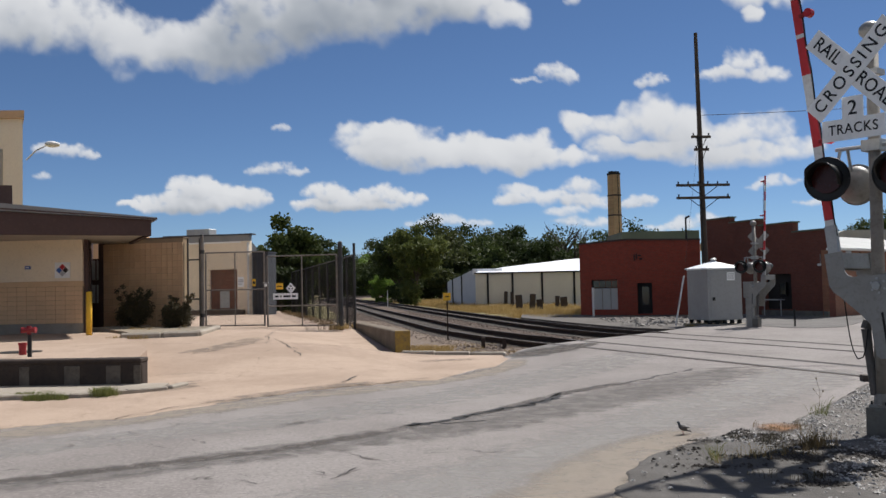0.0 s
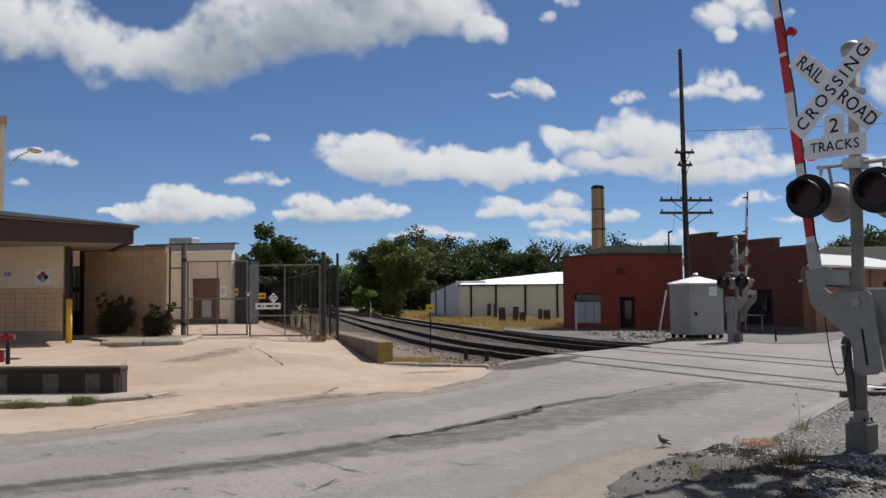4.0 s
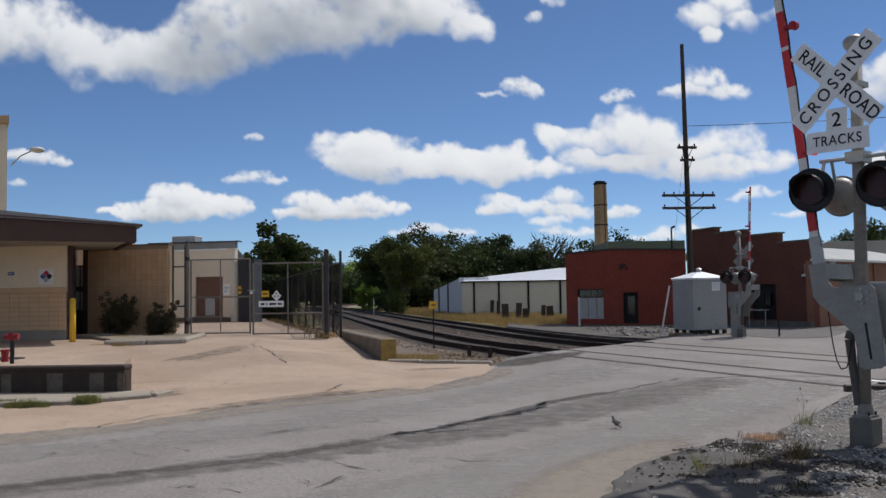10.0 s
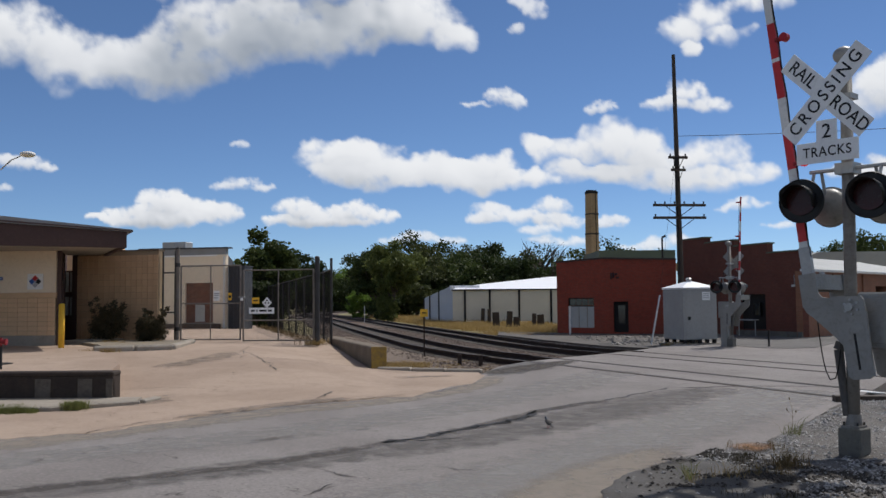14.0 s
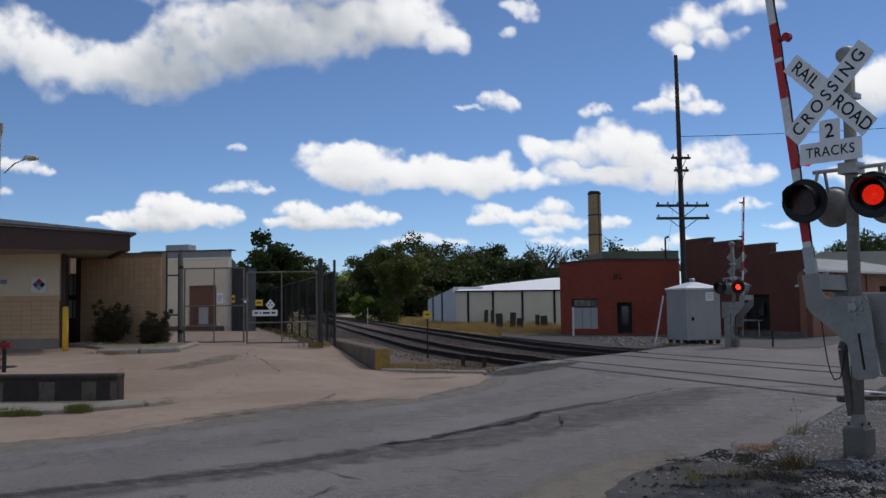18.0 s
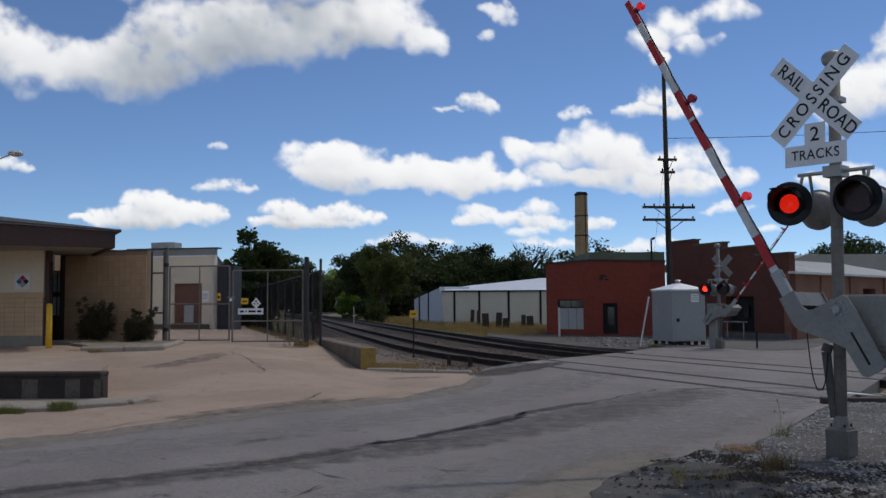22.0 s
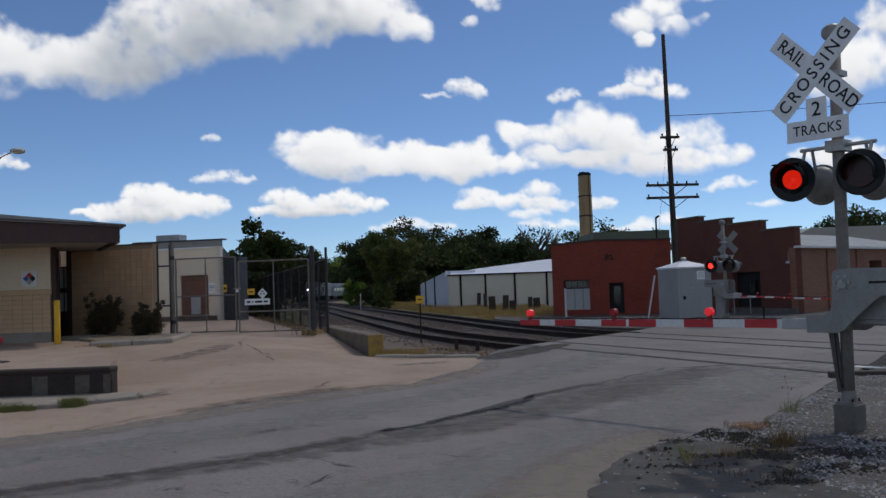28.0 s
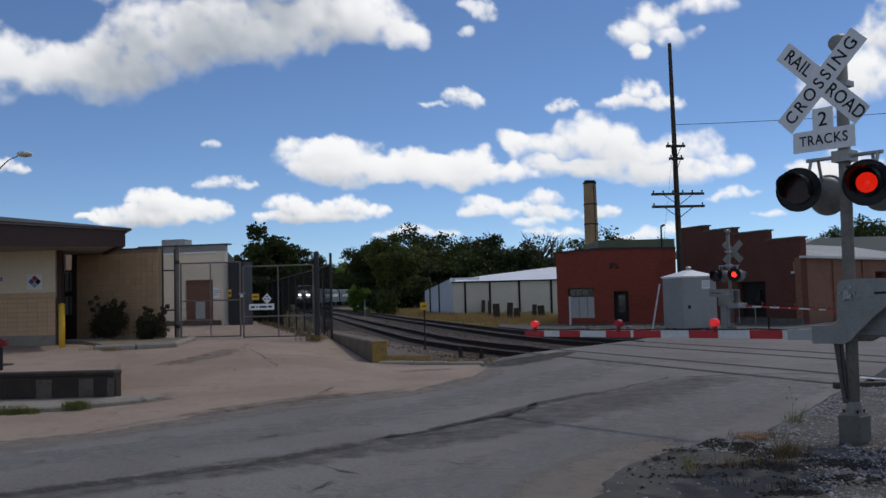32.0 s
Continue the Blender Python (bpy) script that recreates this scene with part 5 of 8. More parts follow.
def build_white_building():
    h = thing("white_building", "cream rendered shed with a grey sloping roof edge", "building")
    A, B = (-15.2, 48.4), (-10.32, 47.0)
    m, ln = along(A, B)
    Z = 0.45
    door = (ln - 2.35, ln - 0.72, Z + 0.35, Z + 2.45)
    bm = BM()
    wall_mesh(bm, ln, Z - 0.2, 4.38, 0.3, (door,), m)
    part("wall", bm, "cream", h, "cream rendered front wall")
    bm = BM()
    box(bm, door[0], door[1], 0.12, 0.18, door[2], door[3], m)
    d = part("door", bm, "brown_door", h, "bricked-up brown doorway")
    bm = BM()
    box(bm, door[0] + 0.55, door[0] + 1.1, 0.09, 0.12, door[2] + 0.05, door[2] + 0.95, m)
    part("panel", bm, "boarded", d, "grey board")
    bm = BM()
    box(bm, door[0] - 0.1, door[1] + 0.1, -0.05, 0.3, door[2] - 0.14, door[2], m)
    part("sill", bm, "concrete", h)
    bm = BM()
    box(bm, 1.3, ln - 0.5, -0.06, 0.3, 4.3, 4.38, m)
    part("gutter", bm, "sign_white", h, "white flashing line")
    bm = BM()
    prism(bm, ((0.0, 4.38), (ln, 4.38), (ln, 4.7), (0.0, 4.72)), 0.0, 0.3, m)
    part("parapet", bm, "metal_edge", h, "weathered grey gable top")
    bm = BM()
    prism(bm, ((-0.1, 4.72), (ln + 0.2, 4.7), (ln + 0.2, 4.77), (-0.1, 4.8)), -0.06, 0.4, m)
    part("roof_edge", bm, "grey_panel", h, "dark metal roof edge")
    bm = BM()
    rod(bm, m @ Vector((ln - 0.05, -0.06, 0.5)), m @ Vector((ln - 0.05, -0.06, 4.3)), 0.05)
    part("downpipe", bm, "white_paint", h, "white downpipe at the corner")
    bm = BM()
    box(bm, 0, ln - 0.25, -0.18, 0.0, 0.2, Z + 0.3, m, 0.02)
    part("plinth", bm, "brown_plinth", h, "dirty brown plinth along the wall")
    # side wall's shade is put into its dark grey colour
    m2, l2 = along((-10.4, 47.42), (-11.83, 56))
    bm = BM()
    wall_mesh(bm, l2, Z - 0.2, 4.5, 0.3, m=m2)
    part("side_wall", bm, "grey_panel", h, "side wall painted dark grey for its shade")
    bm = BM()
    box(bm, -15.2, -12.5, 55.8, 56.1, 0, 4.6)
    part("back_wall", bm, "cream", h)
    bm = BM()
    box(bm, 0, ln - 2.2, 0.3, 4.0, 4.4, 4.46, m)
    part("roof", bm, "roof_grey", h)
    bm = BM()
    box(bm, 1.0, 2.4, 0.5, 1.3, 4.42, 5.15, m, 0.03)
    part("roof_unit", bm, "galvanised", h, "rounded metal roof unit")
    # grey corrugated shed beyond
    g = thing("grey_shed", "blue-grey corrugated shed behind the gate", "shed")
    m3, l3 = along((-10.2, 47.2), (-9.35, 47.05))
    bm = BM()
    box(bm, 0, l3, 0.05, 1.2, 0.2, 3.75, m3)
    part("wall", bm, "grey_panel", g)
    s = 0.0
    while s < l3 - 0.1:
        bm = BM()
        box(bm, s, s + 0.1, 0, 0.05, 0.2, 3.75, m3, 0.015)
        part("rib", bm, "grey_panel", g)
        s += 0.2
    bm = BM()
    box(bm, -0.02, l3 + 0.03, -0.04, 1.25, 3.75, 3.8, m3)
    part("roof", bm, "grey_panel", g)
    # tall cream building at the far left with a yard lamp
    t = thing("tall_building", "tall cream masonry building with a flat parapet", "building")
    bm = BM()
    prism(bm, ((-21.35, -45), (-45, -44), (-45, -60), (-29, -60)), -0.2, 10.75, pose(0, 0, 0, 90) @ Matrix.Diagonal((1, 1, 1, 1)))
    part("wall", bm, "cream", t)
    bm = BM()
    prism(bm, ((-21.2, -44.85), (-45, -43.9), (-45, -60), (-29, -60)), 10.75, 11.15, pose(0, 0, 0, 90))
    part("parapet", bm, "tan_block", t, "tan coping")
    bm = BM()
    box(bm, -23.4, -22.35, 44.9, 45.05, 6.2, 9.2)
    part("pilaster", bm, "soffit", t)
    l = thing("yard_lamp", "white yard lamp on a curved arm", "lamp", m=pose(-21.2, 45.5, 9.1))
    bm = BM()
    rod(bm, (-0.2, 0, -0.4), (0.4, -0.2, 0.05), 0.035)
    rod(bm, (0.4, -0.2, 0.05), (1.0, -0.3, 0.28), 0.03)
    part("arm", bm, "galvanised", l)
    bm = BM()
    dome(bm, (1.3, -0.35, 0.32), 0.38, 0.4)
    part("lamp_head", bm, "white_paint", l, smooth=True)


# ---------------------------------------------------------------- centre and right: sheds and brick buildings
def build_warehouse():
    h = thing("warehouse", "long pale metal warehouse with a white low-pitched roof", "warehouse")
    A, B = (2.87, 84.0), (19.0, 84.6)
    m, ln = along(A, B)
    bm = BM()
    wall_mesh(bm, ln, -0.3, 3.0, 0.2, m=m)
    part("wall", bm, "siding", h, "beige ribbed metal siding")
    for s in (1.15, 3.5, 6.3, 9.35, 12.3, 15.2):
        bm = BM()
        box(bm, s - 0.09, s + 0.09, -0.09, 0, -0.3, 2.96, m)
        part("downpipe", bm, "dark", h, "dark downpipe")
    bm = BM()
    box(bm, -0.1, ln, -0.16, 0.0, 2.93, 3.05, m)
    part("gutter", bm, "dark", h, "dark eaves gutter")
    bm = BM()
    vs = [m @ Vector(v) for v in ((-0.1, -0.12, 3.06), (ln, -0.12, 3.06), (ln, 12, 4.62), (11.5, 12, 4.55), (3.6, 8, 3.72), (-0.1, 0.4, 3.12))]
    f = bm.faces.new([bm.verts.new(v) for v in vs])
    r = bmesh.ops.extrude_face_region(bm, geom=[f])
    bmesh.ops.translate(bm, vec=(0, 0, -0.06), verts=[v for v in r["geom"] if isinstance(v, bmesh.types.BMVert)])
    bmesh.ops.recalc_face_normals(bm, faces=bm.faces)
    part("roof", bm, "white_roof", h, "bright white metal roof")
    bm = BM()
    box(bm, -0.25, 0.05, -0.1, 0.5, 2.9, 3.42, m)
    box(bm, -0.25, 2.6, 0.4, 0.5, 3.2, 3.42, m)
    part("flashing", bm, "white_roof", h, "white roof flashing")
    # lean-to end
    m2, l2 = along((0.2, 95.0), (2.85, 84.05))
    bm = BM()
    prism(bm, ((0, -0.3), (l2, -0.3), (l2, 3.42), (0, 2.3)), 0, 0.2, m2)
    part("end_wall", bm, "siding_blue", h, "bluish ribbed end wall")
    for s in (0.1, 2.6, 6.3):
        bm = BM()
        box(bm, s - 0.12, s + 0.12, -0.08, 0, -0.3, 2.3 + 1.1 * s / l2, m2)
        part("downpipe", bm, "dark", h, "dark downpipe")
    bm = BM()
    box(bm, 0, ln, 11.8, 12.0, -0.3, 2.9, m)
    box(bm, ln - 0.2, ln, 0.2, 12, -0.3, 3.6, m)
    part("back_wall", bm, "siding", h)


def window_unit(h, m, hole, name, frame_mat, pane_mat, depth=0.14, bars=(2, 2), label=""):
    s0, s1, z0, z1 = hole
    bm = BM()
    t = 0.05
    box(bm, s0, s1, depth - 0.05, depth + 0.04, z0, z0 + t, m)
    box(bm, s0, s1, depth - 0.05, depth + 0.04, z1 - t, z1, m)
    box(bm, s0, s0 + t, depth - 0.05, depth + 0.04, z0 + t, z1 - t, m)
    box(bm, s1 - t, s1, depth - 0.05, depth + 0.04, z0 + t, z1 - t, m)
    w = part(name, bm, frame_mat, h, label)
    for i in range(bars[0]):
        for j in range(bars[1]):
            a = s0 + t + (s1 - s0 - 2 * t) * i / bars[0] + 0.015
            b = s0 + t + (s1 - s0 - 2 * t) * (i + 1) / bars[0] - 0.015
            c = z0 + t + (z1 - z0 - 2 * t) * j / bars[1] + 0.015
            d = z0 + t + (z1 - z0 - 2 * t) * (j + 1) / bars[1] - 0.015
            bm = BM()
            box(bm, a, b, depth - 0.01, depth + 0.01, c, d, m)
            part("pane", bm, pane_mat, w)
    return w


def build_brick_corner():
    h = thing("brick_shop", "deep red brick building with a flat parapet and angled corner", "building")
    P = [(7.85, 51.8), (10.2, 49.9), (13.95, 48.6)]
    T = [4.0, 4.12, 3.98]
    m1, l1 = along(P[0], P[1])
    m2, l2 = along(P[1], P[2])
    hole1 = (0.73, 2.4, 0.25, 1.95)
    bm = BM()
    wall_mesh(bm, l1, -0.3, 3.85, 0.35, (hole1,), m1)
    prism(bm, ((0, 3.85), (l1, 3.85), (l1, T[1]), (0, T[0])), 0, 0.35, m1)
    part("front_wall", bm, "brick_a", h, "deep red brick front wall")
    hole2 = (0.53, 1.35, 0.0, 1.72)
    bm = BM()
    wall_mesh(bm, l2 - 0.01, -0.3, 3.85, 0.35, (hole2,), m2)
    prism(bm, ((0, 3.85), (l2 - 0.01, 3.85), (l2 - 0.01, T[2]), (0, T[1])), 0, 0.35, m2)
    part("side_wall", bm, "brick_a", h, "deep red brick side wall")
    for mm, ll, za, zb in ((m1, l1, T[0], T[1]), (m2, l2, T[1], T[2])):
        bm = BM()
        prism(bm, ((-0.04, za), (ll + 0.02, zb), (ll + 0.02, zb + 0.09), (-0.04, za + 0.09)), -0.06, 0.42, mm)
        part("parapet_cap", bm, "fascia", h, "dark parapet coping")
    # boarded window with upper panes
    window_unit(h, m1, (hole1[0], hole1[1], 1.45, 1.95), "window_frame", "dark", "glass", bars=(4, 1))
    bm = BM()
    box(bm, hole1[0], hole1[1], 0.1, 0.16, 0.25, 1.45, m1)
    bd = part("board", bm, "boarded", h, "pale grey boarding")
    bm = BM()
    for k in (0.38, 0.7):
        box(bm, hole1[0] + 1.67 * k, hole1[0] + 1.67 * k + 0.04, 0.08, 0.1, 0.25, 1.45, m1)
    part("batten", bm, "concrete", bd)
    bm = BM()
    box(bm, hole2[0], hole2[1], 0.2, 0.26, 0.0, 1.72, m2)
    d = part("door", bm, "dark", h, "dark recessed door")
    bm = BM()
    box(bm, hole2[0] + 0.25, hole2[1] - 0.2, 0.19, 0.2, 0.5, 1.5, m2)
    part("pane", bm, "glass", d)
    # dark fixed shapes high on the corner wall
    sg = thing("wall_mark", "dark metal shapes fixed high on red brick", "sign", m=m2 @ pose(0.66, -0.03, 3.15))
    for x0, x1, z0, z1 in ((-0.26, -0.2, -0.17, 0.17), (-0.14, -0.07, -0.1, 0.2), (-0.02, 0.12, 0.06, 0.14), (0.04, 0.2, -0.14, -0.05)):
        bm = BM()
        box(bm, x0, x1, -0.02, 0.03, z0, z1)
        part("bar", bm, "ink", sg)
    # green upper storey set back, roof, enclosure
    bm = BM()
    box(bm, 10.6, 15.2, 53.0, 58, 3.8, 4.78)
    part("upper_storey", bm, "green_trim", h, "green-grey upper band")
    bm = BM()
    v = [bm.verts.new((x, y, 3.8)) for x, y in ((7.9, 52.1), (10.25, 50.2), (14.0, 48.9), (18.5, 60), (12, 63))]
    bm.faces.new(v)
    part("roof", bm, "roof_grey", h)
    bm = BM()
    mb, lb = along((12.0, 63.0), P[0])
    wall_mesh(bm, lb, -0.3, 3.9, 0.3, m=mb)
    part("back_wall", bm, "brick_a", h)
    bm = BM()
    rod(bm, (13.55, 49.8, 3.9), (13.55, 49.8, 5.3), 0.05)
    rod(bm, (13.55, 49.8, 5.3), (13.75, 49.8, 5.4), 0.06)
    part("vent_pipe", bm, "dark", h, "dark vent pipe with a bent top")
    # chimney
    c = thing("chimney", "tall square buff brick chimney with dark bands", "chimney", m=pose(12.0, 62.3, 0, 0, 0, 28))
    bm = BM()
    w0, w1 = 0.38, 0.31
    z0, z1 = 0.0, 9.35
    a = [bm.verts.new((sx * w0, sy * w0, z0)) for sx, sy in ((-1, -1), (1, -1), (1, 1), (-1, 1))]
    b = [bm.verts.new((sx * w1, sy * w1, z1)) for sx, sy in ((-1, -1), (1, -1), (1, 1), (-1, 1))]
    for i in range(4):
        bm.faces.new((a[i], a[(i + 1) % 4], b[(i + 1) % 4], b[i]))
    bm.faces.new(b)
    part("shaft", bm, "chimney_brick", c)
    bm = BM()
    box(bm, -w1 - 0.02, w1 + 0.02, -w1 - 0.02, w1 + 0.02, 9.35, 9.5)
    for sx in (-0.25, 0.0, 0.25):
        box(bm, sx - 0.07, sx + 0.07, -0.2, 0.2, 9.5, 9.6)
    part("cap", bm, "dark", c, "soot-dark cap")
    for z in (7.9, 6.5):
        bm = BM()
        w = w0 + (w1 - w0) * z / 9.35 + 0.02
        box(bm, -w, w, -w, w, z - 0.05, z + 0.05)
        part("band", bm, "wood_dark", c, "dark iron band")
    bm = BM()
    rod(bm, (0.0, -0.5, 0), (0.0, -0.44, 9.3), 0.03, n=6)
    part("conductor", bm, "dark", c)


def build_brick_stepped():
    h = thing("brick_hall", "brown-red brick hall with a stepped parapet", "building")
    A, B = (14.05, 48.45), (17.2, 40.0)
    m, ln = along(A, B)
    hole = (ln - 4.3, ln - 2.35, 0.3, 2.0)
    bm = BM()
    wall_mesh(bm, ln, -0.3, 3.6, 0.35, (hole,), m)
    e = [0.0, ln - 6.7, ln - 4.48, ln - 2.14, ln]
    tops = (5.0, 4.71, 4.40, 3.93)
    part("front_wall", bm, "brick_b", h, "brown-red brick front wall")
    for s0, s1, zt in zip(e, e[1:], tops):
        bm = BM()
        box(bm, s0, s1, 0, 0.35, 3.6, zt, m)
        part("parapet", bm, "brick_b", h, "stepped brick parapet")
    for s0, s1, zt in zip(e, e[1:], tops):
        bm = BM()
        box(bm, s0 - 0.03, s1 + 0.05, -0.05, 0.42, zt, zt + 0.07, m)
        part("coping", bm, "green_trim", h, "weathered green coping")
    # near-black panel in the opening stands in for the bay's shaded inside
    bm = BM()
    box(bm, hole[0], hole[1], 0.3, 0.34, hole[2], hole[3], m)
    o = part("shutter", bm, "dark", h, "dark panel standing in for the open bay's shaded inside")
    window_unit(h, m, (hole[0] + 0.9, hole[1] - 0.55, 0.95, 1.6), "window_frame", "dark", "glass", depth=0.2, bars=(2, 1))
    bm = BM()
    box(bm, hole[0] - 0.05, ln, -0.1, 0.0, -0.3, 0.25, m)
    part("plinth", bm, "foundation", h, "grey concrete plinth")
    # long side wall with a pale sloping roof
    C = (30.5, 52.0)
    m2, l2 = along(B, C)
    bm = BM()
    wall_mesh(bm, l2, -0.3, 3.02, 0.3, ((8.5, 10.2, 0.9, 2.4),), m2 @ pose(0.0, 0, 0))
    part("side_wall", bm, "brick_c", h, "orange-brown brick side wall")
    for s in (3.4, 6.9, 11.5):
        bm = BM()
        box(bm, s - 0.14, s + 0.14, -0.08, 0, -0.3, 2.95, m2)
        part("pilaster", bm, "brick_c", h)
    bm = BM()
    box(bm, -0.02, l2, -0.25, 0.05, 3.0, 3.1, m2)
    part("gutter", bm, "white_paint", h, "white eaves line")
    bm = BM()
    back = Vector((A[0] - B[0], A[1] - B[1], 0)).normalized() * 6.6
    e0, e1 = m2 @ Vector((0.45, -0.22, 3.1)), m2 @ Vector((l2, -0.22, 3.1))
    up = Vector((0, 0, 1.15))
    vs = [e0, e1, e1 + back + up, e0 + back + up]
    f = bm.faces.new([bm.verts.new(v) for v in vs])
    part("roof", bm, "roof_pale", h, "pale corrugated metal roof slope")
    bm = BM()
    box(bm, l2 - 0.3, l2, 0, 9, -0.3, 3.0, m2)
    part("end_wall", bm, "brick_c", h)
    # small fittings by the corner
    t = thing("wall_lamp", "small white lamp bracket by the hall's corner", "lamp", m=m @ pose(ln - 0.4, -0.03, 2.35))
    bm = BM()
    box(bm, -0.1, 0.1, -0.1, 0.02, -0.04, 0.06)
    part("lamp_body", bm, "white_paint", t)
    bm = BM()
    rod(bm, (0, 0, 0), (0, -0.02, 0.5), 0.015)
    part("conduit", bm, "galvanised", t)
    # farther roofs on the right
    g = thing("far_shed", "long grey-roofed shed beyond the hall", "shed")
    bm = BM()
    box(bm, 30, 70, 72, 90, -0.3, 4.0)
    part("wall", bm, "siding", g)
    bm = BM()
    prism(bm, ((28, 4.0), (72, 4.0), (72, 5.6), (32, 5.6)), 71, 91)
    part("roof", bm, "roof_grey", g)


def build_pole():
    p = thing("utility_pole", "tall dark wooden utility pole with crossarms", "utility pole", m=pose(12.3, 42.0, -0.2, 0, -0.4, 8))
    bm = BM()
    rod(bm, (0, 0, 0), (-0.02, 0, 13.75), 0.165, 0.085, 12)
    part("post", bm, "wood_dark", p)
    def arm(z, half, parent=p, ins=4):
        bm = BM()
        box(bm, -half, half, -0.16, -0.06, z - 0.06, z + 0.06, None, 0.008)
        a = part("crossarm", bm, "wood_dark", parent)
        for i in range(ins):
            x = -half + 0.1 + (2 * half - 0.2) * i / (ins - 1)
            bm = BM()
            rod(bm, (x, -0.11, z + 0.06), (x, -0.11, z + 0.17), 0.03, 0.045, 8)
            part("insulator", bm, "dark", a)
        for sx in (-1, 1):
            bm = BM()
            rod(bm, (sx * half * 0.55, -0.14, z - 0.04), (0, -0.14, z - 0.55), 0.018, n=6)
            part("brace", bm, "dark", a)
    arm(6.46, 1.32, ins=6)
    arm(5.86, 1.32, ins=2)
    arm(8.75, 0.48, ins=2)
    arm(8.15, 0.36, ins=2)
    bm = BM()
    box(bm, -0.2, -0.02, -0.2, -0.06, 8.35, 8.75)
    part("junction_box", bm, "dark", p)
    bm = BM()
    rod(bm, (-0.12, -0.17, 0.2), (-0.12, -0.12, 8.3), 0.02, n=6)
    part("conduit", bm, "dark", p)
    w = thing("overhead_wire", "single thin overhead wire to the pole", "wire")
    bm = BM()
    a, b = Vector((12.3, 42, 9.6)), Vector((60, 30, 13.5))
    pts = [a.lerp(b, i / 24) - Vector((0, 0, 1.4 * 4 * (i / 24) * (1 - i / 24))) for i in range(25)]
    for q0, q1 in zip(pts, pts[1:]):
        rod(bm, q0, q1, 0.014, n=5)
    part("cable", bm, "dark", w)


def build_bungalow():
    b = thing("signal_bungalow", "silver painted metal signal hut with a pyramid roof", "equipment hut", m=pose(10.73, 35.6, 0, 0, 0, 15))
    w, hgt = 0.755, 2.16
    bm = BM()
    box(bm, -w, w, -w, w, 0.18, hgt, None, 0.015)
    part("body", bm, "bungalow", b)
    bm = BM()
    box(bm, -w - 0.02, w + 0.02, -w - 0.02, w + 0.02, hgt, hgt + 0.06)
    top = bmesh.ops.create_cone(bm, cap_ends=True, segments=4, radius1=(w + 0.08) * 1.414, radius2=0.14, depth=0.26, matrix=Matrix.Translation((0, 0, hgt + 0.19)) @ pose(0, 0, 0, 0, 0, 45))
    r = part("roof", bm, "white_roof", b, "shallow white pyramid roof")
    bm = BM()
    rod(bm, (0, 0, hgt + 0.3), (0, 0, hgt + 0.42), 0.1, n=12)
    rod(bm, (0, 0, hgt + 0.42), (0, 0, hgt + 0.47), 0.14, 0.06, 12)
    part("vent_cap", bm, "galvanised", r)
    bm = BM()
    box(bm, -w + 0.12, -0.05 + w, -w - 0.012, -w, 0.25, hgt - 0.12)
    d = part("door", bm, "bungalow", b, "flush silver door")
    bm = BM()
    box(bm, -w + 0.2, -w + 0.3, -w - 0.05, -w - 0.012, 0.95, 1.08)
    part("handle", bm, "dark", d, "dark door handle")
    bm = BM()
    box(bm, 0.1, 0.45, -w - 0.02, -w - 0.012, 1.72, 2.05)
    s = part("notice", bm, "sign_white", b, "white notice with grey bars")
    bm = BM()
    for z in (1.8, 1.88, 1.96):
        box(bm, 0.14, 0.41, -w - 0.024, -w - 0.019, z, z + 0.03)
    part("bar", bm, "sign_grey", s)
    for i in range(5):
        for sy in (-1, 1):
            bm = BM()
            x = -w + 0.1 + i * (2 * w - 0.2) / 4
            box(bm, x - 0.06, x + 0.06, sy * (w - 0.08) - 0.06, sy * (w - 0.08) + 0.06, -0.15, 0.18)
            part("leg", bm, "dark", b)
    bm = BM()
    box(bm, -w - 0.15, w + 0.15, -w - 0.15, w + 0.15, -0.3, 0.03)
    part("base_slab", bm, "concrete", b)
    # leaning guy guard
    g = thing("guy_guard", "white guy wire guard leaning to the pole", "guy wire")
    bm = BM()
    rod(bm, (9.38, 36.5, -0.1), (9.97, 37.2, 1.95), 0.035)
    part("guard", bm, "white_paint", g)
    bm = BM()
    rod(bm, (9.97, 37.2, 1.95), (12.2, 41.9, 9.0), 0.005, n=6)
    part("wire", bm, "dark", g)
    m_ = thing("marker_post", "white marker post beside the shop", "post", m=pose(8.05, 48.6, 0))
    bm = BM()
    rod(bm, (0, 0, -0.2), (0, 0, 1.5), 0.06)
    part("post", bm, "white_paint", m_)
    m_ = thing("marker_post", "short dark steel post by the pavement", "post", m=pose(12.65, 32.4, 0))
    bm = BM()
    rod(bm, (0, 0, -0.2), (0, 0, 0.62), 0.035)
    part("post", bm, "dark", m_)
    m_ = thing("marker_post", "thin white post beside the line", "post", m=pose(-6.15, 95, 0))
    bm = BM()
    rod(bm, (0, 0, -0.35), (0, 0, 1.55), 0.035)
    part("post", bm, "white_paint", m_)
    b2 = thing("work_bench", "grey steel rack in the hall's open bay", "rack", m=pose(15.6, 42.6, 0, 0, 0, -68))
    for x in (-0.55, 0.55):
        bm = BM()
        rod(bm, (x, 0, -0.1), (x, 0, 0.75), 0.025)
        part("leg", bm, "galvanised", b2)
    bm = BM()
    box(bm, -0.6, 0.6, -0.2, 0.2, 0.75, 0.8)
    part("top", bm, "galvanised", b2)


# ---------------------------------------------------------------- crossing signals
ARM_LEN = 4.9
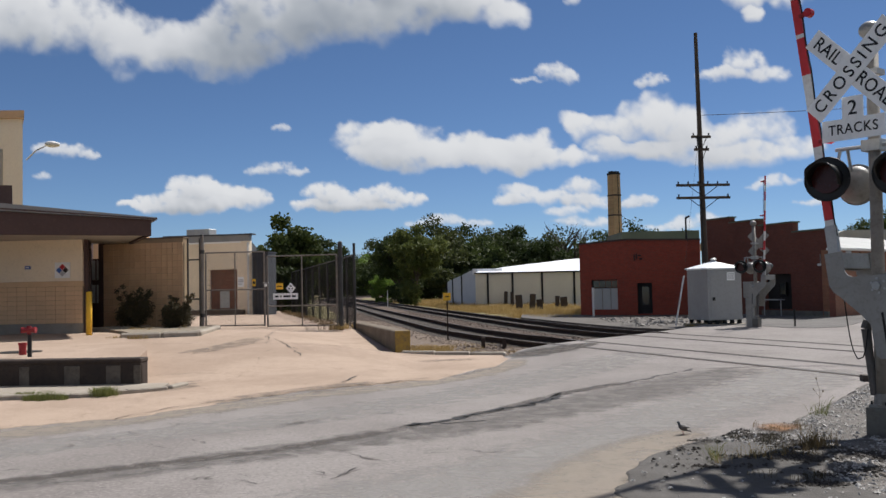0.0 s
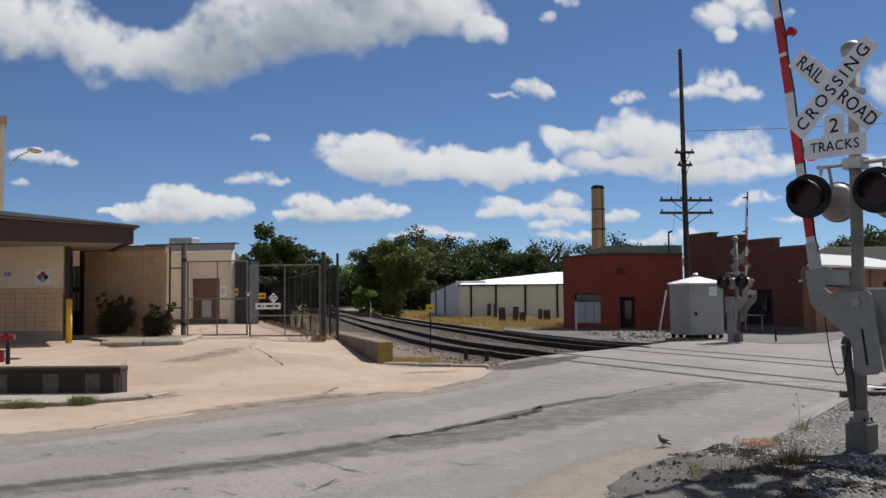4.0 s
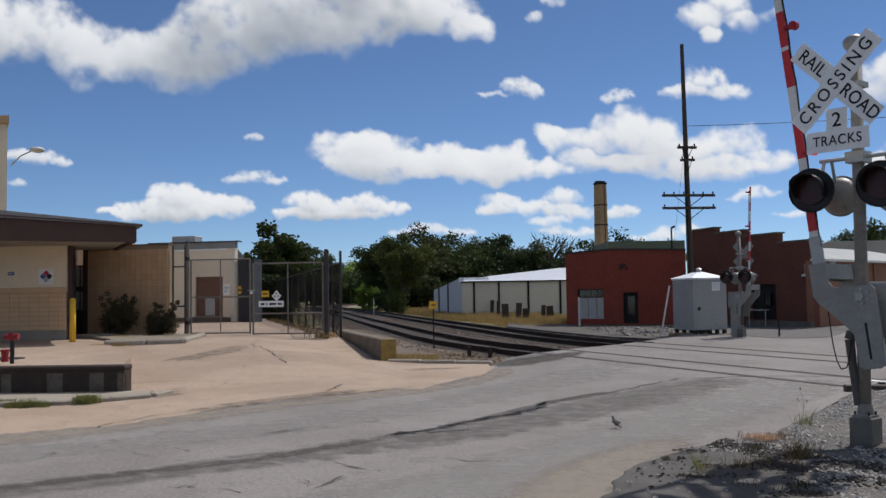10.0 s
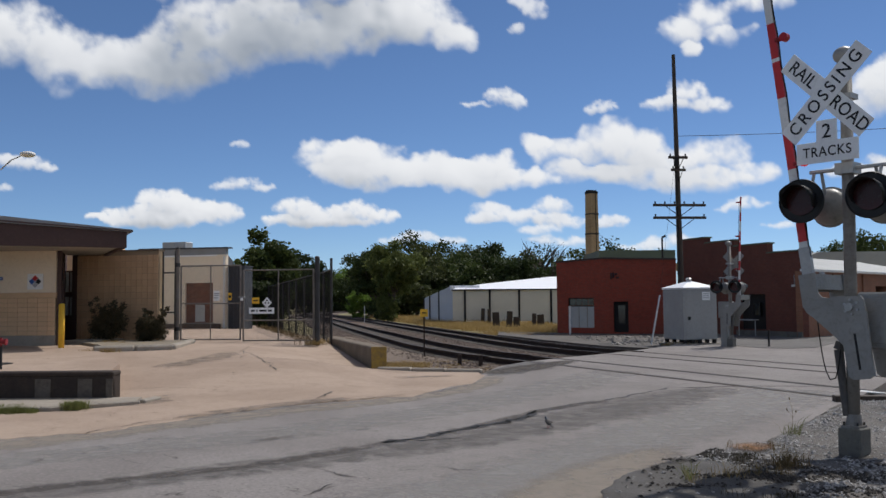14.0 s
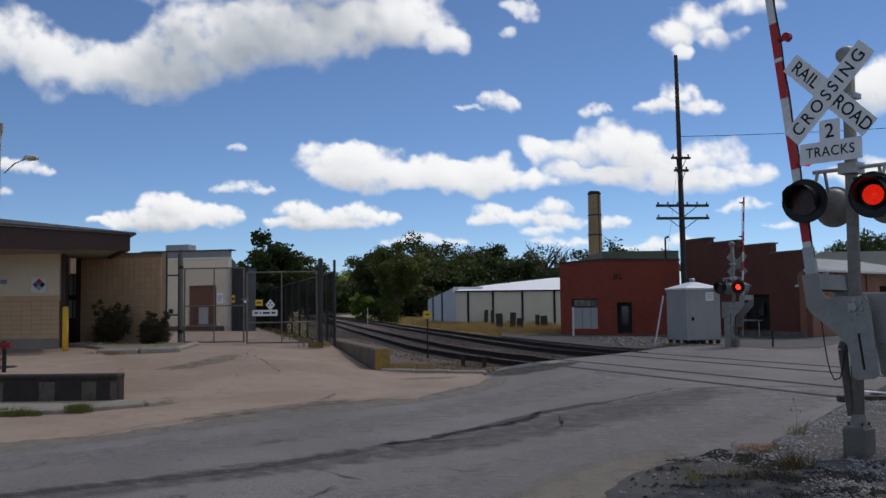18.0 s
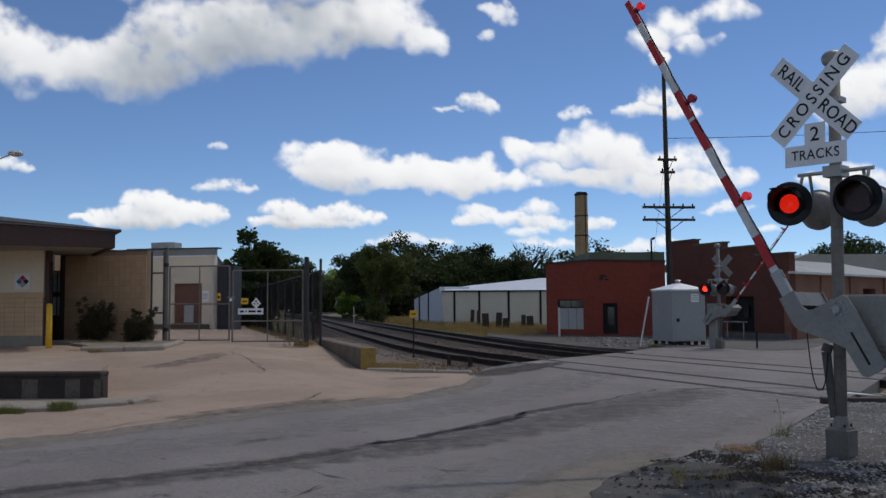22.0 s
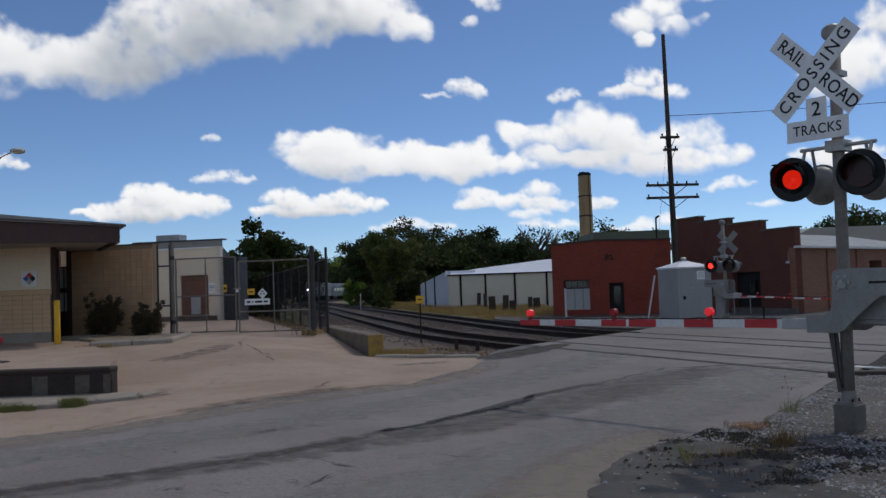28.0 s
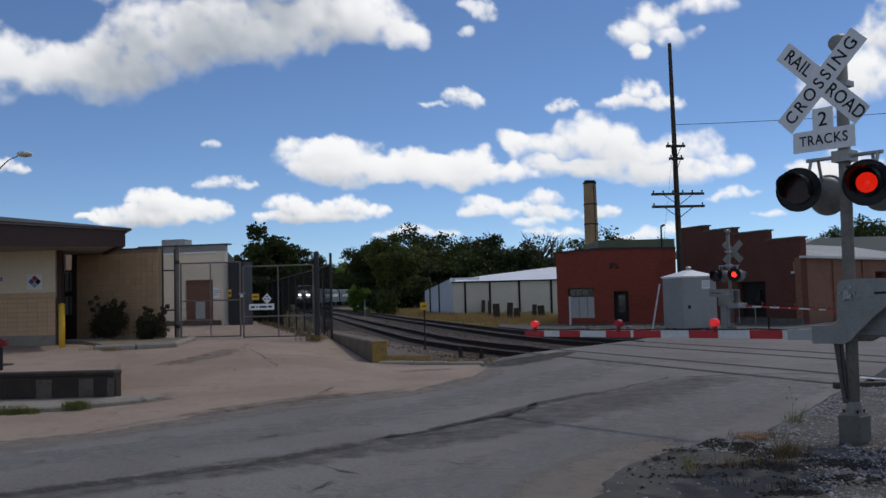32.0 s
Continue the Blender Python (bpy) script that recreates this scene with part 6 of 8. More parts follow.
# stripes from the tip: length, red or not; the boom is spliced in the middle
STRIPES = ((0.4, 1), (0.3, 0), (0.39, 1), (0.46, 0), (0.42, 1), (0.045, 0), (0.435, 1), (0.42, 0), (0.415, 1), (0.42, 0), (0.41, 1), (0.385, 0))


def signal(name, base, facing, arm_side, near, label, lean=0.0):
    """Mast with crossbuck, lamps, gate gear and arm. Local -y faces the traffic; the arm swings in the x-z plane."""
    root = thing(name, label, "crossing signal", "crossing signals", m=pose(*base) @ pose(0, 0, 0, 0, lean, 0) @ pose(0, 0, 0, 0, 0, facing))
    sx = arm_side
    # foundation and mast
    bm = BM()
    box(bm, -0.122, 0.122, -0.122, 0.122, -0.25, 0.3, None, 0.012)
    part("foundation", bm, "foundation", root, "grey concrete foundation block")
    bm = BM()
    box(bm, -0.095, 0.095, -0.095, 0.095, 0.3, 0.325)
    rod(bm, (0, 0, 0.32), (0, 0, 0.44), 0.09, 0.07, 14)
    base_ = part("mast_base", bm, "mast_paint", root, "bolted mast foot")
    for a, b in ((-1, -1), (1, -1), (1, 1), (-1, 1)):
        bm = BM()
        rod(bm, (a * 0.074, b * 0.074, 0.32), (a * 0.074, b * 0.074, 0.36), 0.011, n=6)
        part("bolt", bm, "dark", base_)
    bm = BM()
    rod(bm, (0, 0, 0.35), (0, 0, 4.25 if near else 3.75), 0.064, n=18)
    part("mast", bm, "mast_paint", root, smooth=True)
    # bell
    bm = BM()
    tz = 4.33 if near else 3.8
    dome(bm, (0, -0.02, tz), 0.12, 0.8)
    rod(bm, (0, 0, tz - 0.12), (0, 0, tz + 0.02), 0.05)
    part("bell", bm, "silver_paint", root, "silver crossing bell", smooth=True)
    # crossbuck
    cz, cy = (3.87, -0.3) if near else (3.06, 0.3)
    for ang, words, dy in ((45, "CROSSING", -0.012), (-45, None, 0.0)):
        m = pose(-0.075 if near else 0.0, cy + dy, cz, 0, 0, 0 if near else 180) @ pose(0, 0, 0, 0, -ang, 0)
        bm = BM()
        box(bm, *((-0.61, 0.61) if near else (-0.5, 0.5)), -0.003, 0.003, -0.115, 0.115, None)
        blade = part("blade", bm, "sign_white" if near else "silver_paint", root, "white crossbuck blade" if near else "bare metal back of a crossbuck blade", m=m)
        if words:
            lettering(words, 0.135, "ink", blade, pose(0, -0.006, 0), squeeze=0.92, space=1.35)
        else:
            lettering("RAIL", 0.135, "ink", blade, pose(-0.36, -0.006, 0), squeeze=0.9, space=1.05)
            lettering("ROAD", 0.135, "ink", blade, pose(0.36, -0.006, 0), squeeze=0.9, space=1.05)
    bm = BM()
    rod(bm, (-0.1 if near else 0.0, cy, cz), (0, 0, cz), 0.03)
    box(bm, -0.09, 0.09, -0.09, 0.09, cz - 0.03, cz + 0.03)
    part("bracket", bm, "galvanised", root)
    # number of tracks
    if near:
        m = pose(-0.08, cy + 0.01, 3.25)
        bm = BM()
        prism(bm, ((-0.345, -0.115), (0.345, -0.115), (0.345, 0.115), (0.115, 0.115), (0.115, 0.345), (-0.115, 0.345), (-0.115, 0.115), (-0.345, 0.115)), -0.003, 0.003)
        pl = part("tracks_plate", bm, "sign_white", root, "white plate giving two tracks", m=m)
        lettering("2", 0.15, "ink", pl, pose(0, -0.006, 0.215))
        lettering("TRACKS", 0.105, "ink", pl, pose(0, -0.006, 0), space=1.1, squeeze=0.9)
        bm = BM()
        rod(bm, (-0.08, cy + 0.01, 3.27), (0, 0, 3.27), 0.02)
        box(bm, -0.08, 0.08, -0.08, 0.08, 3.24, 3.3)
        part("bracket", bm, "galvanised", root)
    # lamp crossarm
    lz = 2.74 if near else 2.2
    bm = BM()
    rod(bm, (-0.42, -0.02, lz + 0.34), (0.42, -0.02, lz + 0.34), 0.022)
    box(bm, -0.1, 0.1, -0.1, 0.1, lz + 0.28, lz + 0.4)
    part("crossarm", bm, "galvanised", root, "thin steel lamp crossarm")
    lamps = {}
    for side, tag in ((-1, "L"), (1, "R")):
        for back in (False, True):
            # lamps to the traffic, and lamps facing the other way
            if back:
                lm = pose(side * 0.30, 0.2, lz - 0.04, 0, 0, 180)
            else:
                lm = pose(side * 0.375 - 0.02, -0.27, lz, 0, 0, 12)
            bm = BM()
            rod(bm, (0, 0.0, 0), (0, 0.012, 0), 0.24 if not back else 0.23, n=32)
            disc_m = lm @ pose(0, 0, 0)
            disc = part("background", bm, "black_paint" if not back else "silver_paint", root, "round black lamp background" if not back else "silver back of a lamp", m=disc_m)
            if not back:
                # raised rim
                bm = BM()
                for i in range(32):
                    a0, a1 = 2 * math.pi * i / 32, 2 * math.pi * (i + 1) / 32
                    rod(bm, (0.236 * math.cos(a0), -0.004, 0.236 * math.sin(a0)), (0.236 * math.cos(a1), -0.004, 0.236 * math.sin(a1)), 0.009, n=5)
                part("rim", bm, "black_paint", disc)
            # housing
            bm = BM()
            if back:
                rod(bm, (0, 0.0, 0), (0, 0.03, 0), 0.225, 0.205, 28)
                dome(bm, (0, 0, 0), 0.205, 1.0, m=pose(0, 0.03, 0) @ Matrix.Diagonal((1, 0.7, 1, 1)), u=28, v=16)
            else:
                rod(bm, (0, 0.0, 0), (0, 0.13, 0), 0.16, 0.12, 24)
                dome(bm, (0, 0.12, 0), 0.125, 1.0)
            part("housing", bm, "silver_paint" if back else "black_paint", disc, smooth=True)
            # long hood, open below
            bm = BM()
            n = 20
            ring = []
            for i in range(n + 1):
                a = radians(-28 + (180 + 56) * i / n)
                ln = 0.3 if 30 < math.degrees(a) < 150 else 0.3 - 0.16 * (abs(math.degrees(a) - 90) - 60) / 58
                ca, sa = math.cos(a), math.sin(a)
                ring.append([bm.verts.new(v) for v in ((0.165 * ca, -0.004, 0.165 * sa), (0.165 * ca, -ln, 0.165 * sa), (0.158 * ca, -ln, 0.158 * sa), (0.158 * ca, -0.004, 0.158 * sa))])
            for a, b in zip(ring, ring[1:]):
                for j in range(4):
                    bm.faces.new((a[j], a[(j + 1) % 4], b[(j + 1) % 4], b[j]))
            bmesh.ops.recalc_face_normals(bm, faces=bm.faces)
            part("hood", bm, "black_paint", disc, "black lamp hood", smooth=True)
            bm = BM()
            rod(bm, (0, -0.008, 0), (0, -0.002, 0), 0.106, n=28)
            dome(bm, (0, -0.008, 0), 0.104, 1.0, m=Matrix.Diagonal((1, 0.06, 1, 1)), u=24, v=12)
            lens = part("lens", bm, ("lens_lit" if near else "lens_far") if not back else "lens_dark", disc, "red signal lens", smooth=True)
            if not back:
                # added vane, hinged under the hood's roof, that covers the glowing lens
                bm = BM()
                rod(bm, (0, -0.005, -0.156), (0, 0.0, -0.156), 0.1575, n=28)
                v = part("shutter", bm, "lens_dark", disc, "added dark red vane that covers the glowing lens between flashes", m=pose(0, -0.024, 0.156))
                lamps[tag] = v
    # stay from crossarm to lamps
    for side in (-1, 1):
        bm = BM()
        rod(bm, (side * 0.37, -0.02, lz + 0.34), (side * 0.37, -0.1, lz + 0.14), 0.018)
        rod(bm, (side * 0.37, -0.1, lz + 0.14), (side * 0.37, -0.16, lz), 0.02)
        part("lamp_stay", bm, "galvanised", root)
        bm = BM()
        rod(bm, (side * 0.3, 0.0, lz + 0.34), (side * 0.3, 0.1, lz), 0.018)
        part("lamp_stay", bm, "galvanised", root)
    # gate mechanism box beside the mast, far side from the arm
    pz = 1.58 if near else 1.5
    bm = BM()
    gx0, gx1 = (0.08, 0.7) if sx < 0 else (-0.5, -0.08)
    box(bm, gx0, gx1, -0.04, 0.4, pz - 0.44, pz + 0.16, None, 0.02)
    g = part("mechanism_box", bm, "silver_paint", root, "silver gate mechanism case")
    bm = BM()
    x0, x1 = (0.12, 0.62) if sx < 0 else (-0.46, -0.12)
    box(bm, x0, x1, -0.055, -0.04, pz - 0.38, pz + 0.1, None, 0.006)
    part("cover", bm, "silver_paint", g)
    if not near:
        bm = BM()
        px = 0.42 if sx < 0 else -0.3
        box(bm, px - 0.13, px + 0.13, -0.02, 0.24, -0.1, pz - 0.44, None, 0.01)
        part("pedestal", bm, "silver_paint", root, "square pedestal under the gate case")
    else:
        bm = BM()
        for z in (pz - 0.3, pz + 0.05):
            rod(bm, (0, 0.0, z), (0, 0.0, z + 0.06), 0.085, n=16)
            box(bm, 0.04, 0.12, -0.04, 0.06, z, z + 0.06)
        part("clamp", bm, "galvanised", root, "steel clamps holding the gate case to the mast")
    bm = BM()
    rod(bm, (0.075 if near else 0.0, -0.22, pz), (0.075 if near else 0.0, 0.1, pz), 0.045, n=12)
    part("shaft", bm, "galvanised", root, "gate shaft")
    bm = BM()
    rod(bm, (sx * 0.06, -0.04, 0.42), (sx * 0.12, -0.06, 1.12), 0.036, 0.05)
    rod(bm, (sx * 0.12, -0.06, 1.12), (sx * 0.1, -0.04, 1.2), 0.058)
    part("conduit", bm, "tar", root, "dark flared cable conduit")
    # moving arm: +x along the arm when level
    arm = new("gate_arm")
    arm.parent = root
    arm.matrix_basis = pose(0.075 if near else 0.0, -0.15, pz)
    tagged(arm, "red and white striped gate arm with counterweight plates")
    s = Matrix.Diagonal((sx, 1, 1, 1))
    bracket = ((0.107, 0.13), (0.13, -0.24), (0.15, -0.29), (0.2, -0.32), (0.42, -0.32), (0.42, -0.515), (0.075, -0.515), (0.0, -0.48), (-0.065, -0.41), (-0.28, -0.215), (-0.39, -0.13), (-0.72, -0.12), (-0.76, -0.07), (-0.76, 0.1), (-0.72, 0.15), (-0.1, 0.17), (0.06, 0.16))
    for dy in (-0.035, 0.6):
        bm = BM()
        prism(bm, [(x * sx, z) for x, z in bracket], dy - 0.012, dy + 0.012)
        pl = part("arm_bracket", bm, "silver_paint", arm, "cast silver arm bracket")
        if dy < 0:
            for k in range(6):
                a = k * math.pi / 3
                bm = BM()
                rod(bm, (0.075 * math.cos(a) * sx, dy - 0.03, 0.02 + 0.075 * math.sin(a)), (0.075 * math.cos(a) * sx, dy - 0.01, 0.02 + 0.075 * math.sin(a)), 0.014, n=6)
                part("bolt", bm, "galvanised", pl)
            bm = BM()
            rod(bm, (0, dy - 0.05, 0.02), (0, dy - 0.01, 0.02), 0.03, n=8)
            part("hub", bm, "galvanised", pl)
    # open channel that ties the two cheeks of the fork together behind the boom
    for za, zb, xa, xb in ((-0.5, -0.34, 0.395, 0.41), (-0.355, -0.34, 0.24, 0.395), (-0.5, -0.485, 0.24, 0.395)):
        bm = BM()
        box(bm, *sorted((xa * sx, xb * sx)), -0.02, 0.585, za, zb)
        part("fork_channel", bm, "silver_paint", arm, "flat steel channel across the fork")
    bm = BM()
    rod(bm, (0.41 * sx, 0.3, -0.42), (0.45 * sx, 0.3, -0.42), 0.03, n=8)
    part("bolt", bm, "galvanised", arm)
    bm = BM()
    box(bm, *sorted((-0.74 * sx, -0.42 * sx)), -0.02, 0.036, -0.1, 0.13)
    part("counterweight", bm, "silver_paint", arm)
    # no hole is cut: a thin dark strip paints the slot's shade
    bm = BM()
    box(bm, *sorted((-0.66 * sx, -0.28 * sx)), -0.05, -0.046, 0.0, 0.025)
    part("slot", bm, "dark", arm, "dark strip painting the slot's shade on the bracket")
    # striped boom
    z0 = -0.42
    h0, h1 = (0.052, 0.04) if near else (0.03, 0.022)
    bm = BM()
    box(bm, *sorted((0.36 * sx, 0.72 * sx)), -0.03, 0.04, z0 - 0.06, z0 + 0.06, None, 0.006)
    part("arm_sleeve", bm, "galvanised", arm)
    length = ARM_LEN if near else 4.0
    xb, k = length, length / ARM_LEN
    for size, red in STRIPES:
        xa = xb - size * k
        ha, hb = h0 + (h1 - h0) * xa / length, h0 + (h1 - h0) * xb / length
        bm = BM()
        prism(bm, [(q * sx, w) for q, w in ((xa, z0 - ha), (xb, z0 - hb), (xb, z0 + hb), (xa, z0 + ha))], -0.015, 0.025)
        part("stripe", bm, "sign_red" if red else "white_paint", arm, "red stripe" if red else "white stripe")
        xb = xa
    # cable and three lamps along the boom
    bm = BM()
    rings = []
    for i in range(25):
        q = 0.6 + (length - 0.75) * i / 24
        c = z0 + 0.058 - 0.006 * math.sin(i * 1.6)
        rings.append([bm.verts.new((q * sx, 0.009 * math.cos(w), c + 0.009 * math.sin(w))) for w in (0.0, 1.257, 2.513, 3.77, 5.027)])
    for r0, r1 in zip(rings, rings[1:]):
        for j in range(5):
            bm.faces.new((r0[j], r0[(j + 1) % 5], r1[(j + 1) % 5], r1[j]))
    part("cable", bm, "rubber", arm, "black lamp cable")
    lens_r = 0.05 if near else 0.028
    for q, mat_ in ((length - 0.2, "arm_lens" if near else "arm_lens_off"), (length * 0.64, "arm_lens_off"), (length * 0.34, "arm_lens" if near else "arm_lens_off")):
        bm = BM()
        rod(bm, (q * sx, 0, z0 + 0.03), (q * sx, 0, z0 + 0.1), 0.03, n=8)
        al = part("arm_lamp", bm, "red_paint", arm, "small red arm lamp")
        bm = BM()
        rod(bm, (q * sx, -0.035, z0 + 0.14), (q * sx, 0.035, z0 + 0.14), lens_r, n=16)
        part("lens", bm, mat_, al)
    return root, arm, lamps


NEAR = signal("crossing_signal", (4.595, 9.5, 0.0), NEAR_TURN, -1, True, "silver crossing signal with crossbuck, red lamps and gate arm", lean=0.75)
FAR = signal("crossing_signal", (11.38, 32.7, 0.0), FAR_TURN, 1, False, "silver crossing signal beyond the tracks with its gate arm")


NEAR_UP = ((0.0, 82.3), (18.9, 82.3), (19.5, 81.0), (20.0, 78.0), (20.5, 74.0), (21.0, 69.5), (21.5, 65.3), (22.0, 60.5), (22.5, 56.0), (23.0, 51.25), (23.5, 44.7), (24.0, 38.25), (24.5, 31.6), (25.0, 25.0), (25.5, 18.75), (26.2, 9.0), (26.9, 1.3), (27.4, -0.4), (28.0, -0.6), (32.0, -1.2))
LINKS, LINK_LEN = 12, 0.108


def build_drop_cable():
    """Black cable that hangs from the gate arm to the mast: short stiff links, moved with the arm."""
    w = thing("drop_cable", "black cable loop hanging from the gate gear", "cable")
    out = []
    for _ in range(LINKS):
        bm = BM()
        rod(bm, (0, 0, -LINK_LEN * 0.53), (0, 0, LINK_LEN * 0.53), 0.0065, n=6)
        out.append(part("link", bm, "rubber", w))
    return out


def hang(a, b):
    """Middle and direction of each link of a slack chain from a to b."""
    pts = [a.lerp(b, k / LINKS) - Vector((0, 0, 0.9 * math.sin(math.pi * k / LINKS))) for k in range(LINKS + 1)]
    for _ in range(500):
        for k in range(1, LINKS):
            pts[k].z -= 0.0008
        for _ in range(8):
            pts[0], pts[-1] = a.copy(), b.copy()
            for k in range(LINKS):
                d = pts[k + 1] - pts[k]
                e = d * (0.5 * (d.length - LINK_LEN) / max(d.length, 1e-6))
                pts[k] += e
                pts[k + 1] -= e
        pts[0], pts[-1] = a.copy(), b.copy()
    return [((p + q) / 2, q - p) for p, q in zip(pts, pts[1:])]


# ---------------------------------------------------------------- trees and plants
def tree(x, y, hgt, width, seed, material, leaves=7000, size=0.42, label="leafy green deciduous tree", low=0.22, bare=0):
    rnd = random.Random(seed)
    t = thing("tree", label, "tree", "trees along the line", m=pose(x, y, -0.3, 0, 0, rnd.uniform(0, 360)))
    bm = BM()
    r0 = 0.022 * hgt + 0.05
    rod(bm, (0, 0, 0), (0.02 * hgt, 0, hgt * 0.35), r0, r0 * 0.7, 9)
    tips = []
    for i in range(7):
        a = 6.28 * i / 7 + rnd.uniform(-0.4, 0.4)
        p0 = Vector((0.02 * hgt, 0, hgt * rnd.uniform(0.2, 0.36)))
        reach = width * rnd.uniform(0.2, 0.38)
        p1 = p0 + Vector((math.cos(a) * reach * 0.6, math.sin(a) * reach * 0.6, hgt * rnd.uniform(0.15, 0.25)))
        p2 = p1 + Vector((math.cos(a) * reach * 0.5, math.sin(a) * reach * 0.5, hgt * rnd.uniform(0.12, 0.28)))
        rod(bm, p0, p1, r0 * 0.5, r0 * 0.3, 6)
        rod(bm, p1, p2, r0 * 0.3, r0 * 0.08, 6)
        tips += [p1, p2]
    for i in range(bare):
        a = rnd.uniform(0, 6.28)
        b0 = Vector((0, 0, hgt * rnd.uniform(0.45, 0.7)))
        b1 = b0 + Vector((math.cos(a) * width * 0.3, math.sin(a) * width * 0.3, hgt * rnd.uniform(0.2, 0.36)))
        rod(bm, b0, b1, r0 * 0.45, r0 * 0.2, 6)
        for _ in range(3):
            c = b1 + Vector((rnd.uniform(-1, 1), rnd.uniform(-1, 1), rnd.uniform(0.2, 1))) * hgt * 0.09
            rod(bm, b0.lerp(b1, rnd.uniform(0.5, 1)), c, r0 * 0.12, r0 * 0.05, 5)
    part("trunk", bm, "bark", t)
    blobs = [((p.x, p.y, p.z), (width * rnd.uniform(0.12, 0.2), width * rnd.uniform(0.12, 0.2), hgt * rnd.uniform(0.07, 0.12))) for p in tips]
    for _ in range(20):
        a, q = rnd.uniform(0, 6.28), rnd.random()
        zz = hgt * (low + (0.95 - low) * q)
        prof = math.sin(math.pi * (0.12 + 0.8 * q)) ** 0.7
        rr = width * 0.38 * prof * math.sqrt(rnd.random())
        k = rnd.uniform(0.7, 1.25)
        blobs.append(((math.cos(a) * rr, math.sin(a) * rr, zz), (width * 0.15 * k, width * 0.15 * k, hgt * 0.085 * k)))
    ob = new("crown", leaf_mesh("crown", blobs, leaves, size, seed, material))
    ob.parent = t
    return t


def px_place(px, y):
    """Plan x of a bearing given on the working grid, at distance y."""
    return (px - 784) / 1576 * y + 0.0209 * y


def build_trees():
    # beside the sheds, behind the gate
    tree(px_place(476, 62), 62, 7.2, 5.0, 1, "leaf", 15000, 0.28, "full green tree behind the gate")
    tree(px_place(500, 70), 70, 6.8, 3.6, 2, "leaf", 13000, 0.28, "dark green tree behind the fence", low=0.46)
    tree(px_place(540, 300), 300, 21, 17, 42, "leaf_dark", 7000, 0.8, "tall dark green tree beyond the curve", low=0.05)
    tree(px_place(566, 310), 310, 17, 14, 43, "leaf", 6000, 0.8, "tall dark green tree beyond the curve", low=0.05)
    tree(px_place(455, 70), 70, 5.2, 4.5, 3, "leaf_dark", 6000, 0.28, "dark green tree behind the fence", low=0.05)
    tree(px_place(462, 58), 58, 3.6, 3.4, 41, "leaf_dark", 7000, 0.22, "low dark scrub tree by the fence", low=0.05)
    # big bush by the line and growth round it
    tree(px_place(700, 104), 104, 9.7, 6.9, 4, "leaf_willow", 24000, 0.27, "tall rounded olive-green tree beside the line", low=0.05)
    tree(px_place(672, 116), 116, 9.0, 7.0, 5, "leaf_dark", 9000, 0.4, low=0.06)
    tree(px_place(640, 126), 126, 4.0, 4.4, 6, "leaf_sunlit", 9000, 0.24, "bright green bush beside the curve", low=0.04)
    tree(px_place(612, 330), 330, 15, 16, 7, "leaf_sunlit", 5000, 1.0, "green tree beyond the curve, sunlight put into its leaf colour", low=0.05)
    # scrub left of the line and beyond the curve
    for i, (px, y, hgt, w) in enumerate(((492, 110, 5.5, 4.5), (515, 250, 10.0, 13.0), (532, 246, 9.0, 12.0), (550, 250, 9.6, 12.0), (568, 252, 8.6, 11.0),
                                         (588, 300, 10.5, 13.0), (606, 305, 11.5, 14.0), (624, 296, 10.5, 13.0), (644, 290, 11.5, 13.0), (662, 282, 11.0, 13.0))):
        tree(px_place(px, y), y, hgt, w, 300 + i, "leaf_dark" if i % 3 else "leaf", 4500, 0.3 if y < 150 else 0.6, "dark scrubby tree beyond the fence and the curve", low=0.02)
    # wood behind, from the curve to the chimney
    rows = ((590, 360, 17, 17), (612, 400, 19, 20), (657, 175, 12.6, 11), (668, 165, 13.2, 12), (700, 180, 14, 13), (742, 160, 14.8, 12), (775, 172, 14.2, 13), (806, 160, 12.6, 12), (838, 165, 13.2, 12),
            (866, 158, 13.4, 12), (895, 168, 13, 13), (925, 162, 12, 11), (880, 140, 9.5, 10), (820, 138, 9, 10), (760, 136, 9.5, 10), (930, 135, 9, 10), (985, 150, 9.0, 10),
            (560, 330, 14, 18), (530, 320, 13, 17), (585, 300, 12, 13))
    for i in range(1, 16):
        px, y = 640 + i * 22, 128 + 14 * ((i * 7) % 5) / 4
        tree(px_place(px, y), y, 4.5 + (i * 5 % 4) * 0.5, 7.5, 200 + i, ("leaf_dark", "leaf", "leaf_olive_green")[i % 3], 4200, 0.42, "scrubby green undergrowth at the wood edge", low=0.02)
    for i, (px, y, hgt, w) in enumerate(rows):
        tree(px_place(px, y), y + 2 * math.sin(i), hgt, w, 50 + i, ("leaf_dark", "leaf", "leaf_olive_green")[i % 3], 6500, 0.5, "tall green tree in the wood behind the tracks", low=0.05)
    tree(px_place(962, 140), 140, 11.8, 9, 30, "leaf_dark", 1100, 0.36, "half-bare tree with dead branches", bare=9)
    tree(px_place(982, 138), 138, 10.2, 7, 31, "leaf_dark", 380, 0.36, "half-bare tree with dead branches", bare=10)
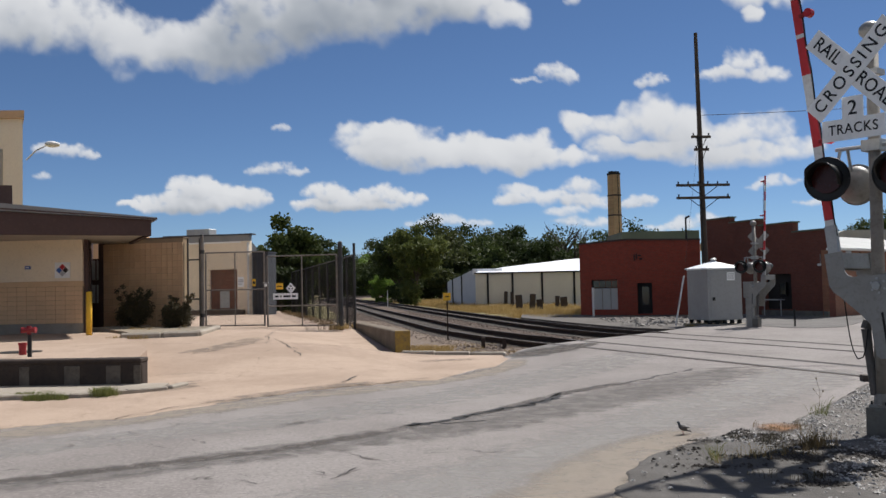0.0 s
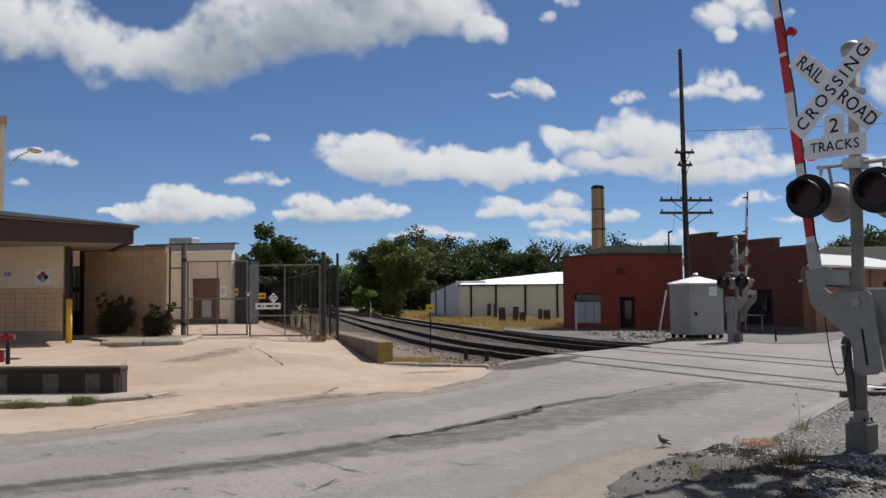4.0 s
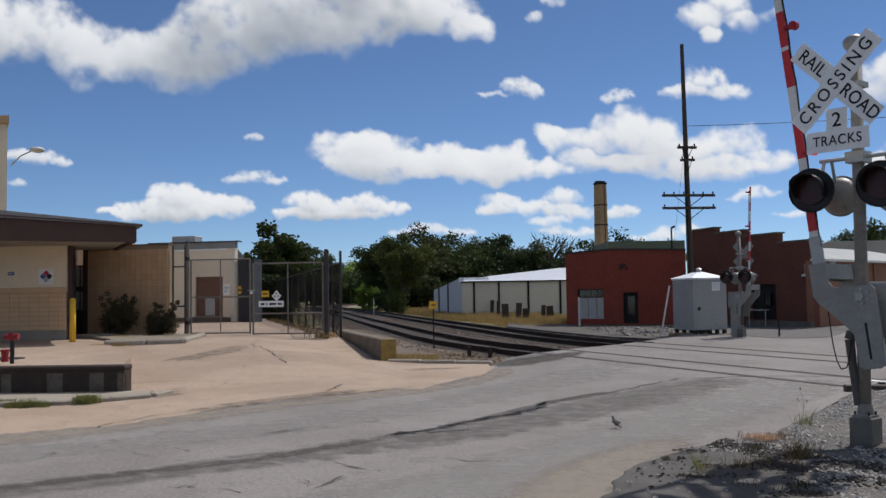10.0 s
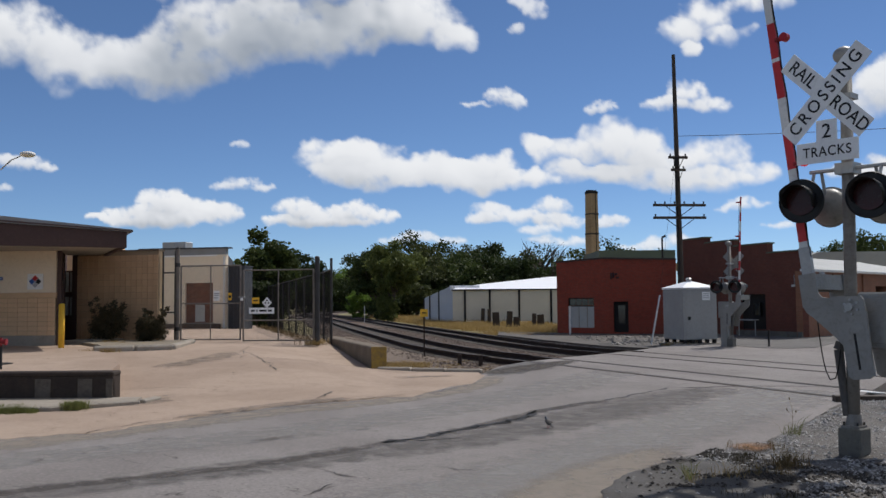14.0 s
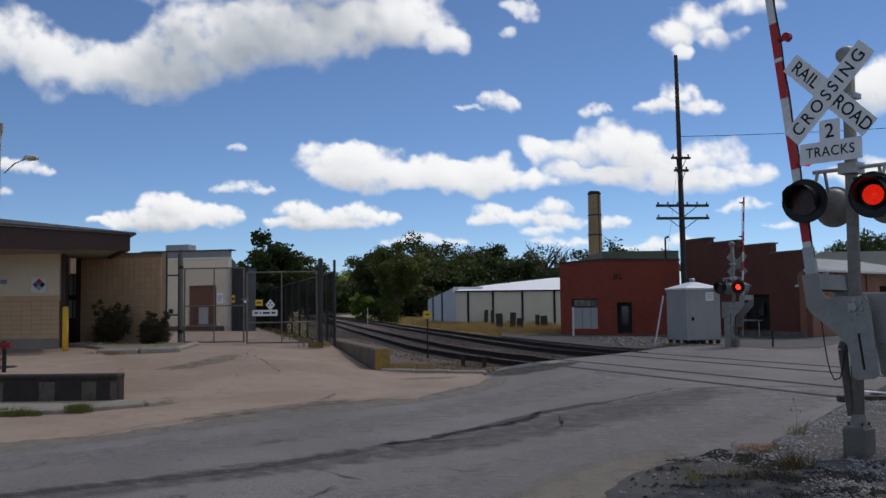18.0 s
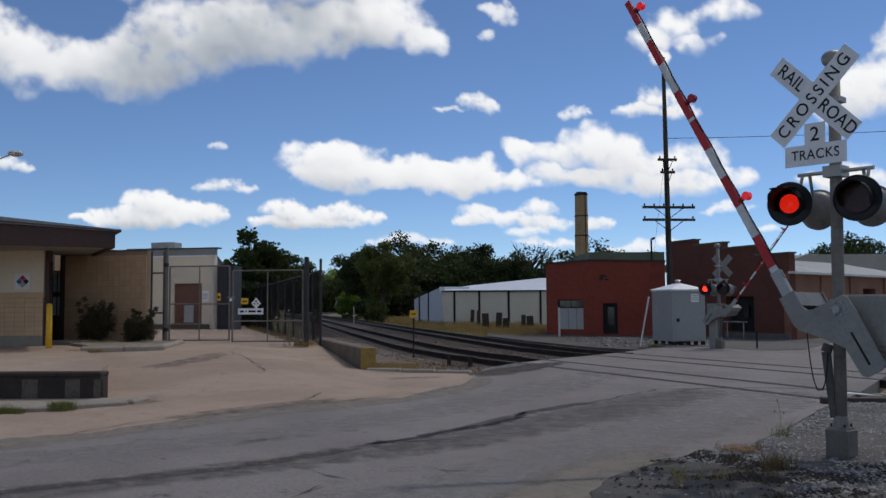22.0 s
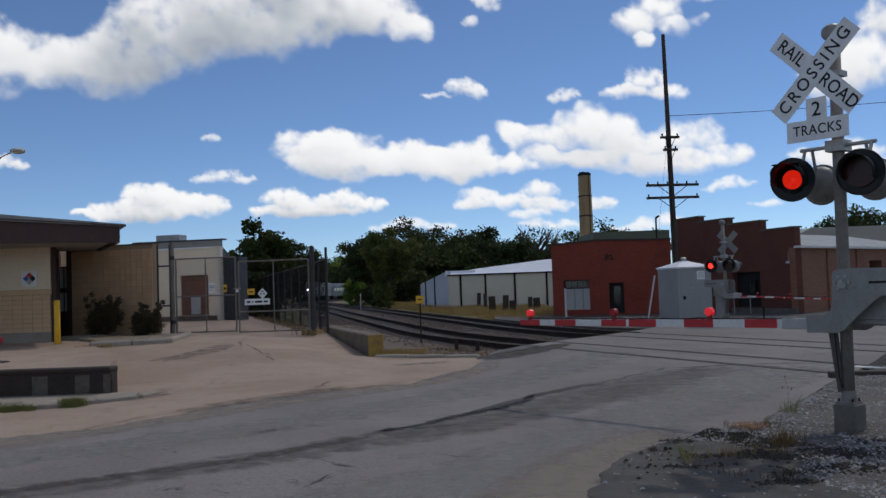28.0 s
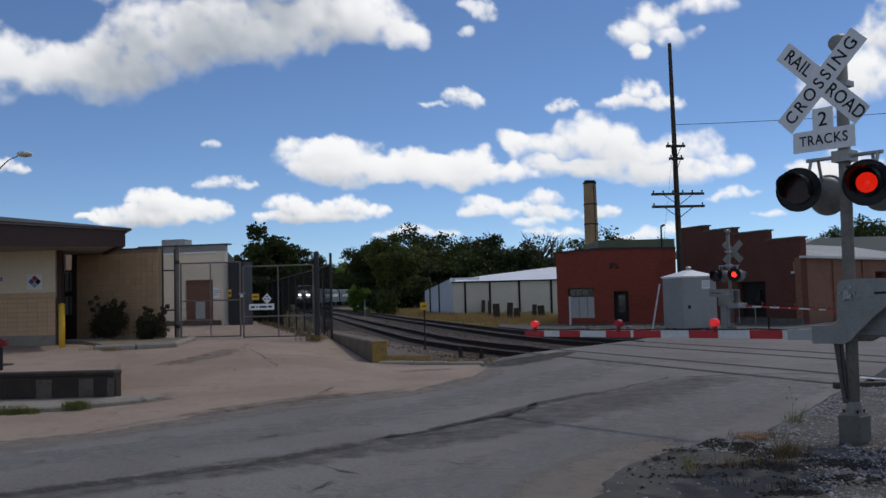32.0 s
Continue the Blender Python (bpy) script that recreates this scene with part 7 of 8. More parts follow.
    # behind the brick buildings
    for i, (px, y, hgt, w, n) in enumerate(((1022, 120, 9.4, 7, 2600), (1078, 118, 10.8, 8, 3000), (1100, 125, 9.4, 8, 2600), (1138, 125, 8.7, 7, 3000), (1175, 130, 9.6, 6, 2400), (1392, 110, 7.6, 6, 4000), (1372, 125, 8.0, 5, 3000),
                                             (1462, 120, 9.6, 9, 6000), (1500, 115, 9.8, 9, 6000), (1540, 118, 10.2, 9, 6000), (1562, 110, 11.6, 7, 5000), (1600, 118, 10, 10, 6000), (1640, 118, 10, 10, 6000), (1428, 128, 8.6, 9, 5000))):
        tree(px_place(px, y), y, hgt, w, 80 + i, ("leaf", "leaf_dark")[i % 2], n, 0.36, "green tree behind the brick buildings", low=0.2)


def blades(name, spots, material, label, category, seed, hgt=(0.15, 0.45), per=26, spread=0.3):
    rng = np.random.default_rng(seed)
    vs, fs = [], []
    for (x, y, z, k) in spots:
        for _ in range(int(per * k)):
            a, r = rng.uniform(0, 6.28), spread * k * math.sqrt(rng.random())
            bx, by = x + r * math.cos(a), y + r * math.sin(a)
            h_ = rng.uniform(*hgt) * k
            lean = rng.normal(0, 0.5, 2) * h_
            w = 0.0006 + 0.0008 * rng.random() + 0.00016 * y
            t = rng.uniform(0, 3.14)
            dx, dy = math.cos(t) * w, math.sin(t) * w
            i = len(vs)
            mx, my = bx + lean[0] * 0.4, by + lean[1] * 0.4
            vs += [(bx - dx, by - dy, z - 0.03), (bx + dx, by + dy, z - 0.03), (mx - dx * 0.8, my - dy * 0.8, z + h_ * 0.6), (mx + dx * 0.8, my + dy * 0.8, z + h_ * 0.6), (bx + lean[0], by + lean[1], z + h_ * 0.95)]
            fs += [(i, i + 1, i + 3, i + 2), (i + 2, i + 3, i + 4)]
    me = bpy.data.meshes.new(name)
    me.from_pydata(vs, [], fs)
    me.materials.append(M[material])
    return tagged(new(name, me), label, category, kind="stuff")


def build_grass():
    rnd = random.Random(9)
    spots = []
    for _ in range(900):
        y = rnd.uniform(46, 84)
        x0 = offset_point(y - 27, 5.0).x
        x = rnd.uniform(x0 + 0.4, min(x0 + 11, 14))
        if y < 55 and x > 7.2:
            continue
        if noise.noise((x * 0.25, y * 0.25, 2)) > -0.15:
            spots.append((x, y, -0.3, rnd.uniform(0.8, 1.7)))
    blades("dry_grass", spots, "straw", "tall straw-coloured dry grass beside the tracks", "grass", 3, (0.14, 0.36), 34, 0.5)
    spots = [(rnd.uniform(-0.9, 0.6), rnd.uniform(23.0, 26.5), -0.16, rnd.uniform(0.4, 0.9)) for _ in range(26)]
    spots += [(rnd.uniform(-3.6, -3.0), rnd.uniform(28.3, 29.5), 0.45, rnd.uniform(0.5, 0.9)) for _ in range(14)]
    blades("dry_grass", spots, "straw", "thin dry grass on the gravel verge", "grass", 4, (0.08, 0.25), 16, 0.3)
    spots = [(x + rnd.gauss(0, 0.16), y + rnd.gauss(0, 0.1), 0.03, rnd.uniform(0.4, 0.85)) for x, y in ((-6.9, 14.55), (-6.3, 14.35), (-6.6, 14.25), (-7.4, 14.6), (-7.8, 14.7)) for _ in range(9)]
    spots += [(-5.62 + rnd.gauss(0, 0.06), 14.6 + rnd.gauss(0, 0.06), 0.05, rnd.uniform(0.7, 1.1)) for _ in range(7)]
    blades("grass_tuft", spots, "weed", "green grass tufts along the broken kerb", "grass", 5, (0.05, 0.14), 110, 0.18)
    spots = [(rnd.uniform(-9.2, -8.0), rnd.uniform(23.75, 24.1), 0.5, rnd.uniform(0.4, 0.9)) for _ in range(14)] + [(rnd.uniform(-10.0, -7.4), rnd.uniform(26.5, 28.6), 0.59, rnd.uniform(0.3, 0.6)) for _ in range(16)]
    blades("grass_tuft", spots, "straw", "dry weeds along the bed kerb", "grass", 6, (0.06, 0.16), 20, 0.2)
    # dry growth along the foot of the side fence and the gate post
    spots = []
    for _ in range(70):
        f = rnd.random()
        spots.append((-3.5 - 5.6 * f + rnd.gauss(-0.25, 0.15), 30.0 + 22 * f, 0.44, rnd.uniform(0.5, 1.2)))
    spots += [(-3.5 + rnd.gauss(0, 0.15), 28.7 + rnd.gauss(0, 0.12), 0.42, rnd.uniform(0.7, 1.4)) for _ in range(14)]
    blades("fence_weed", spots, "dry_weed", "brown dry weeds along the fence foot", "weed", 14, (0.05, 0.2), 20, 0.22)
    # weeds on the gravel round the near signal
    def clump(x, y, n, sx, sy, k0, k1):
        return [(x + rnd.gauss(0, sx), y + rnd.gauss(0, sy), 0.04, rnd.uniform(k0, k1)) for _ in range(n)]
    blades("gravel_weed", clump(2.42, 8.24, 4, 0.05, 0.05, 0.7, 1.2) + clump(4.48, 10.86, 5, 0.09, 0.06, 0.6, 1.1), "weed", "yellow-green tufts at the gravel's edge", "weed", 8, (0.08, 0.24), 13, 0.09)
    blades("gravel_weed", clump(2.77, 8.26, 4, 0.09, 0.05, 0.6, 1.1) + clump(3.02, 8.34, 6, 0.16, 0.06, 0.5, 1.0) + clump(2.6, 8.1, 2, 0.08, 0.05, 0.6, 0.9), "straw", "thin pale straw bent over the gravel", "weed", 7, (0.06, 0.2), 9, 0.12)
    blades("gravel_weed", clump(3.59, 8.73, 12, 0.09, 0.06, 0.7, 1.2) + clump(3.1, 8.3, 10, 0.2, 0.08, 0.4, 0.8), "dry_weed", "rusty brown dry weed among the stones", "weed", 11, (0.05, 0.2), 24, 0.1)
    blades("gravel_weed", clump(3.68, 9.97, 9, 0.16, 0.08, 0.5, 0.9), "dry_weed", "orange-brown tufts of dead weed", "weed", 15, (0.02, 0.09), 14, 0.1)
    blades("gravel_weed", clump(3.0, 7.3, 6, 0.25, 0.12, 0.5, 0.9) + clump(3.3, 9.2, 8, 0.15, 0.2, 0.4, 0.8), "leaf_olive", "dark creeping weed mats on the gravel", "weed", 9, (0.02, 0.09), 40, 0.14)
    w = thing("tall_weed", "slim dry weed stalk with small brown seed heads", "weed", m=pose(4.46, 10.8, 0.02))
    bm = BM()
    rod(bm, (0, 0, -0.02), (0.02, 0, 0.3), 0.003, 0.002, 5)
    rod(bm, (0.02, 0, 0.3), (-0.01, 0.01, 0.44), 0.002, 0.0015, 5)
    rod(bm, (0.012, 0, 0.2), (0.07, 0.02, 0.29), 0.0018, 0.0012, 5)
    rod(bm, (0.016, 0, 0.24), (-0.06, -0.02, 0.32), 0.0018, 0.0012, 5)
    part("stalk", bm, "dry_weed", w)
    for q in ((-0.01, 0.01, 0.45), (0.07, 0.02, 0.295), (-0.06, -0.02, 0.325)):
        bm = BM()
        dome(bm, q, 0.009, 1.6, u=8, v=6)
        part("seed_head", bm, "dry_weed", w)
    # dry grass by the barrier, along the far curve and by the shop
    spots = [(rnd.uniform(-1.15, 0.1), rnd.uniform(23.8, 27.4), -0.16, rnd.uniform(0.5, 1.0)) for _ in range(90)]
    spots += [(rnd.uniform(-1.2, 2.0), rnd.uniform(23.0, 28.5), -0.17, rnd.uniform(0.25, 0.6)) for _ in range(110)]
    spots += [(9.9 + rnd.gauss(0, 0.15), 35.3 + rnd.gauss(0, 0.2), -0.07, rnd.uniform(0.8, 1.3)) for _ in range(6)]
    blades("dry_grass", spots, "straw", "orange dry grass beside the barrier and the case", "grass", 12, (0.05, 0.2), 30, 0.3)
    spots = []
    for _ in range(900):
        y = rnd.uniform(82, 128)
        x0 = offset_point(y - 27, 5.0).x
        spots.append((rnd.uniform(x0 + 0.6, x0 + 9), y, -0.3, rnd.uniform(0.8, 1.6)))
    blades("dry_grass", spots, "straw", "pale dry grass along the curve", "grass", 13, (0.2, 0.5), 16, 0.8)


# ---------------------------------------------------------------- gravel
def verge_z(x, y):
    return 0.02 + 0.07 * max(0, noise.noise((x * 0.9, y * 0.9, 4.1))) + 0.03 * noise.noise((x * 2.6, y * 2.6, 1.0))


VERGE_EDGE = ((-4.0, 8.0), (2.0, 2.6), (6.0, 1.42), (7.3, 1.36), (8.3, 1.8), (9.1, 2.34), (9.75, 3.05), (10.35, 3.95), (12.1, 5.25), (14.0, 6.55), (15.6, 8.0))


SOIL_EDGE = ((2.0, 3.4), (6.0, 3.3), (7.4, 3.15), (8.45, 3.35), (9.06, 3.2), (9.5, 2.75), (9.85, 2.4))


def is_soil(x, y):
    return y < 9.8 and x < lerp_table(SOIL_EDGE, y) + 0.35 * noise.noise((x * 1.7, y * 1.7, 2.2)) + 0.15 * noise.noise((x * 5, y * 5, 6.2))


def build_verge():
    soil, gravel = BM(), BM()
    rows = []
    for j in range(245):
        y = -4.0 + j * 0.08
        x0 = lerp_table(VERGE_EDGE, y) - 0.05 + 0.12 * noise.noise((y * 1.8, 0, 7)) + 0.06 * noise.noise((y * 5, 3, 7))
        row = []
        for i in range(100):
            x = x0 + (i / 99) ** 1.4 * 11
            row.append((x, y, -0.02 if i == 0 else verge_z(x, y) * min(1, 0.15 + i / 14)))
        rows.append(row)
    for a, b in zip(rows, rows[1:]):
        for i in range(99):
            q = (a[i], a[i + 1], b[i + 1], b[i])
            bm = soil if is_soil(*q[0][:2]) else gravel
            bm.faces.new([bm.verts.new(p) for p in q])
    for bm in (soil, gravel):
        bmesh.ops.remove_doubles(bm, verts=bm.verts, dist=0.0005)
    tagged(part("gravel_verge", gravel, "verge", smooth=True), "dusty grey gravel verge round the signal", "gravel verge", kind="structure")
    tagged(part("soil_verge", soil, "dark_soil", smooth=True), "dark grey bare soil at the road's edge", "soil", kind="structure")


def stones(name, spots, material, label, seed):
    """Many small angular stones in one mesh."""
    rng = np.random.default_rng(seed)
    base = np.array([(1, 0, 0.1), (-0.3, 0.95, 0), (-0.8, -0.7, 0.1), (0.2, 0.1, 0.75), (0.4, -0.8, 0.35), (-0.5, 0.3, 0.5)])
    tri = [(0, 1, 3), (1, 5, 3), (5, 2, 3), (2, 4, 3), (4, 0, 3), (1, 2, 5), (0, 2, 1), (0, 4, 2)]
    vs, fs = [], []
    for x, y, z, s in spots:
        a = rng.uniform(0, 6.28)
        r = np.array(((math.cos(a), -math.sin(a), 0), (math.sin(a), math.cos(a), 0), (0, 0, 1)))
        v = (base * rng.uniform(0.6, 1.3, base.shape)) @ r.T * s + np.array((x, y, z))
        i = len(vs)
        vs += v.tolist()
        fs += [(p + i, q + i, w + i) for p, q, w in tri]
    me = bpy.data.meshes.new(name)
    me.from_pydata(vs, [], fs)
    me.materials.append(M[material])
    return tagged(new(name, me), label, "gravel", kind="stuff")


def build_stones():
    rnd = random.Random(21)
    spots, clods = [], []
    while len(spots) < 17000:
        y = 5.5 + 9.5 * rnd.random() ** 1.2
        x = lerp_table(VERGE_EDGE, y) + 0.05 + rnd.random() ** 1.2 * 6.5
        d = noise.noise((x * 1.1, y * 1.1, 9.0))
        if d < -0.05 and rnd.random() < 0.7 or is_soil(x, y) and rnd.random() < 0.97:
            continue
        spots.append((x, y, verge_z(x, y) - 0.003, rnd.uniform(0.008, 0.024) * (1.6 if rnd.random() < 0.12 else 1)))
    # clods thrown up along the edge of the soil
    for cx, cy, sx, sy, n in ((3.05, 9.7, 0.12, 0.06, 160), (3.18, 9.45, 0.12, 0.08, 260), (3.3, 9.2, 0.12, 0.1, 300), (3.4, 8.95, 0.12, 0.1, 300), (3.5, 8.7, 0.14, 0.08, 240), (2.55, 9.2, 0.14, 0.06, 90), (2.3, 8.8, 0.12, 0.08, 40), (2.9, 8.35, 0.2, 0.06, 260),
                              (3.25, 8.15, 0.2, 0.08, 300), (3.89, 8.27, 0.13, 0.1, 420), (2.95, 7.17, 0.12, 0.05, 220), (2.4, 7.95, 0.2, 0.04, 90), (3.6, 7.6, 0.3, 0.12, 300), (4.6, 8.2, 0.3, 0.15, 260), (4.9, 8.8, 0.3, 0.08, 160), (2.0, 8.1, 0.25, 0.2, 30)):
        for _ in range(n):
            x, y = rnd.gauss(cx, sx), rnd.gauss(cy, sy)
            if x > lerp_table(VERGE_EDGE, y) + 0.05:
                clods.append((x, y, verge_z(x, y) - 0.003, rnd.uniform(0.008, 0.03)))
    stones("clods", clods, "clod", "loose dark clods and cinders", 6)
    stones("gravel", spots, "stone_mix", "loose pale angular gravel stones", 1)
    spots = []
    for _ in range(14000):
        s = 0.8 + 45 * rnd.random() ** 1.6
        o = rnd.uniform(-5.2, 5.2)
        near_rail = min(abs(abs(abs(o) - SPACING / 2) - GAUGE / 2), 1)
        if near_rail < 0.1:
            continue
        p = offset_point(s, o, -0.17 if abs(o) < 4.3 else -0.17 - 0.19 * (abs(o) - 4.3))
        spots.append((p.x, p.y, p.z, rnd.uniform(0.02, 0.055)))
    stones("ballast", spots, "ballast_mix", "grey-brown ballast stones between the ties", 2)
    spots = []
    for _ in range(700):
        x, y = rnd.uniform(-1.2, 2.6), rnd.uniform(22.6, 28)
        spots.append((x, y, -0.16, rnd.uniform(0.02, 0.05)))
    stones("yard_gravel", spots, "ballast_mix", "brown-grey stones between drive and tracks", 8)
    spots = []
    for _ in range(420):
        x, y = rnd.uniform(6.0, 12.5), rnd.uniform(36, 46)
        spots.append((x, y, -0.075 if x > 7.5 else -0.2, rnd.uniform(0.03, 0.11) * (1.8 if rnd.random() < 0.12 else 1)))
    stones("rubble", spots, "rubble", "pale rubble and stones beside the tracks", 3)


def build_yard():
    flat_sheet("gravel_yard", ((-1.3, 22.7), (1.42, 21.95), (2.2, 23.6), (3.0, 25.5), (1.2, 29.5), (-1.0, 38), (-3.6, 50), (-9, 60), (-9.6, 56), (-3.2, 30.9), (-1.4, 23.3)), -0.16, "yard_soil", "brown soil and thin gravel between drive and tracks", category="gravel yard", drop=0.3)
    flat_sheet("gravel_lot", ((8.6, 33.6), (9.6, 34.6), (11.6, 37.6), (15.0, 47.6), (13.9, 49.5), (10.2, 51), (7.8, 52.6), (4.8, 56), (4.2, 50), (5.8, 42), (7.2, 36)), -0.07, "lot", "dusty grey gravel lot by the brick shop", category="gravel lot")
    flat_sheet("side_pavement", ((10.4, 35.2), (11.7, 33.4), (12.0, 31.4), (12.8, 30.9), (13.9, 31.3), (16.8, 35.6), (19.6, 40.2), (17.4, 40.2), (14.4, 47.5)), 0.012, "asphalt_old", "darker asphalt pavement before the brick hall", category="pavement", drop=0.1)
    flat_sheet("stop_line", ((7.9, 16.1), (8.1, 16.4), (11.4, 12.6), (11.1, 12.4)), 0.006, "white_paint", "worn white stop line on the road", category="road marking", drop=0.02)
    # stub posts among the dry grass
    rnd = random.Random(4)
    for px, py, w, hgt in ((838, 567, 5, 14), (848, 566, 5, 12), (857, 568, 6, 14), (869, 570, 6, 14), (882, 574, 12, 20), (904, 575, 10, 22), (918, 575, 11, 12), (948, 576, 7, 18), (961, 576, 12, 16), (765, 561, 4, 12), (773, 562, 5, 12)):
        d = 1.95 * 1576 / (py - 530.5 - (px - 784) * 0.0105)
        x = px_place(px, d)
        t = thing("stub_post", "weathered dark timber stub in dry grass", "post", "stub posts", m=pose(x, d, -0.35, rnd.uniform(-3, 3), rnd.uniform(-4, 4), rnd.uniform(-20, 20)))
        bm = BM()
        ww, hh = w / 1576 * d / 2, hgt / 1576 * d + (0.42 if w > 6 else 0.85)
        box(bm, -ww, ww, -0.1, 0.1, 0, hh, None, 0.02)
        part("post", bm, "wood_dark", t)
    t = thing("sign_post", "yellow square sign on a thin rusty post", "sign", m=pose(px_place(754, 31.3), 31.3, -0.16))
    bm = BM()
    box(bm, -0.025, 0.025, -0.018, 0.018, -0.05, 1.6)
    part("post", bm, "rail", t)
    bm = BM()
    box(bm, -0.135, 0.135, -0.03, -0.02, 1.38, 1.65, None, 0.004)
    pl = part("plate", bm, "yellow", t)
    bm = BM()
    box(bm, -0.07, 0.07, -0.034, -0.029, 1.5, 1.54)
    part("bar", bm, "ink", pl)
    for px, py in ((816, 634), (853, 636)):
        d = 1.75 * 1576 / (py - 530.5)
        t = thing("stub_post", "short rusty stub beside the track", "post", m=pose(px_place(px, d), d, -0.2))
        bm = BM()
        box(bm, -0.06, 0.06, -0.05, 0.05, 0, 0.36, None, 0.01)
        part("post", bm, "rail", t)


# ---------------------------------------------------------------- clouds
def value_noise(shape, cell, rng):
    h, w = shape
    gh, gw = int(h / cell) + 3, int(w / cell) + 3
    g = rng.random((gh, gw))
    y, x = np.arange(h) / cell, np.arange(w) / cell
    yi, xi = y.astype(int), x.astype(int)
    fy, fx = y - yi, x - xi
    fy, fx = (fy * fy * (3 - 2 * fy))[:, None], (fx * fx * (3 - 2 * fx))[None, :]
    a, b = g[yi][:, xi], g[yi][:, xi + 1]
    c, d = g[yi + 1][:, xi], g[yi + 1][:, xi + 1]
    return (a * (1 - fx) + b * fx) * (1 - fy) + (c * (1 - fx) + d * fx) * fy


def cloud_material(name="cloud", tint=(1.0, 1.0, 1.0), gain=1.0):
    m, nodes, links, bsdf = shader(name)
    out = nodes["Material Output"]
    nodes.remove(bsdf)
    dens = nodes.new("ShaderNodeAttribute")
    dens.attribute_name = "cover"
    lit = nodes.new("ShaderNodeAttribute")
    lit.attribute_name = "inner"
    # sunlit and shaded tones of the cloud, painted into its glow
    col = ramp(nodes, links, lit.outputs["Fac"], ((0.0, (0.97, 0.97, 0.97)), (0.25, (0.82, 0.83, 0.85)), (0.6, (0.56, 0.59, 0.63)), (1.0, (0.38, 0.42, 0.48))))
    em = nodes.new("ShaderNodeEmission")
    em.inputs["Strength"].default_value = CLOUD_GLOW * gain
    links.new(mix(nodes, links, 1.0, col.outputs[0], tint, "MULTIPLY"), em.inputs["Color"])
    tr = nodes.new("ShaderNodeBsdfTransparent")
    mx = nodes.new("ShaderNodeMixShader")
    links.new(dens.outputs["Fac"], mx.inputs[0])
    links.new(tr.outputs[0], mx.inputs[1])
    links.new(em.outputs[0], mx.inputs[2])
    links.new(mx.outputs[0], out.inputs["Surface"])
    return m


CLOUD_R = 3000.0
def grid_dir(px, py):
    """Direction to a point of the working grid."""
    v = Vector(((px - 784) / 1576, (441 - py) / 1576, -1))
    return (pose(0, 0, 0, 93.3, 0.6, -1.2).to_3x3() @ v).normalized()


CLOUD_THINGS, FILL_BANKS = [], []


def build_cloud(i, lobes, wisp, thick):
    rng = np.random.default_rng(100 + i)
    pad = 34
    x0 = min(l[0] - l[2] for l in lobes) - pad
    x1 = max(l[0] + l[2] for l in lobes) + pad
    y0 = min(l[1] - l[3] for l in lobes) - pad
    y1 = max(l[1] + l[3] for l in lobes) + pad
    st = 2.5 if (x1 - x0) < 700 else 3.2
    w, h = int((x1 - x0) / st) + 1, int((y1 - y0) / st) + 1
    X, Y = np.meshgrid(x0 + st * np.arange(w), y0 + st * np.arange(h))
    # billowing warp
    def fbm(cell, octv, gain=0.55):
        t, amp, s = 0, 1.0, 0
        for o in range(octv):
            t = t + amp * (value_noise((h, w), max(cell / 2 ** o, 1.0), rng) - 0.5)
            s += amp
            amp *= gain
        return t / s * 2
    size = max(9.0, min(46.0, (y1 - y0 - 2 * pad) * 0.34))     # typical puff, in grid units
    big = size / st
    wx, wy = fbm(big * 1.2, 5, 0.48), fbm(big * 1.2, 5, 0.48)
    Xw, Yw = X + wx * size * 0.55, Y + wy * size * 0.45
    e = np.zeros_like(X)
    top = np.zeros_like(X)
    for cx, cy, rx, ry in lobes:
        dy = (Yw - cy) / ry
        dy = np.where(dy > 0, dy * 1.15, dy)          # flatter bases
        g = np.clip(1.35 - ((Xw - cx) / rx) ** 2 - dy ** 2, 0, None)
        e = e + g
        top = top + g * np.clip(-(Yw - cy) / ry, -1.2, 1.2)
    top = top / np.maximum(e, 1e-3)
    e = 1 - np.exp(-1.25 * e)
    puffs = 0.55 - np.abs(fbm(big, 5, 0.5)) * 1.6
    fine = fbm(max(6.0, big * 0.6), 5, 0.5)
    body = e * 1.45 - 0.52 + 0.34 * puffs + (0.18 + wisp * 0.8) * fine
    soft = (0.42 + 1.5 * wisp) * (1 + 1.3 * np.clip(-top, 0, 1))
    d = np.clip(body / soft, 0, 1) * np.clip(e * 5, 0, 1)
    d = d * d * (3 - 2 * d) * min(1.0, 0.55 + 0.9 * thick)
    rim = np.minimum.reduce([X - X.min(), X.max() - X, Y - Y.min(), Y.max() - Y]) / 22
    d = d * np.clip(rim, 0, 1)
    # painted light: greyer towards the base and under much cloud, paler on puff tops
    depth = np.zeros_like(X)
    acc = np.zeros(w)
    for r in range(h):
        acc = np.roll(acc, -1 if r % 3 == 0 else 0)
        depth[r] = acc
        acc = acc * 0.98 + d[r] * st
    depth = np.clip((depth - 0.35 * size) / (1.9 * size), 0, 1)
    for k in [max(1, int(q * size / 46)) for q in (3, 5, 9, 14)]:      # blurs the painted shade sideways, as light scatters inside the cloud
        depth = (depth + np.roll(depth, k, 1) + np.roll(depth, -k, 1)) / 3
    for k in [max(1, int(q * size / 46)) for q in (2, 4)]:
        depth = (depth + np.roll(depth, k, 0) + np.roll(depth, -k, 0)) / 3
    broad = fbm(big * 1.6, 3, 0.5)
    hill = 0.9 * fbm(big * 1.3, 3, 0.4) + 0.9 * e
    inside = d.copy()
    for k in (3, 6, 11, 18):
        for ax in (0, 1):
            inside = (inside + np.roll(inside, k, ax) + np.roll(inside, -k, ax)) / 3
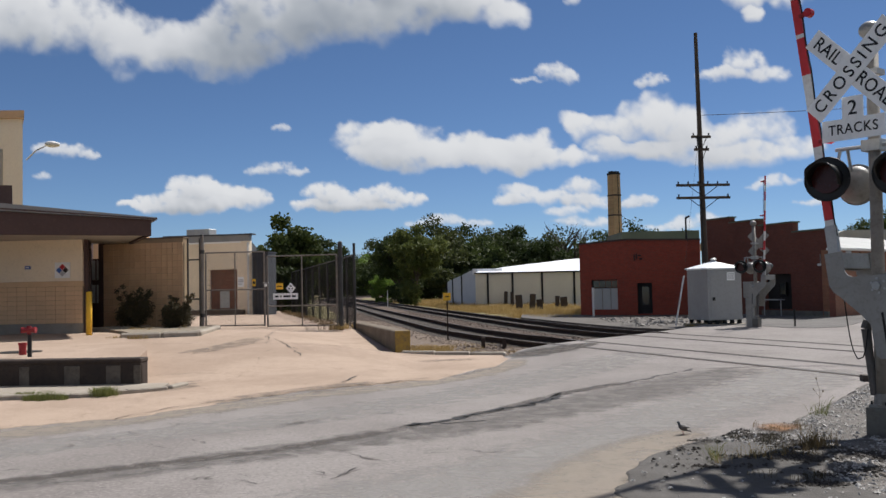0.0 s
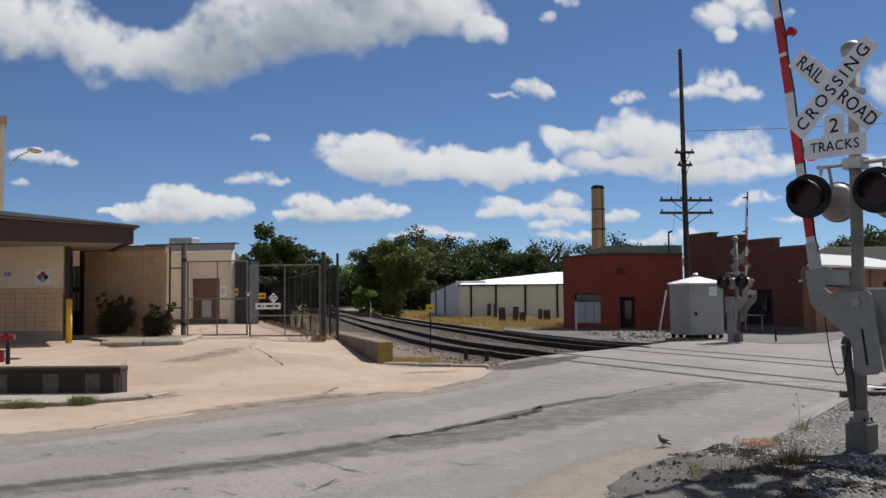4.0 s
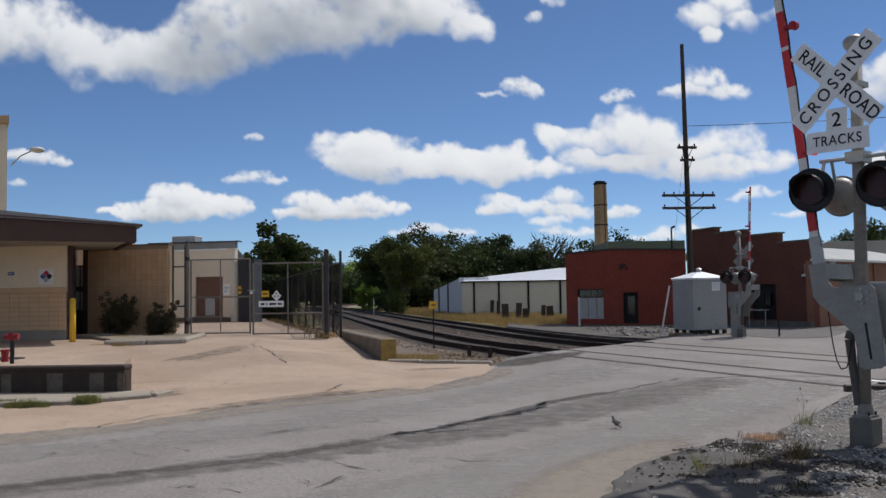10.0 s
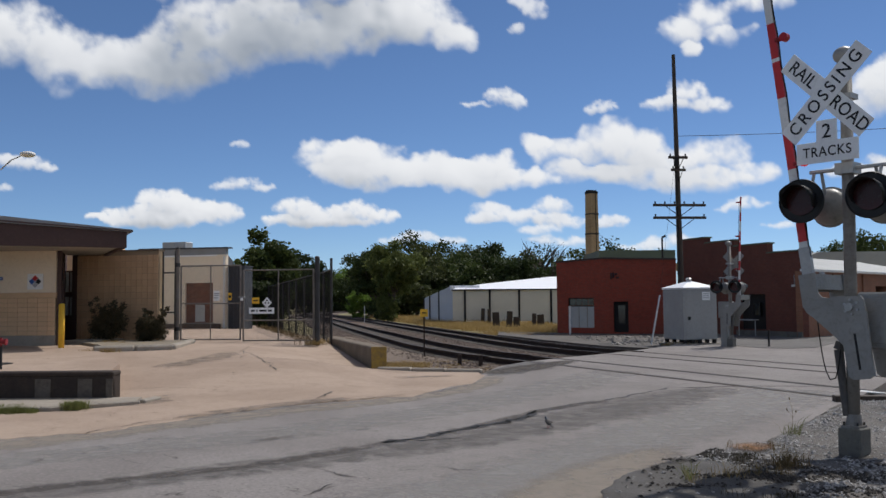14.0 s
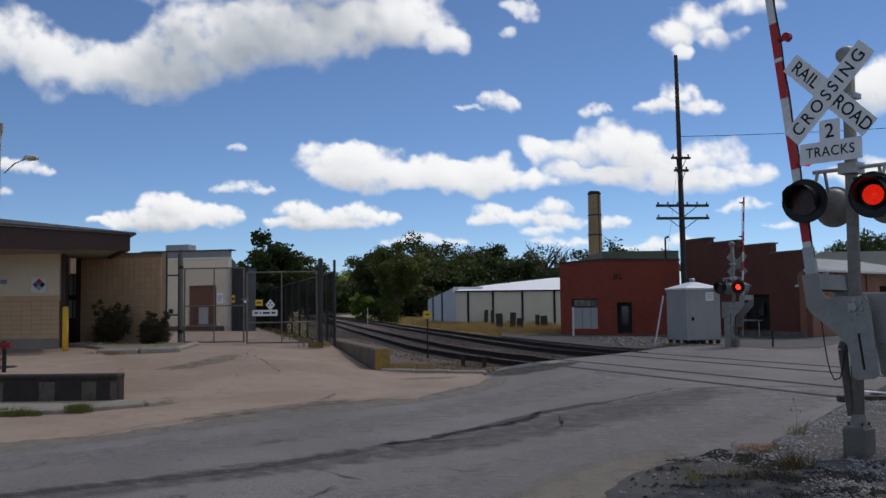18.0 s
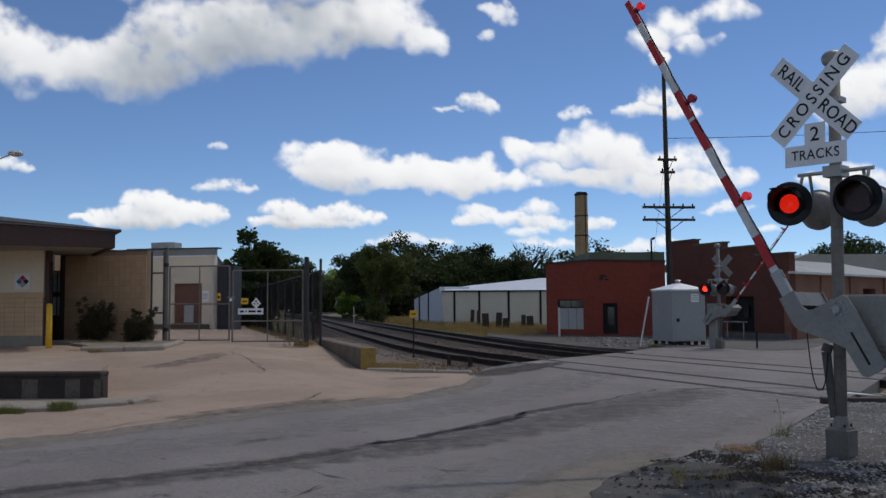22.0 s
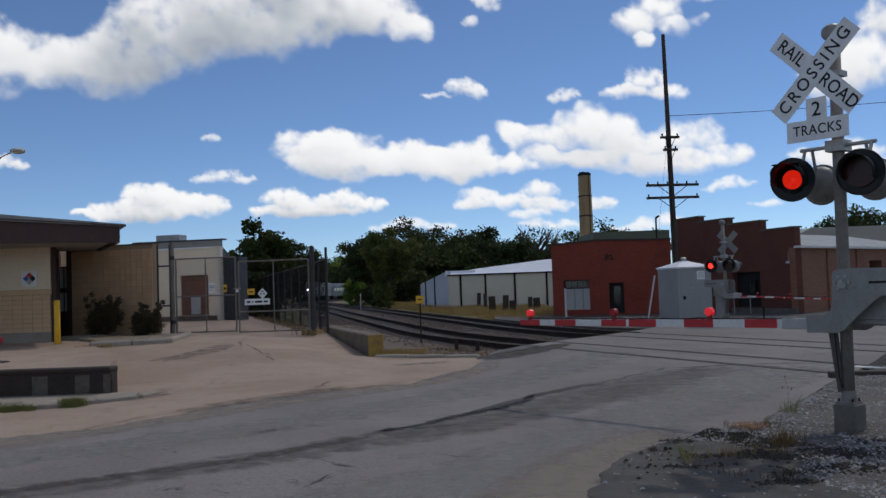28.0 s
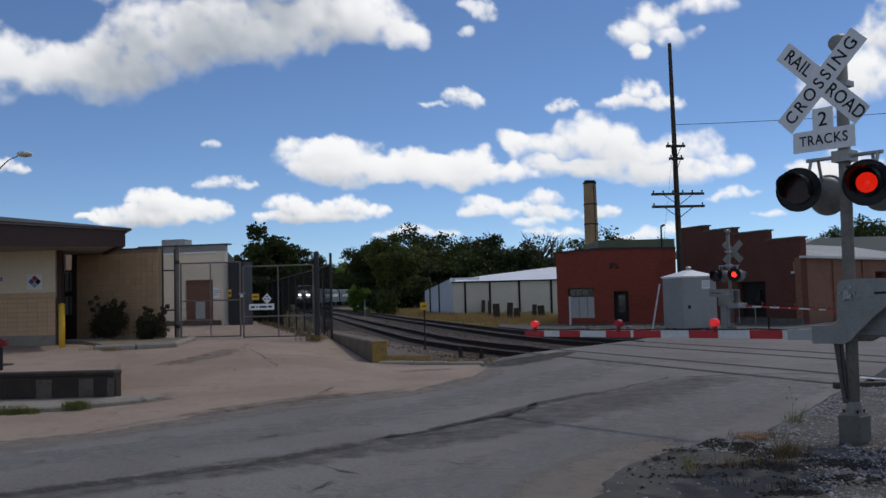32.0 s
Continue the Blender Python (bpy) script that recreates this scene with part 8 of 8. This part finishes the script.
    inside = np.clip((inside - 0.5) / 0.45, 0, 1)
    k = max(2, int(size * 0.16 / st))
    relief = hill - np.roll(np.roll(hill, k, 0), -k, 1)
    depth = np.clip((0.75 * depth + 0.3 * np.clip(0.1 - top, 0, 1) * np.clip(d * 1.5 - 0.4, 0, 1) + 0.3 * inside * thick + 0.6 * broad * (0.25 + inside) * thick - 0.5 * relief * (0.2 + depth)) * (0.55 + 0.45 * thick), 0, 1)
    center = Vector(grid_dir((x0 + x1) / 2, (y0 + y1) / 2)) * CLOUD_R * (1 + 0.01 * i)
    R9 = np.array(pose(0, 0, 0, 93.3, 0.6, -1.2).to_3x3())
    V = np.stack([(X - 784) / 1576, (441 - Y) / 1576, -np.ones_like(X)], -1) @ R9.T
    V = V / np.linalg.norm(V, axis=-1, keepdims=True) * (CLOUD_R * (1 + 0.01 * i)) + np.array((0, 0, 1.65)) - np.array(center)
    idx = np.arange(w * h).reshape(h, w)
    keep = (np.maximum.reduce([d[:-1, :-1], d[1:, :-1], d[:-1, 1:], d[1:, 1:]]) > 0.004)
    quads = np.stack([idx[:-1, :-1], idx[1:, :-1], idx[1:, 1:], idx[:-1, 1:]], -1)
    # each separate piece is a cloud of its own; flecks are dropped
    tag = np.where(keep, 1 + np.arange(keep.size).reshape(keep.shape), 0)
    while True:
        grown = np.pad(tag, 1)
        grown = np.maximum.reduce([grown[a:a + keep.shape[0], b:b + keep.shape[1]] for a in range(3) for b in range(3)]) * keep
        if (grown == tag).all():
            break
        tag = grown
    for piece in np.unique(tag[tag > 0]):
        own = tag == piece
        if own.sum() < 90:
            continue
        used, inv = np.unique(quads[own], return_inverse=True)
        me = bpy.data.meshes.new("cloud")
        me.from_pydata(V.reshape(-1, 3)[used].tolist(), [], inv.reshape(-1, 4).tolist())
        for nm, arr in (("cover", d), ("inner", depth)):
            at_ = me.attributes.new(nm, "FLOAT", "POINT")
            at_.data.foreach_set("value", arr.reshape(-1)[used].astype(np.float32))
        me.materials.append(M["cloud"])
        ob = tagged(new("cloud", me), "white fair-weather cumulus cloud with a grey base" if thick > 0.4 else "small white wisp of cloud", "cloud", "drifting clouds")
        ob.matrix_basis = Matrix.Translation(center)
        CLOUD_THINGS.append((ob, center, (y0 + y1) / 2))


def build_clouds():
    M["cloud"] = cloud_material()
    # lobes (bearing, height, half-width, half-height); wispiness; thickness
    build_cloud(0, ((50, 62, 120, 74), (160, 102, 90, 58), (255, 116, 90, 56), (345, 122, 80, 52), (390, 72, 130, 80), (490, 60, 120, 64), (590, 58, 110, 62), (680, 38, 110, 50), (765, 30, 90, 50), (838, 54, 42, 30), (-110, 50, 120, 90), (560, -45, 320, 66)), 0.24, 1.0)
    build_cloud(1, ((590, 265, 52, 36), (640, 262, 42, 34), (690, 285, 62, 46), (770, 295, 60, 32), (830, 305, 60, 26), (890, 290, 52, 34), (950, 312, 56, 22), (700, 312, 90, 26), (830, 320, 100, 20), (620, 298, 55, 26)), 0.16, 0.7)
    build_cloud(2, ((965, 240, 32, 20), (1000, 262, 60, 34), (1090, 245, 60, 42), (1150, 260, 60, 42), (1200, 280, 70, 36), (1285, 262, 62, 36), (1350, 292, 58, 26), (1080, 300, 120, 22), (1260, 310, 110, 24)), 0.26, 0.6)
    build_cloud(3, ((285, 350, 48, 28), (230, 375, 60, 20), (340, 368, 60, 24), (400, 372, 42, 26), (180, 380, 30, 10), (300, 384, 80, 14)), 0.14, 0.6)
    build_cloud(4, ((530, 362, 42, 20), (575, 378, 60, 18), (640, 368, 42, 22), (690, 378, 32, 14), (500, 384, 30, 10), (590, 388, 80, 10)), 0.2, 0.5)
    build_cloud(5, ((912, 162, 38, 20), (938, 170, 22, 14), (862, 174, 26, 6)), 0.3, 0.4)
    build_cloud(6, ((1240, 155, 48, 30), (1205, 175, 44, 14), (1290, 175, 40, 18)), 0.28, 0.45)
    build_cloud(7, ((1088, 178, 30, 14), (1075, 185, 22, 8)), 0.35, 0.3)
    build_cloud(8, ((1230, 40, 44, 26), (1275, 10, 60, 40), (1320, 45, 40, 24), (1255, 68, 22, 16), (1380, -20, 60, 30)), 0.3, 0.5)
    build_cloud(9, ((975, 8, 26, 20), (938, 36, 18, 12), (960, -10, 40, 14)), 0.34, 0.3)
    build_cloud(10, ((440, 318, 40, 14), (405, 322, 24, 8), (480, 326, 22, 8)), 0.3, 0.3)
    build_cloud(11, ((440, 248, 18, 9),), 0.3, 0.2)
    build_cloud(12, ((60, 282, 48, 15), (20, 276, 30, 12), (100, 290, 22, 8)), 0.34, 0.35)
    build_cloud(13, ((885, 368, 44, 20), (930, 378, 40, 16), (985, 358, 42, 20), (1000, 385, 50, 16), (860, 380, 30, 10)), 0.26, 0.45)
    build_cloud(14, ((1092, 384, 32, 13), (1070, 392, 22, 9)), 0.22, 0.35)
    build_cloud(15, ((1330, 352, 44, 13), (1300, 360, 36, 8), (1390, 392, 40, 8)), 0.32, 0.3)
    build_cloud(16, ((1560, 150, 62, 52), (1620, 130, 80, 60), (1545, 300, 60, 22), (1600, 290, 60, 30)), 0.24, 0.5)
    build_cloud(17, ((535, 148, 14, 8),), 0.3, 0.2)
    build_cloud(18, ((590, 418, 16, 7), (740, 412, 40, 12), (800, 420, 40, 10), (700, 420, 30, 8)), 0.3, 0.3)
    build_cloud(19, ((230, 328, 16, 6), (20, 326, 18, 8)), 0.3, 0.2)
    build_cloud(20, ((1000, 420, 60, 12), (960, 400, 40, 12), (1200, 420, 60, 14), (1140, 430, 50, 10)), 0.28, 0.35)
    build_cloud(21, ((-160, 300, 80, 30), (-260, 330, 90, 30), (1750, 330, 120, 40), (1720, 220, 80, 40)), 0.25, 0.5)
    # high unseen cloud banks opposite the sun, added to light walls facing the camera
    for ob, c, py in [q for q in CLOUD_THINGS if q[0].data.polygons and len(q[0].data.polygons) > 4000]:
        for a, up in ((110, 24), (150, 20), (190, 26), (235, 22), (130, 46), (175, 50), (215, 46)):
            q = pose(0, 0, 0, 0, 0, a) @ pose(0, 0, 0, up)
            FILL_BANKS.append((copy_thing(ob, q @ ob.matrix_basis), q @ c, py))
    # same sky all round: unseen glowing copies added to whiten the ambient light
    for ob, c, py in list(CLOUD_THINGS):
        for a in (62, 121, 180, 239, 298):
            q = pose(0, 0, 0, 0, 0, a)
            k = copy_thing(ob, q @ ob.matrix_basis)
            CLOUD_THINGS.append((k, q @ c, py))


# unseen cloud, added to dim the sun on the ground over time
VEIL_H, VEIL_DRIFT = 1100.0, Vector((-15.0, 48.0, 0.0))
# share of the sky that the passing cloud closes, against the second at which that part of it stands before the sun
VEIL_COVER = ((2.5, 0.0), (4.5, 0.15), (6.0, 0.42), (8.0, 0.73), (8.7, 0.56), (9.5, 0.48), (12.0, 0.46), (14.5, 0.58), (16.8, 0.885), (19.0, 0.915), (21.0, 0.885), (24.0, 0.882), (25.0, 0.9), (28.0, 0.915), (34.0, 0.92), (38.0, 0.0))


def build_veil():
    """The broad cloud that drifts between the place and the sun: a humped body, thin at first and dense later."""
    speed = VEIL_DRIFT.length
    nu, nv = 150, 40
    vs, cover, inner, fs = [], [], [], []
    for i in range(nu):
        t = 1.0 + 38.0 * i / (nu - 1)
        for k in range(nv):
            w = -1 + 2 * k / (nv - 1)
            c = lerp_table(VEIL_COVER, t) * (1 + 0.12 * noise.noise((t * 0.5, w * 3, 1.5)) + 0.1 * noise.noise((t * 1.6, w * 9, 4.0)))
            c *= smooth01((1 - abs(w)) * 4 + 0.6 * noise.noise((t * 0.8, w * 2, 8.0)))
            vs.append((-speed * t, 520 * w, 60 * c + 20 * noise.noise((t, w * 6, 2.0))))
            cover.append(max(0.0, min(c, 1.0)))
            inner.append(0.3)
    for i in range(nu - 1):
        for k in range(nv - 1):
            a = i * nv + k
            fs.append((a, a + 1, a + nv + 1, a + nv))
    me = bpy.data.meshes.new("cloud")
    me.from_pydata(vs, [], fs)
    for nm, arr in (("cover", cover), ("inner", inner)):
        at_ = me.attributes.new(nm, "FLOAT", "POINT")
        at_.data.foreach_set("value", np.array(arr, dtype=np.float32))
    # glow and warm tint raised to warm the ground under this unseen cloud
    me.materials.append(cloud_material("cloud_before_sun", (1.0, 0.93, 0.82), 1.9))
    return tagged(new("cloud", me), "broad grey-white cloud drifting across the sun", "cloud", "drifting clouds")


# ---------------------------------------------------------------- train and bird
def build_train():
    cars = []
    loco = thing("locomotive", "dark grey passenger locomotive with bright headlights", "locomotive")
    bm = BM()
    prism(bm, ((-10, 1.1), (9.2, 1.1), (9.6, 1.8), (9.4, 2.9), (8.3, 4.3), (-10, 4.3)), -1.5, 1.5)
    part("body", bm, "loco_blue", loco)
    bm = BM()
    box(bm, -10.02, 7.6, -1.515, 1.515, 2.2, 2.75)
    part("stripe", bm, "steel_car", loco, "silver side band")
    bm = BM()
    prism(bm, ((8.5, 3.42), (8.95, 3.5), (8.52, 4.1), (8.2, 4.1)), -1.1, 1.1, Matrix.Translation((0.16, 0, 0)))
    part("windscreen", bm, "glass", loco)
    bm = BM()
    prism(bm, ((-10.05, 4.05), (8.42, 4.05), (8.2, 4.42), (-10.05, 4.42)), -1.35, 1.35)
    part("roof", bm, "white_paint", loco, "pale silver roof")
    for y in (-0.75, 0.75):
        bm = BM()
        rod(bm, (9.4, y, 2.6), (9.72, y, 2.6), 0.19, n=12)
        part("ditch_light", bm, "headlight", loco, "bright white ditch light")
    bm = BM()
    rod(bm, (8.9, 0, 3.3), (9.35, 0, 3.3), 0.2, n=12)
    part("headlight", bm, "headlight", loco, "bright white headlight")
    for x in (-6.5, 6.0):
        bm = BM()
        box(bm, x - 1.7, x + 1.7, -1.25, 1.25, 0.25, 1.1)
        bg = part("bogie", bm, "dark", loco)
        for dx in (-1.2, 1.2):
            bm = BM()
            rod(bm, (x + dx, -0.8, 0.48), (x + dx, 0.8, 0.48), 0.48, n=16)
            part("wheel", bm, "rail", bg)
    cars.append((loco, 0.0))
    coach0 = None
    for k in range(3):
        if coach0 is None:
            c = thing("coach", "silver fluted passenger coach", "railway coach", "passenger coaches")
            bm = BM()
            prism(bm, ((-1.5, 1.0), (1.5, 1.0), (1.52, 3.4), (1.2, 4.1), (0.6, 4.35), (-0.6, 4.35), (-1.2, 4.1), (-1.52, 3.4)), -12.5, 12.5, pose(0, 0, 0, 0, 0, 90))
            part("body", bm, "steel_car", c)
            for i in range(9):
                for sy in (-1, 1):
                    bm = BM()
                    x = -9.6 + 2.4 * i
                    box(bm, x - 0.8, x + 0.8, sy * 1.5, sy * 1.535, 2.35, 3.1) if sy > 0 else box(bm, x - 0.8, x + 0.8, -1.535, -1.5, 2.35, 3.1)
                    part("window", bm, "glass", c)
            for x in (-9, 9):
                bm = BM()
                box(bm, x - 1.5, x + 1.5, -1.2, 1.2, 0.25, 1.0)
                part("bogie", bm, "dark", c)
            coach0 = c
        else:
            c = copy_thing(coach0, Matrix())
        cars.append((c, -23.6 - 26.2 * k))
    return cars


def car_pose(s):
    """Pose of a car whose middle stands s metres up the near track, heading for the crossing."""
    a = offset_point(s - 7, -SPACING / 2, RAIL_Z)
    b = offset_point(s + 7, -SPACING / 2, RAIL_Z)
    d = a - b
    p = (a + b) / 2
    return pose(p.x, p.y, p.z, 0, 0, math.degrees(math.atan2(d.y, d.x)))


def build_bird():
    b = thing("bird", "small dark pigeon on the road", "bird")
    k = Matrix.Diagonal((0.6, 0.6, 0.6, 1))
    bm = BM()
    dome(bm, (0, 0, 0), 1.0, 1.0, m=pose(0, 0, 0.125, 0, 28, 0) @ Matrix.Diagonal((0.095, 0.05, 0.052, 1)))
    part("body", bm, "feather", b, smooth=True)
    bm = BM()
    rod(bm, (-0.06, 0, 0.16), (-0.085, 0, 0.215), 0.03, 0.022, 8)
    dome(bm, (-0.09, 0, 0.226), 0.027)
    hd = part("head", bm, "loco_blue", b, "dark iridescent head", smooth=True)
    bm = BM()
    rod(bm, (-0.112, 0, 0.224), (-0.138, 0, 0.216), 0.008, 0.002, 6)
    part("beak", bm, "dark", hd)
    bm = BM()
    prism(bm, ((0.06, 0.1), (0.17, 0.055), (0.165, 0.035), (0.05, 0.07)), -0.02, 0.02)
    part("tail", bm, "feather", b)
    wings = []
    for sy in (-1, 1):
        bm = BM()
        prism(bm, ((-0.06, 0), (0.0, 0.012), (0.1, -0.02), (0.12, -0.035), (0.02, -0.03), (-0.06, -0.02)), 0, sy * 0.012)
        w = part("wing", bm, "feather", b, m=pose(0, sy * 0.046, 0.15))
        wings.append((w, sy))
        bm = BM()
        rod(bm, (0.0, sy * 0.02, 0.09), (0.0, sy * 0.02, 0.0), 0.005, n=5)
        rod(bm, (-0.03, sy * 0.02, 0.004), (0.015, sy * 0.02, 0.004), 0.004, n=5)
        part("leg", bm, "red_paint", b)
    for o in b.children_recursive:
        o.data.transform(k)
        if o.parent == b and o.location.length:
            o.location = o.location * 0.6
    return b, wings


# ---------------------------------------------------------------- build all
build_ground()
build_road()
build_drive()
build_platform()
build_barrier()
build_tracks()
build_yard()
build_verge()
build_low_building()
build_gate()
build_white_building()
build_warehouse()
build_brick_corner()
build_brick_stepped()
build_pole()
build_bungalow()
CABLE = build_drop_cable()
shrub(-10.1, 28.85, 0.58, 1.35, 1.4, 61)
shrub(-8.6, 28.45, 0.58, 1.05, 1.05, 62)
build_clouds()
VEIL = build_veil()
build_trees()
build_grass()
TRAIN = build_train()
BIRD, WINGS = build_bird()
build_cracks()
build_wear()
build_stones()
build_blocks()
build_ties()


# ---------------------------------------------------------------- what moves
FLASH_T = 0.5945


def motions():
    # gate arms: degrees up from level
    far_up = ((0.0, 87.0), (19.3, 87.0), (20.0, 82.0), (20.5, 74.0), (21.0, 66.0), (21.5, 58.0), (22.0, 51.0), (22.5, 43.5), (23.0, 37.5), (23.5, 31.0), (24.0, 25.0), (24.5, 17.0), (25.0, 10.0), (25.5, 4.0), (26.2, -2.0), (32.0, -3.0))
    for (root, arm, lamps), rows, sx in ((NEAR, NEAR_UP, -1), (FAR, far_up, 1)):
        pz = 1.58 if sx < 0 else 1.5
        px = 0.075 if sx < 0 else 0.0
        walk(arm, [(t, pose(px, -0.15, pz, 0, -sx * a, 0)) for t, a in rows])
        # added lamp shutters make the flash: up against the hood while the lamp shows
        for tag, phase in (("L", 0), ("R", 1)):
            shut, up = pose(0, -0.024, 0.156), pose(0, -0.024, 0.156, -88)
            keys, k = [(0.0, shut)], -3
            state = False
            first = 17.03 if sx < 0 else 16.965
            t = first - 3 * FLASH_T
            while t < 32.0:
                on = (k % 2 == phase)
                if on != state:
                    gone = t if sx > 0 else t - (0.06 if state else 0.05 if k > 0 else 0.0)   # a lamp dies a moment before the other lights
                    keys += [(round(gone - 0.02, 3), up if state else shut), (round(gone + 0.02, 3), up if on else shut)]
                    state = on
                k += 1
                t = first + k * FLASH_T
            keys.append((32.0, up if state else shut))
            walk(lamps[tag], keys)
    # the cable follows the arm
    base = NEAR[0].matrix_basis
    tracks = [[] for _ in CABLE]
    for t, deg in NEAR_UP:
        tip = base @ pose(0.075, -0.15, 1.58, 0, deg, 0) @ Vector((-0.1, 0.22, -0.5))
        for rows, (mid, d) in zip(tracks, hang(tip, base @ Vector((-0.05, -0.16, 1.12)))):
            rows.append((t, Matrix.Translation(mid) @ d.to_track_quat("Z", "Y").to_matrix().to_4x4()))
    for ob, rows in zip(CABLE, tracks):
        walk(ob, rows)
    # clouds drift slowly to the left and away
    for ob, c, py in CLOUD_THINGS + FILL_BANKS:
        vx = lerp_table(((0, 4.4), (150, 4.1), (200, 3.0), (290, 1.9), (360, 0.8), (420, 0.5)), py)
        vy = lerp_table(((0, 0.95), (150, 0.7), (290, 0.3), (400, 0.08)), py)
        r = c.length / 1576
        right = Vector((0, 0, 1)).cross(c).normalized() * -1
        rows = []
        for t in (0.0, 16.0, 32.0):
            dt = t - 9.0
            p = c + (right * -vx + Vector((0, 0, -vy))) * dt * r
            turn = ob.matrix_basis.to_3x3().to_4x4() if not rows else turn
            rows.append((t, Matrix.Translation(p) @ turn))
        walk(ob, rows)
    # the broad cloud comes before the sun
    over = SUN_DIR * (VEIL_H / SUN_DIR.z)
    turn = pose(0, 0, 0, 0, 0, math.degrees(math.atan2(VEIL_DRIFT.y, VEIL_DRIFT.x)))
    walk(VEIL, [(t, Matrix.Translation(over + VEIL_DRIFT * t) @ turn) for t in (0.0, 16.0, 32.0)])
    # train comes round the curve
    for ob, back in TRAIN:
        rows = []
        for i in range(33):
            t = float(i)
            rows.append((t, car_pose(TRAIN_S(t) - back)))
        walk(ob, rows)
    # bird: stands, walks over the road, flies off
    spots = ((0.0, 2.56, 9.8, 0.0, 20), (5.6, 2.6, 9.93, 0.0, 25), (6.4, 2.61, 9.94, 0.0, -40), (7.0, 2.61, 9.98, 0.0, -70), (8.0, 2.53, 10.4, 0.0, -72), (9.0, 2.42, 10.68, 0.0, -70), (10.0, 2.24, 11.0, 0.0, -62), (11.0, 2.0, 11.3, 0.0, -60),
             (12.0, 1.83, 11.6, 0.0, -60), (13.0, 1.69, 11.76, 0.0, -60), (14.0, 1.66, 11.9, 0.0, -60), (17.0, 1.78, 12.1, 0.0, -80), (19.4, 1.82, 12.2, 0.0, -80), (19.6, 1.72, 12.3, 0.15, -60), (19.8, 1.35, 12.6, 0.75, -40), (20.2, -1.6, 13.6, 1.9, -30), (21.0, -13.0, 17.0, 4.6, -30), (22.5, -32, 26, 10.0, -30), (25.0, -45, 40, 22, -30), (32.0, -110, 70, 40, -30))
    walk(BIRD, [(t, pose(x, y, z, 0, 0, a)) for t, x, y, z, a in spots])
    for w, sy in WINGS:
        rows = [(0.0, pose(0, sy * 0.0276, 0.09)), (19.5, pose(0, sy * 0.0276, 0.09))]
        t, k = 19.6, 0
        while t < 32.0:
            rows.append((round(t, 2), pose(0, sy * 0.0276, 0.09, sy * (45 if k % 2 else -30))))
            t, k = t + (0.1 if t < 21 else 0.5), k + 1
        rows.append((32.0, pose(0, sy * 0.0276, 0.09)))
        walk(w, rows)


motions()
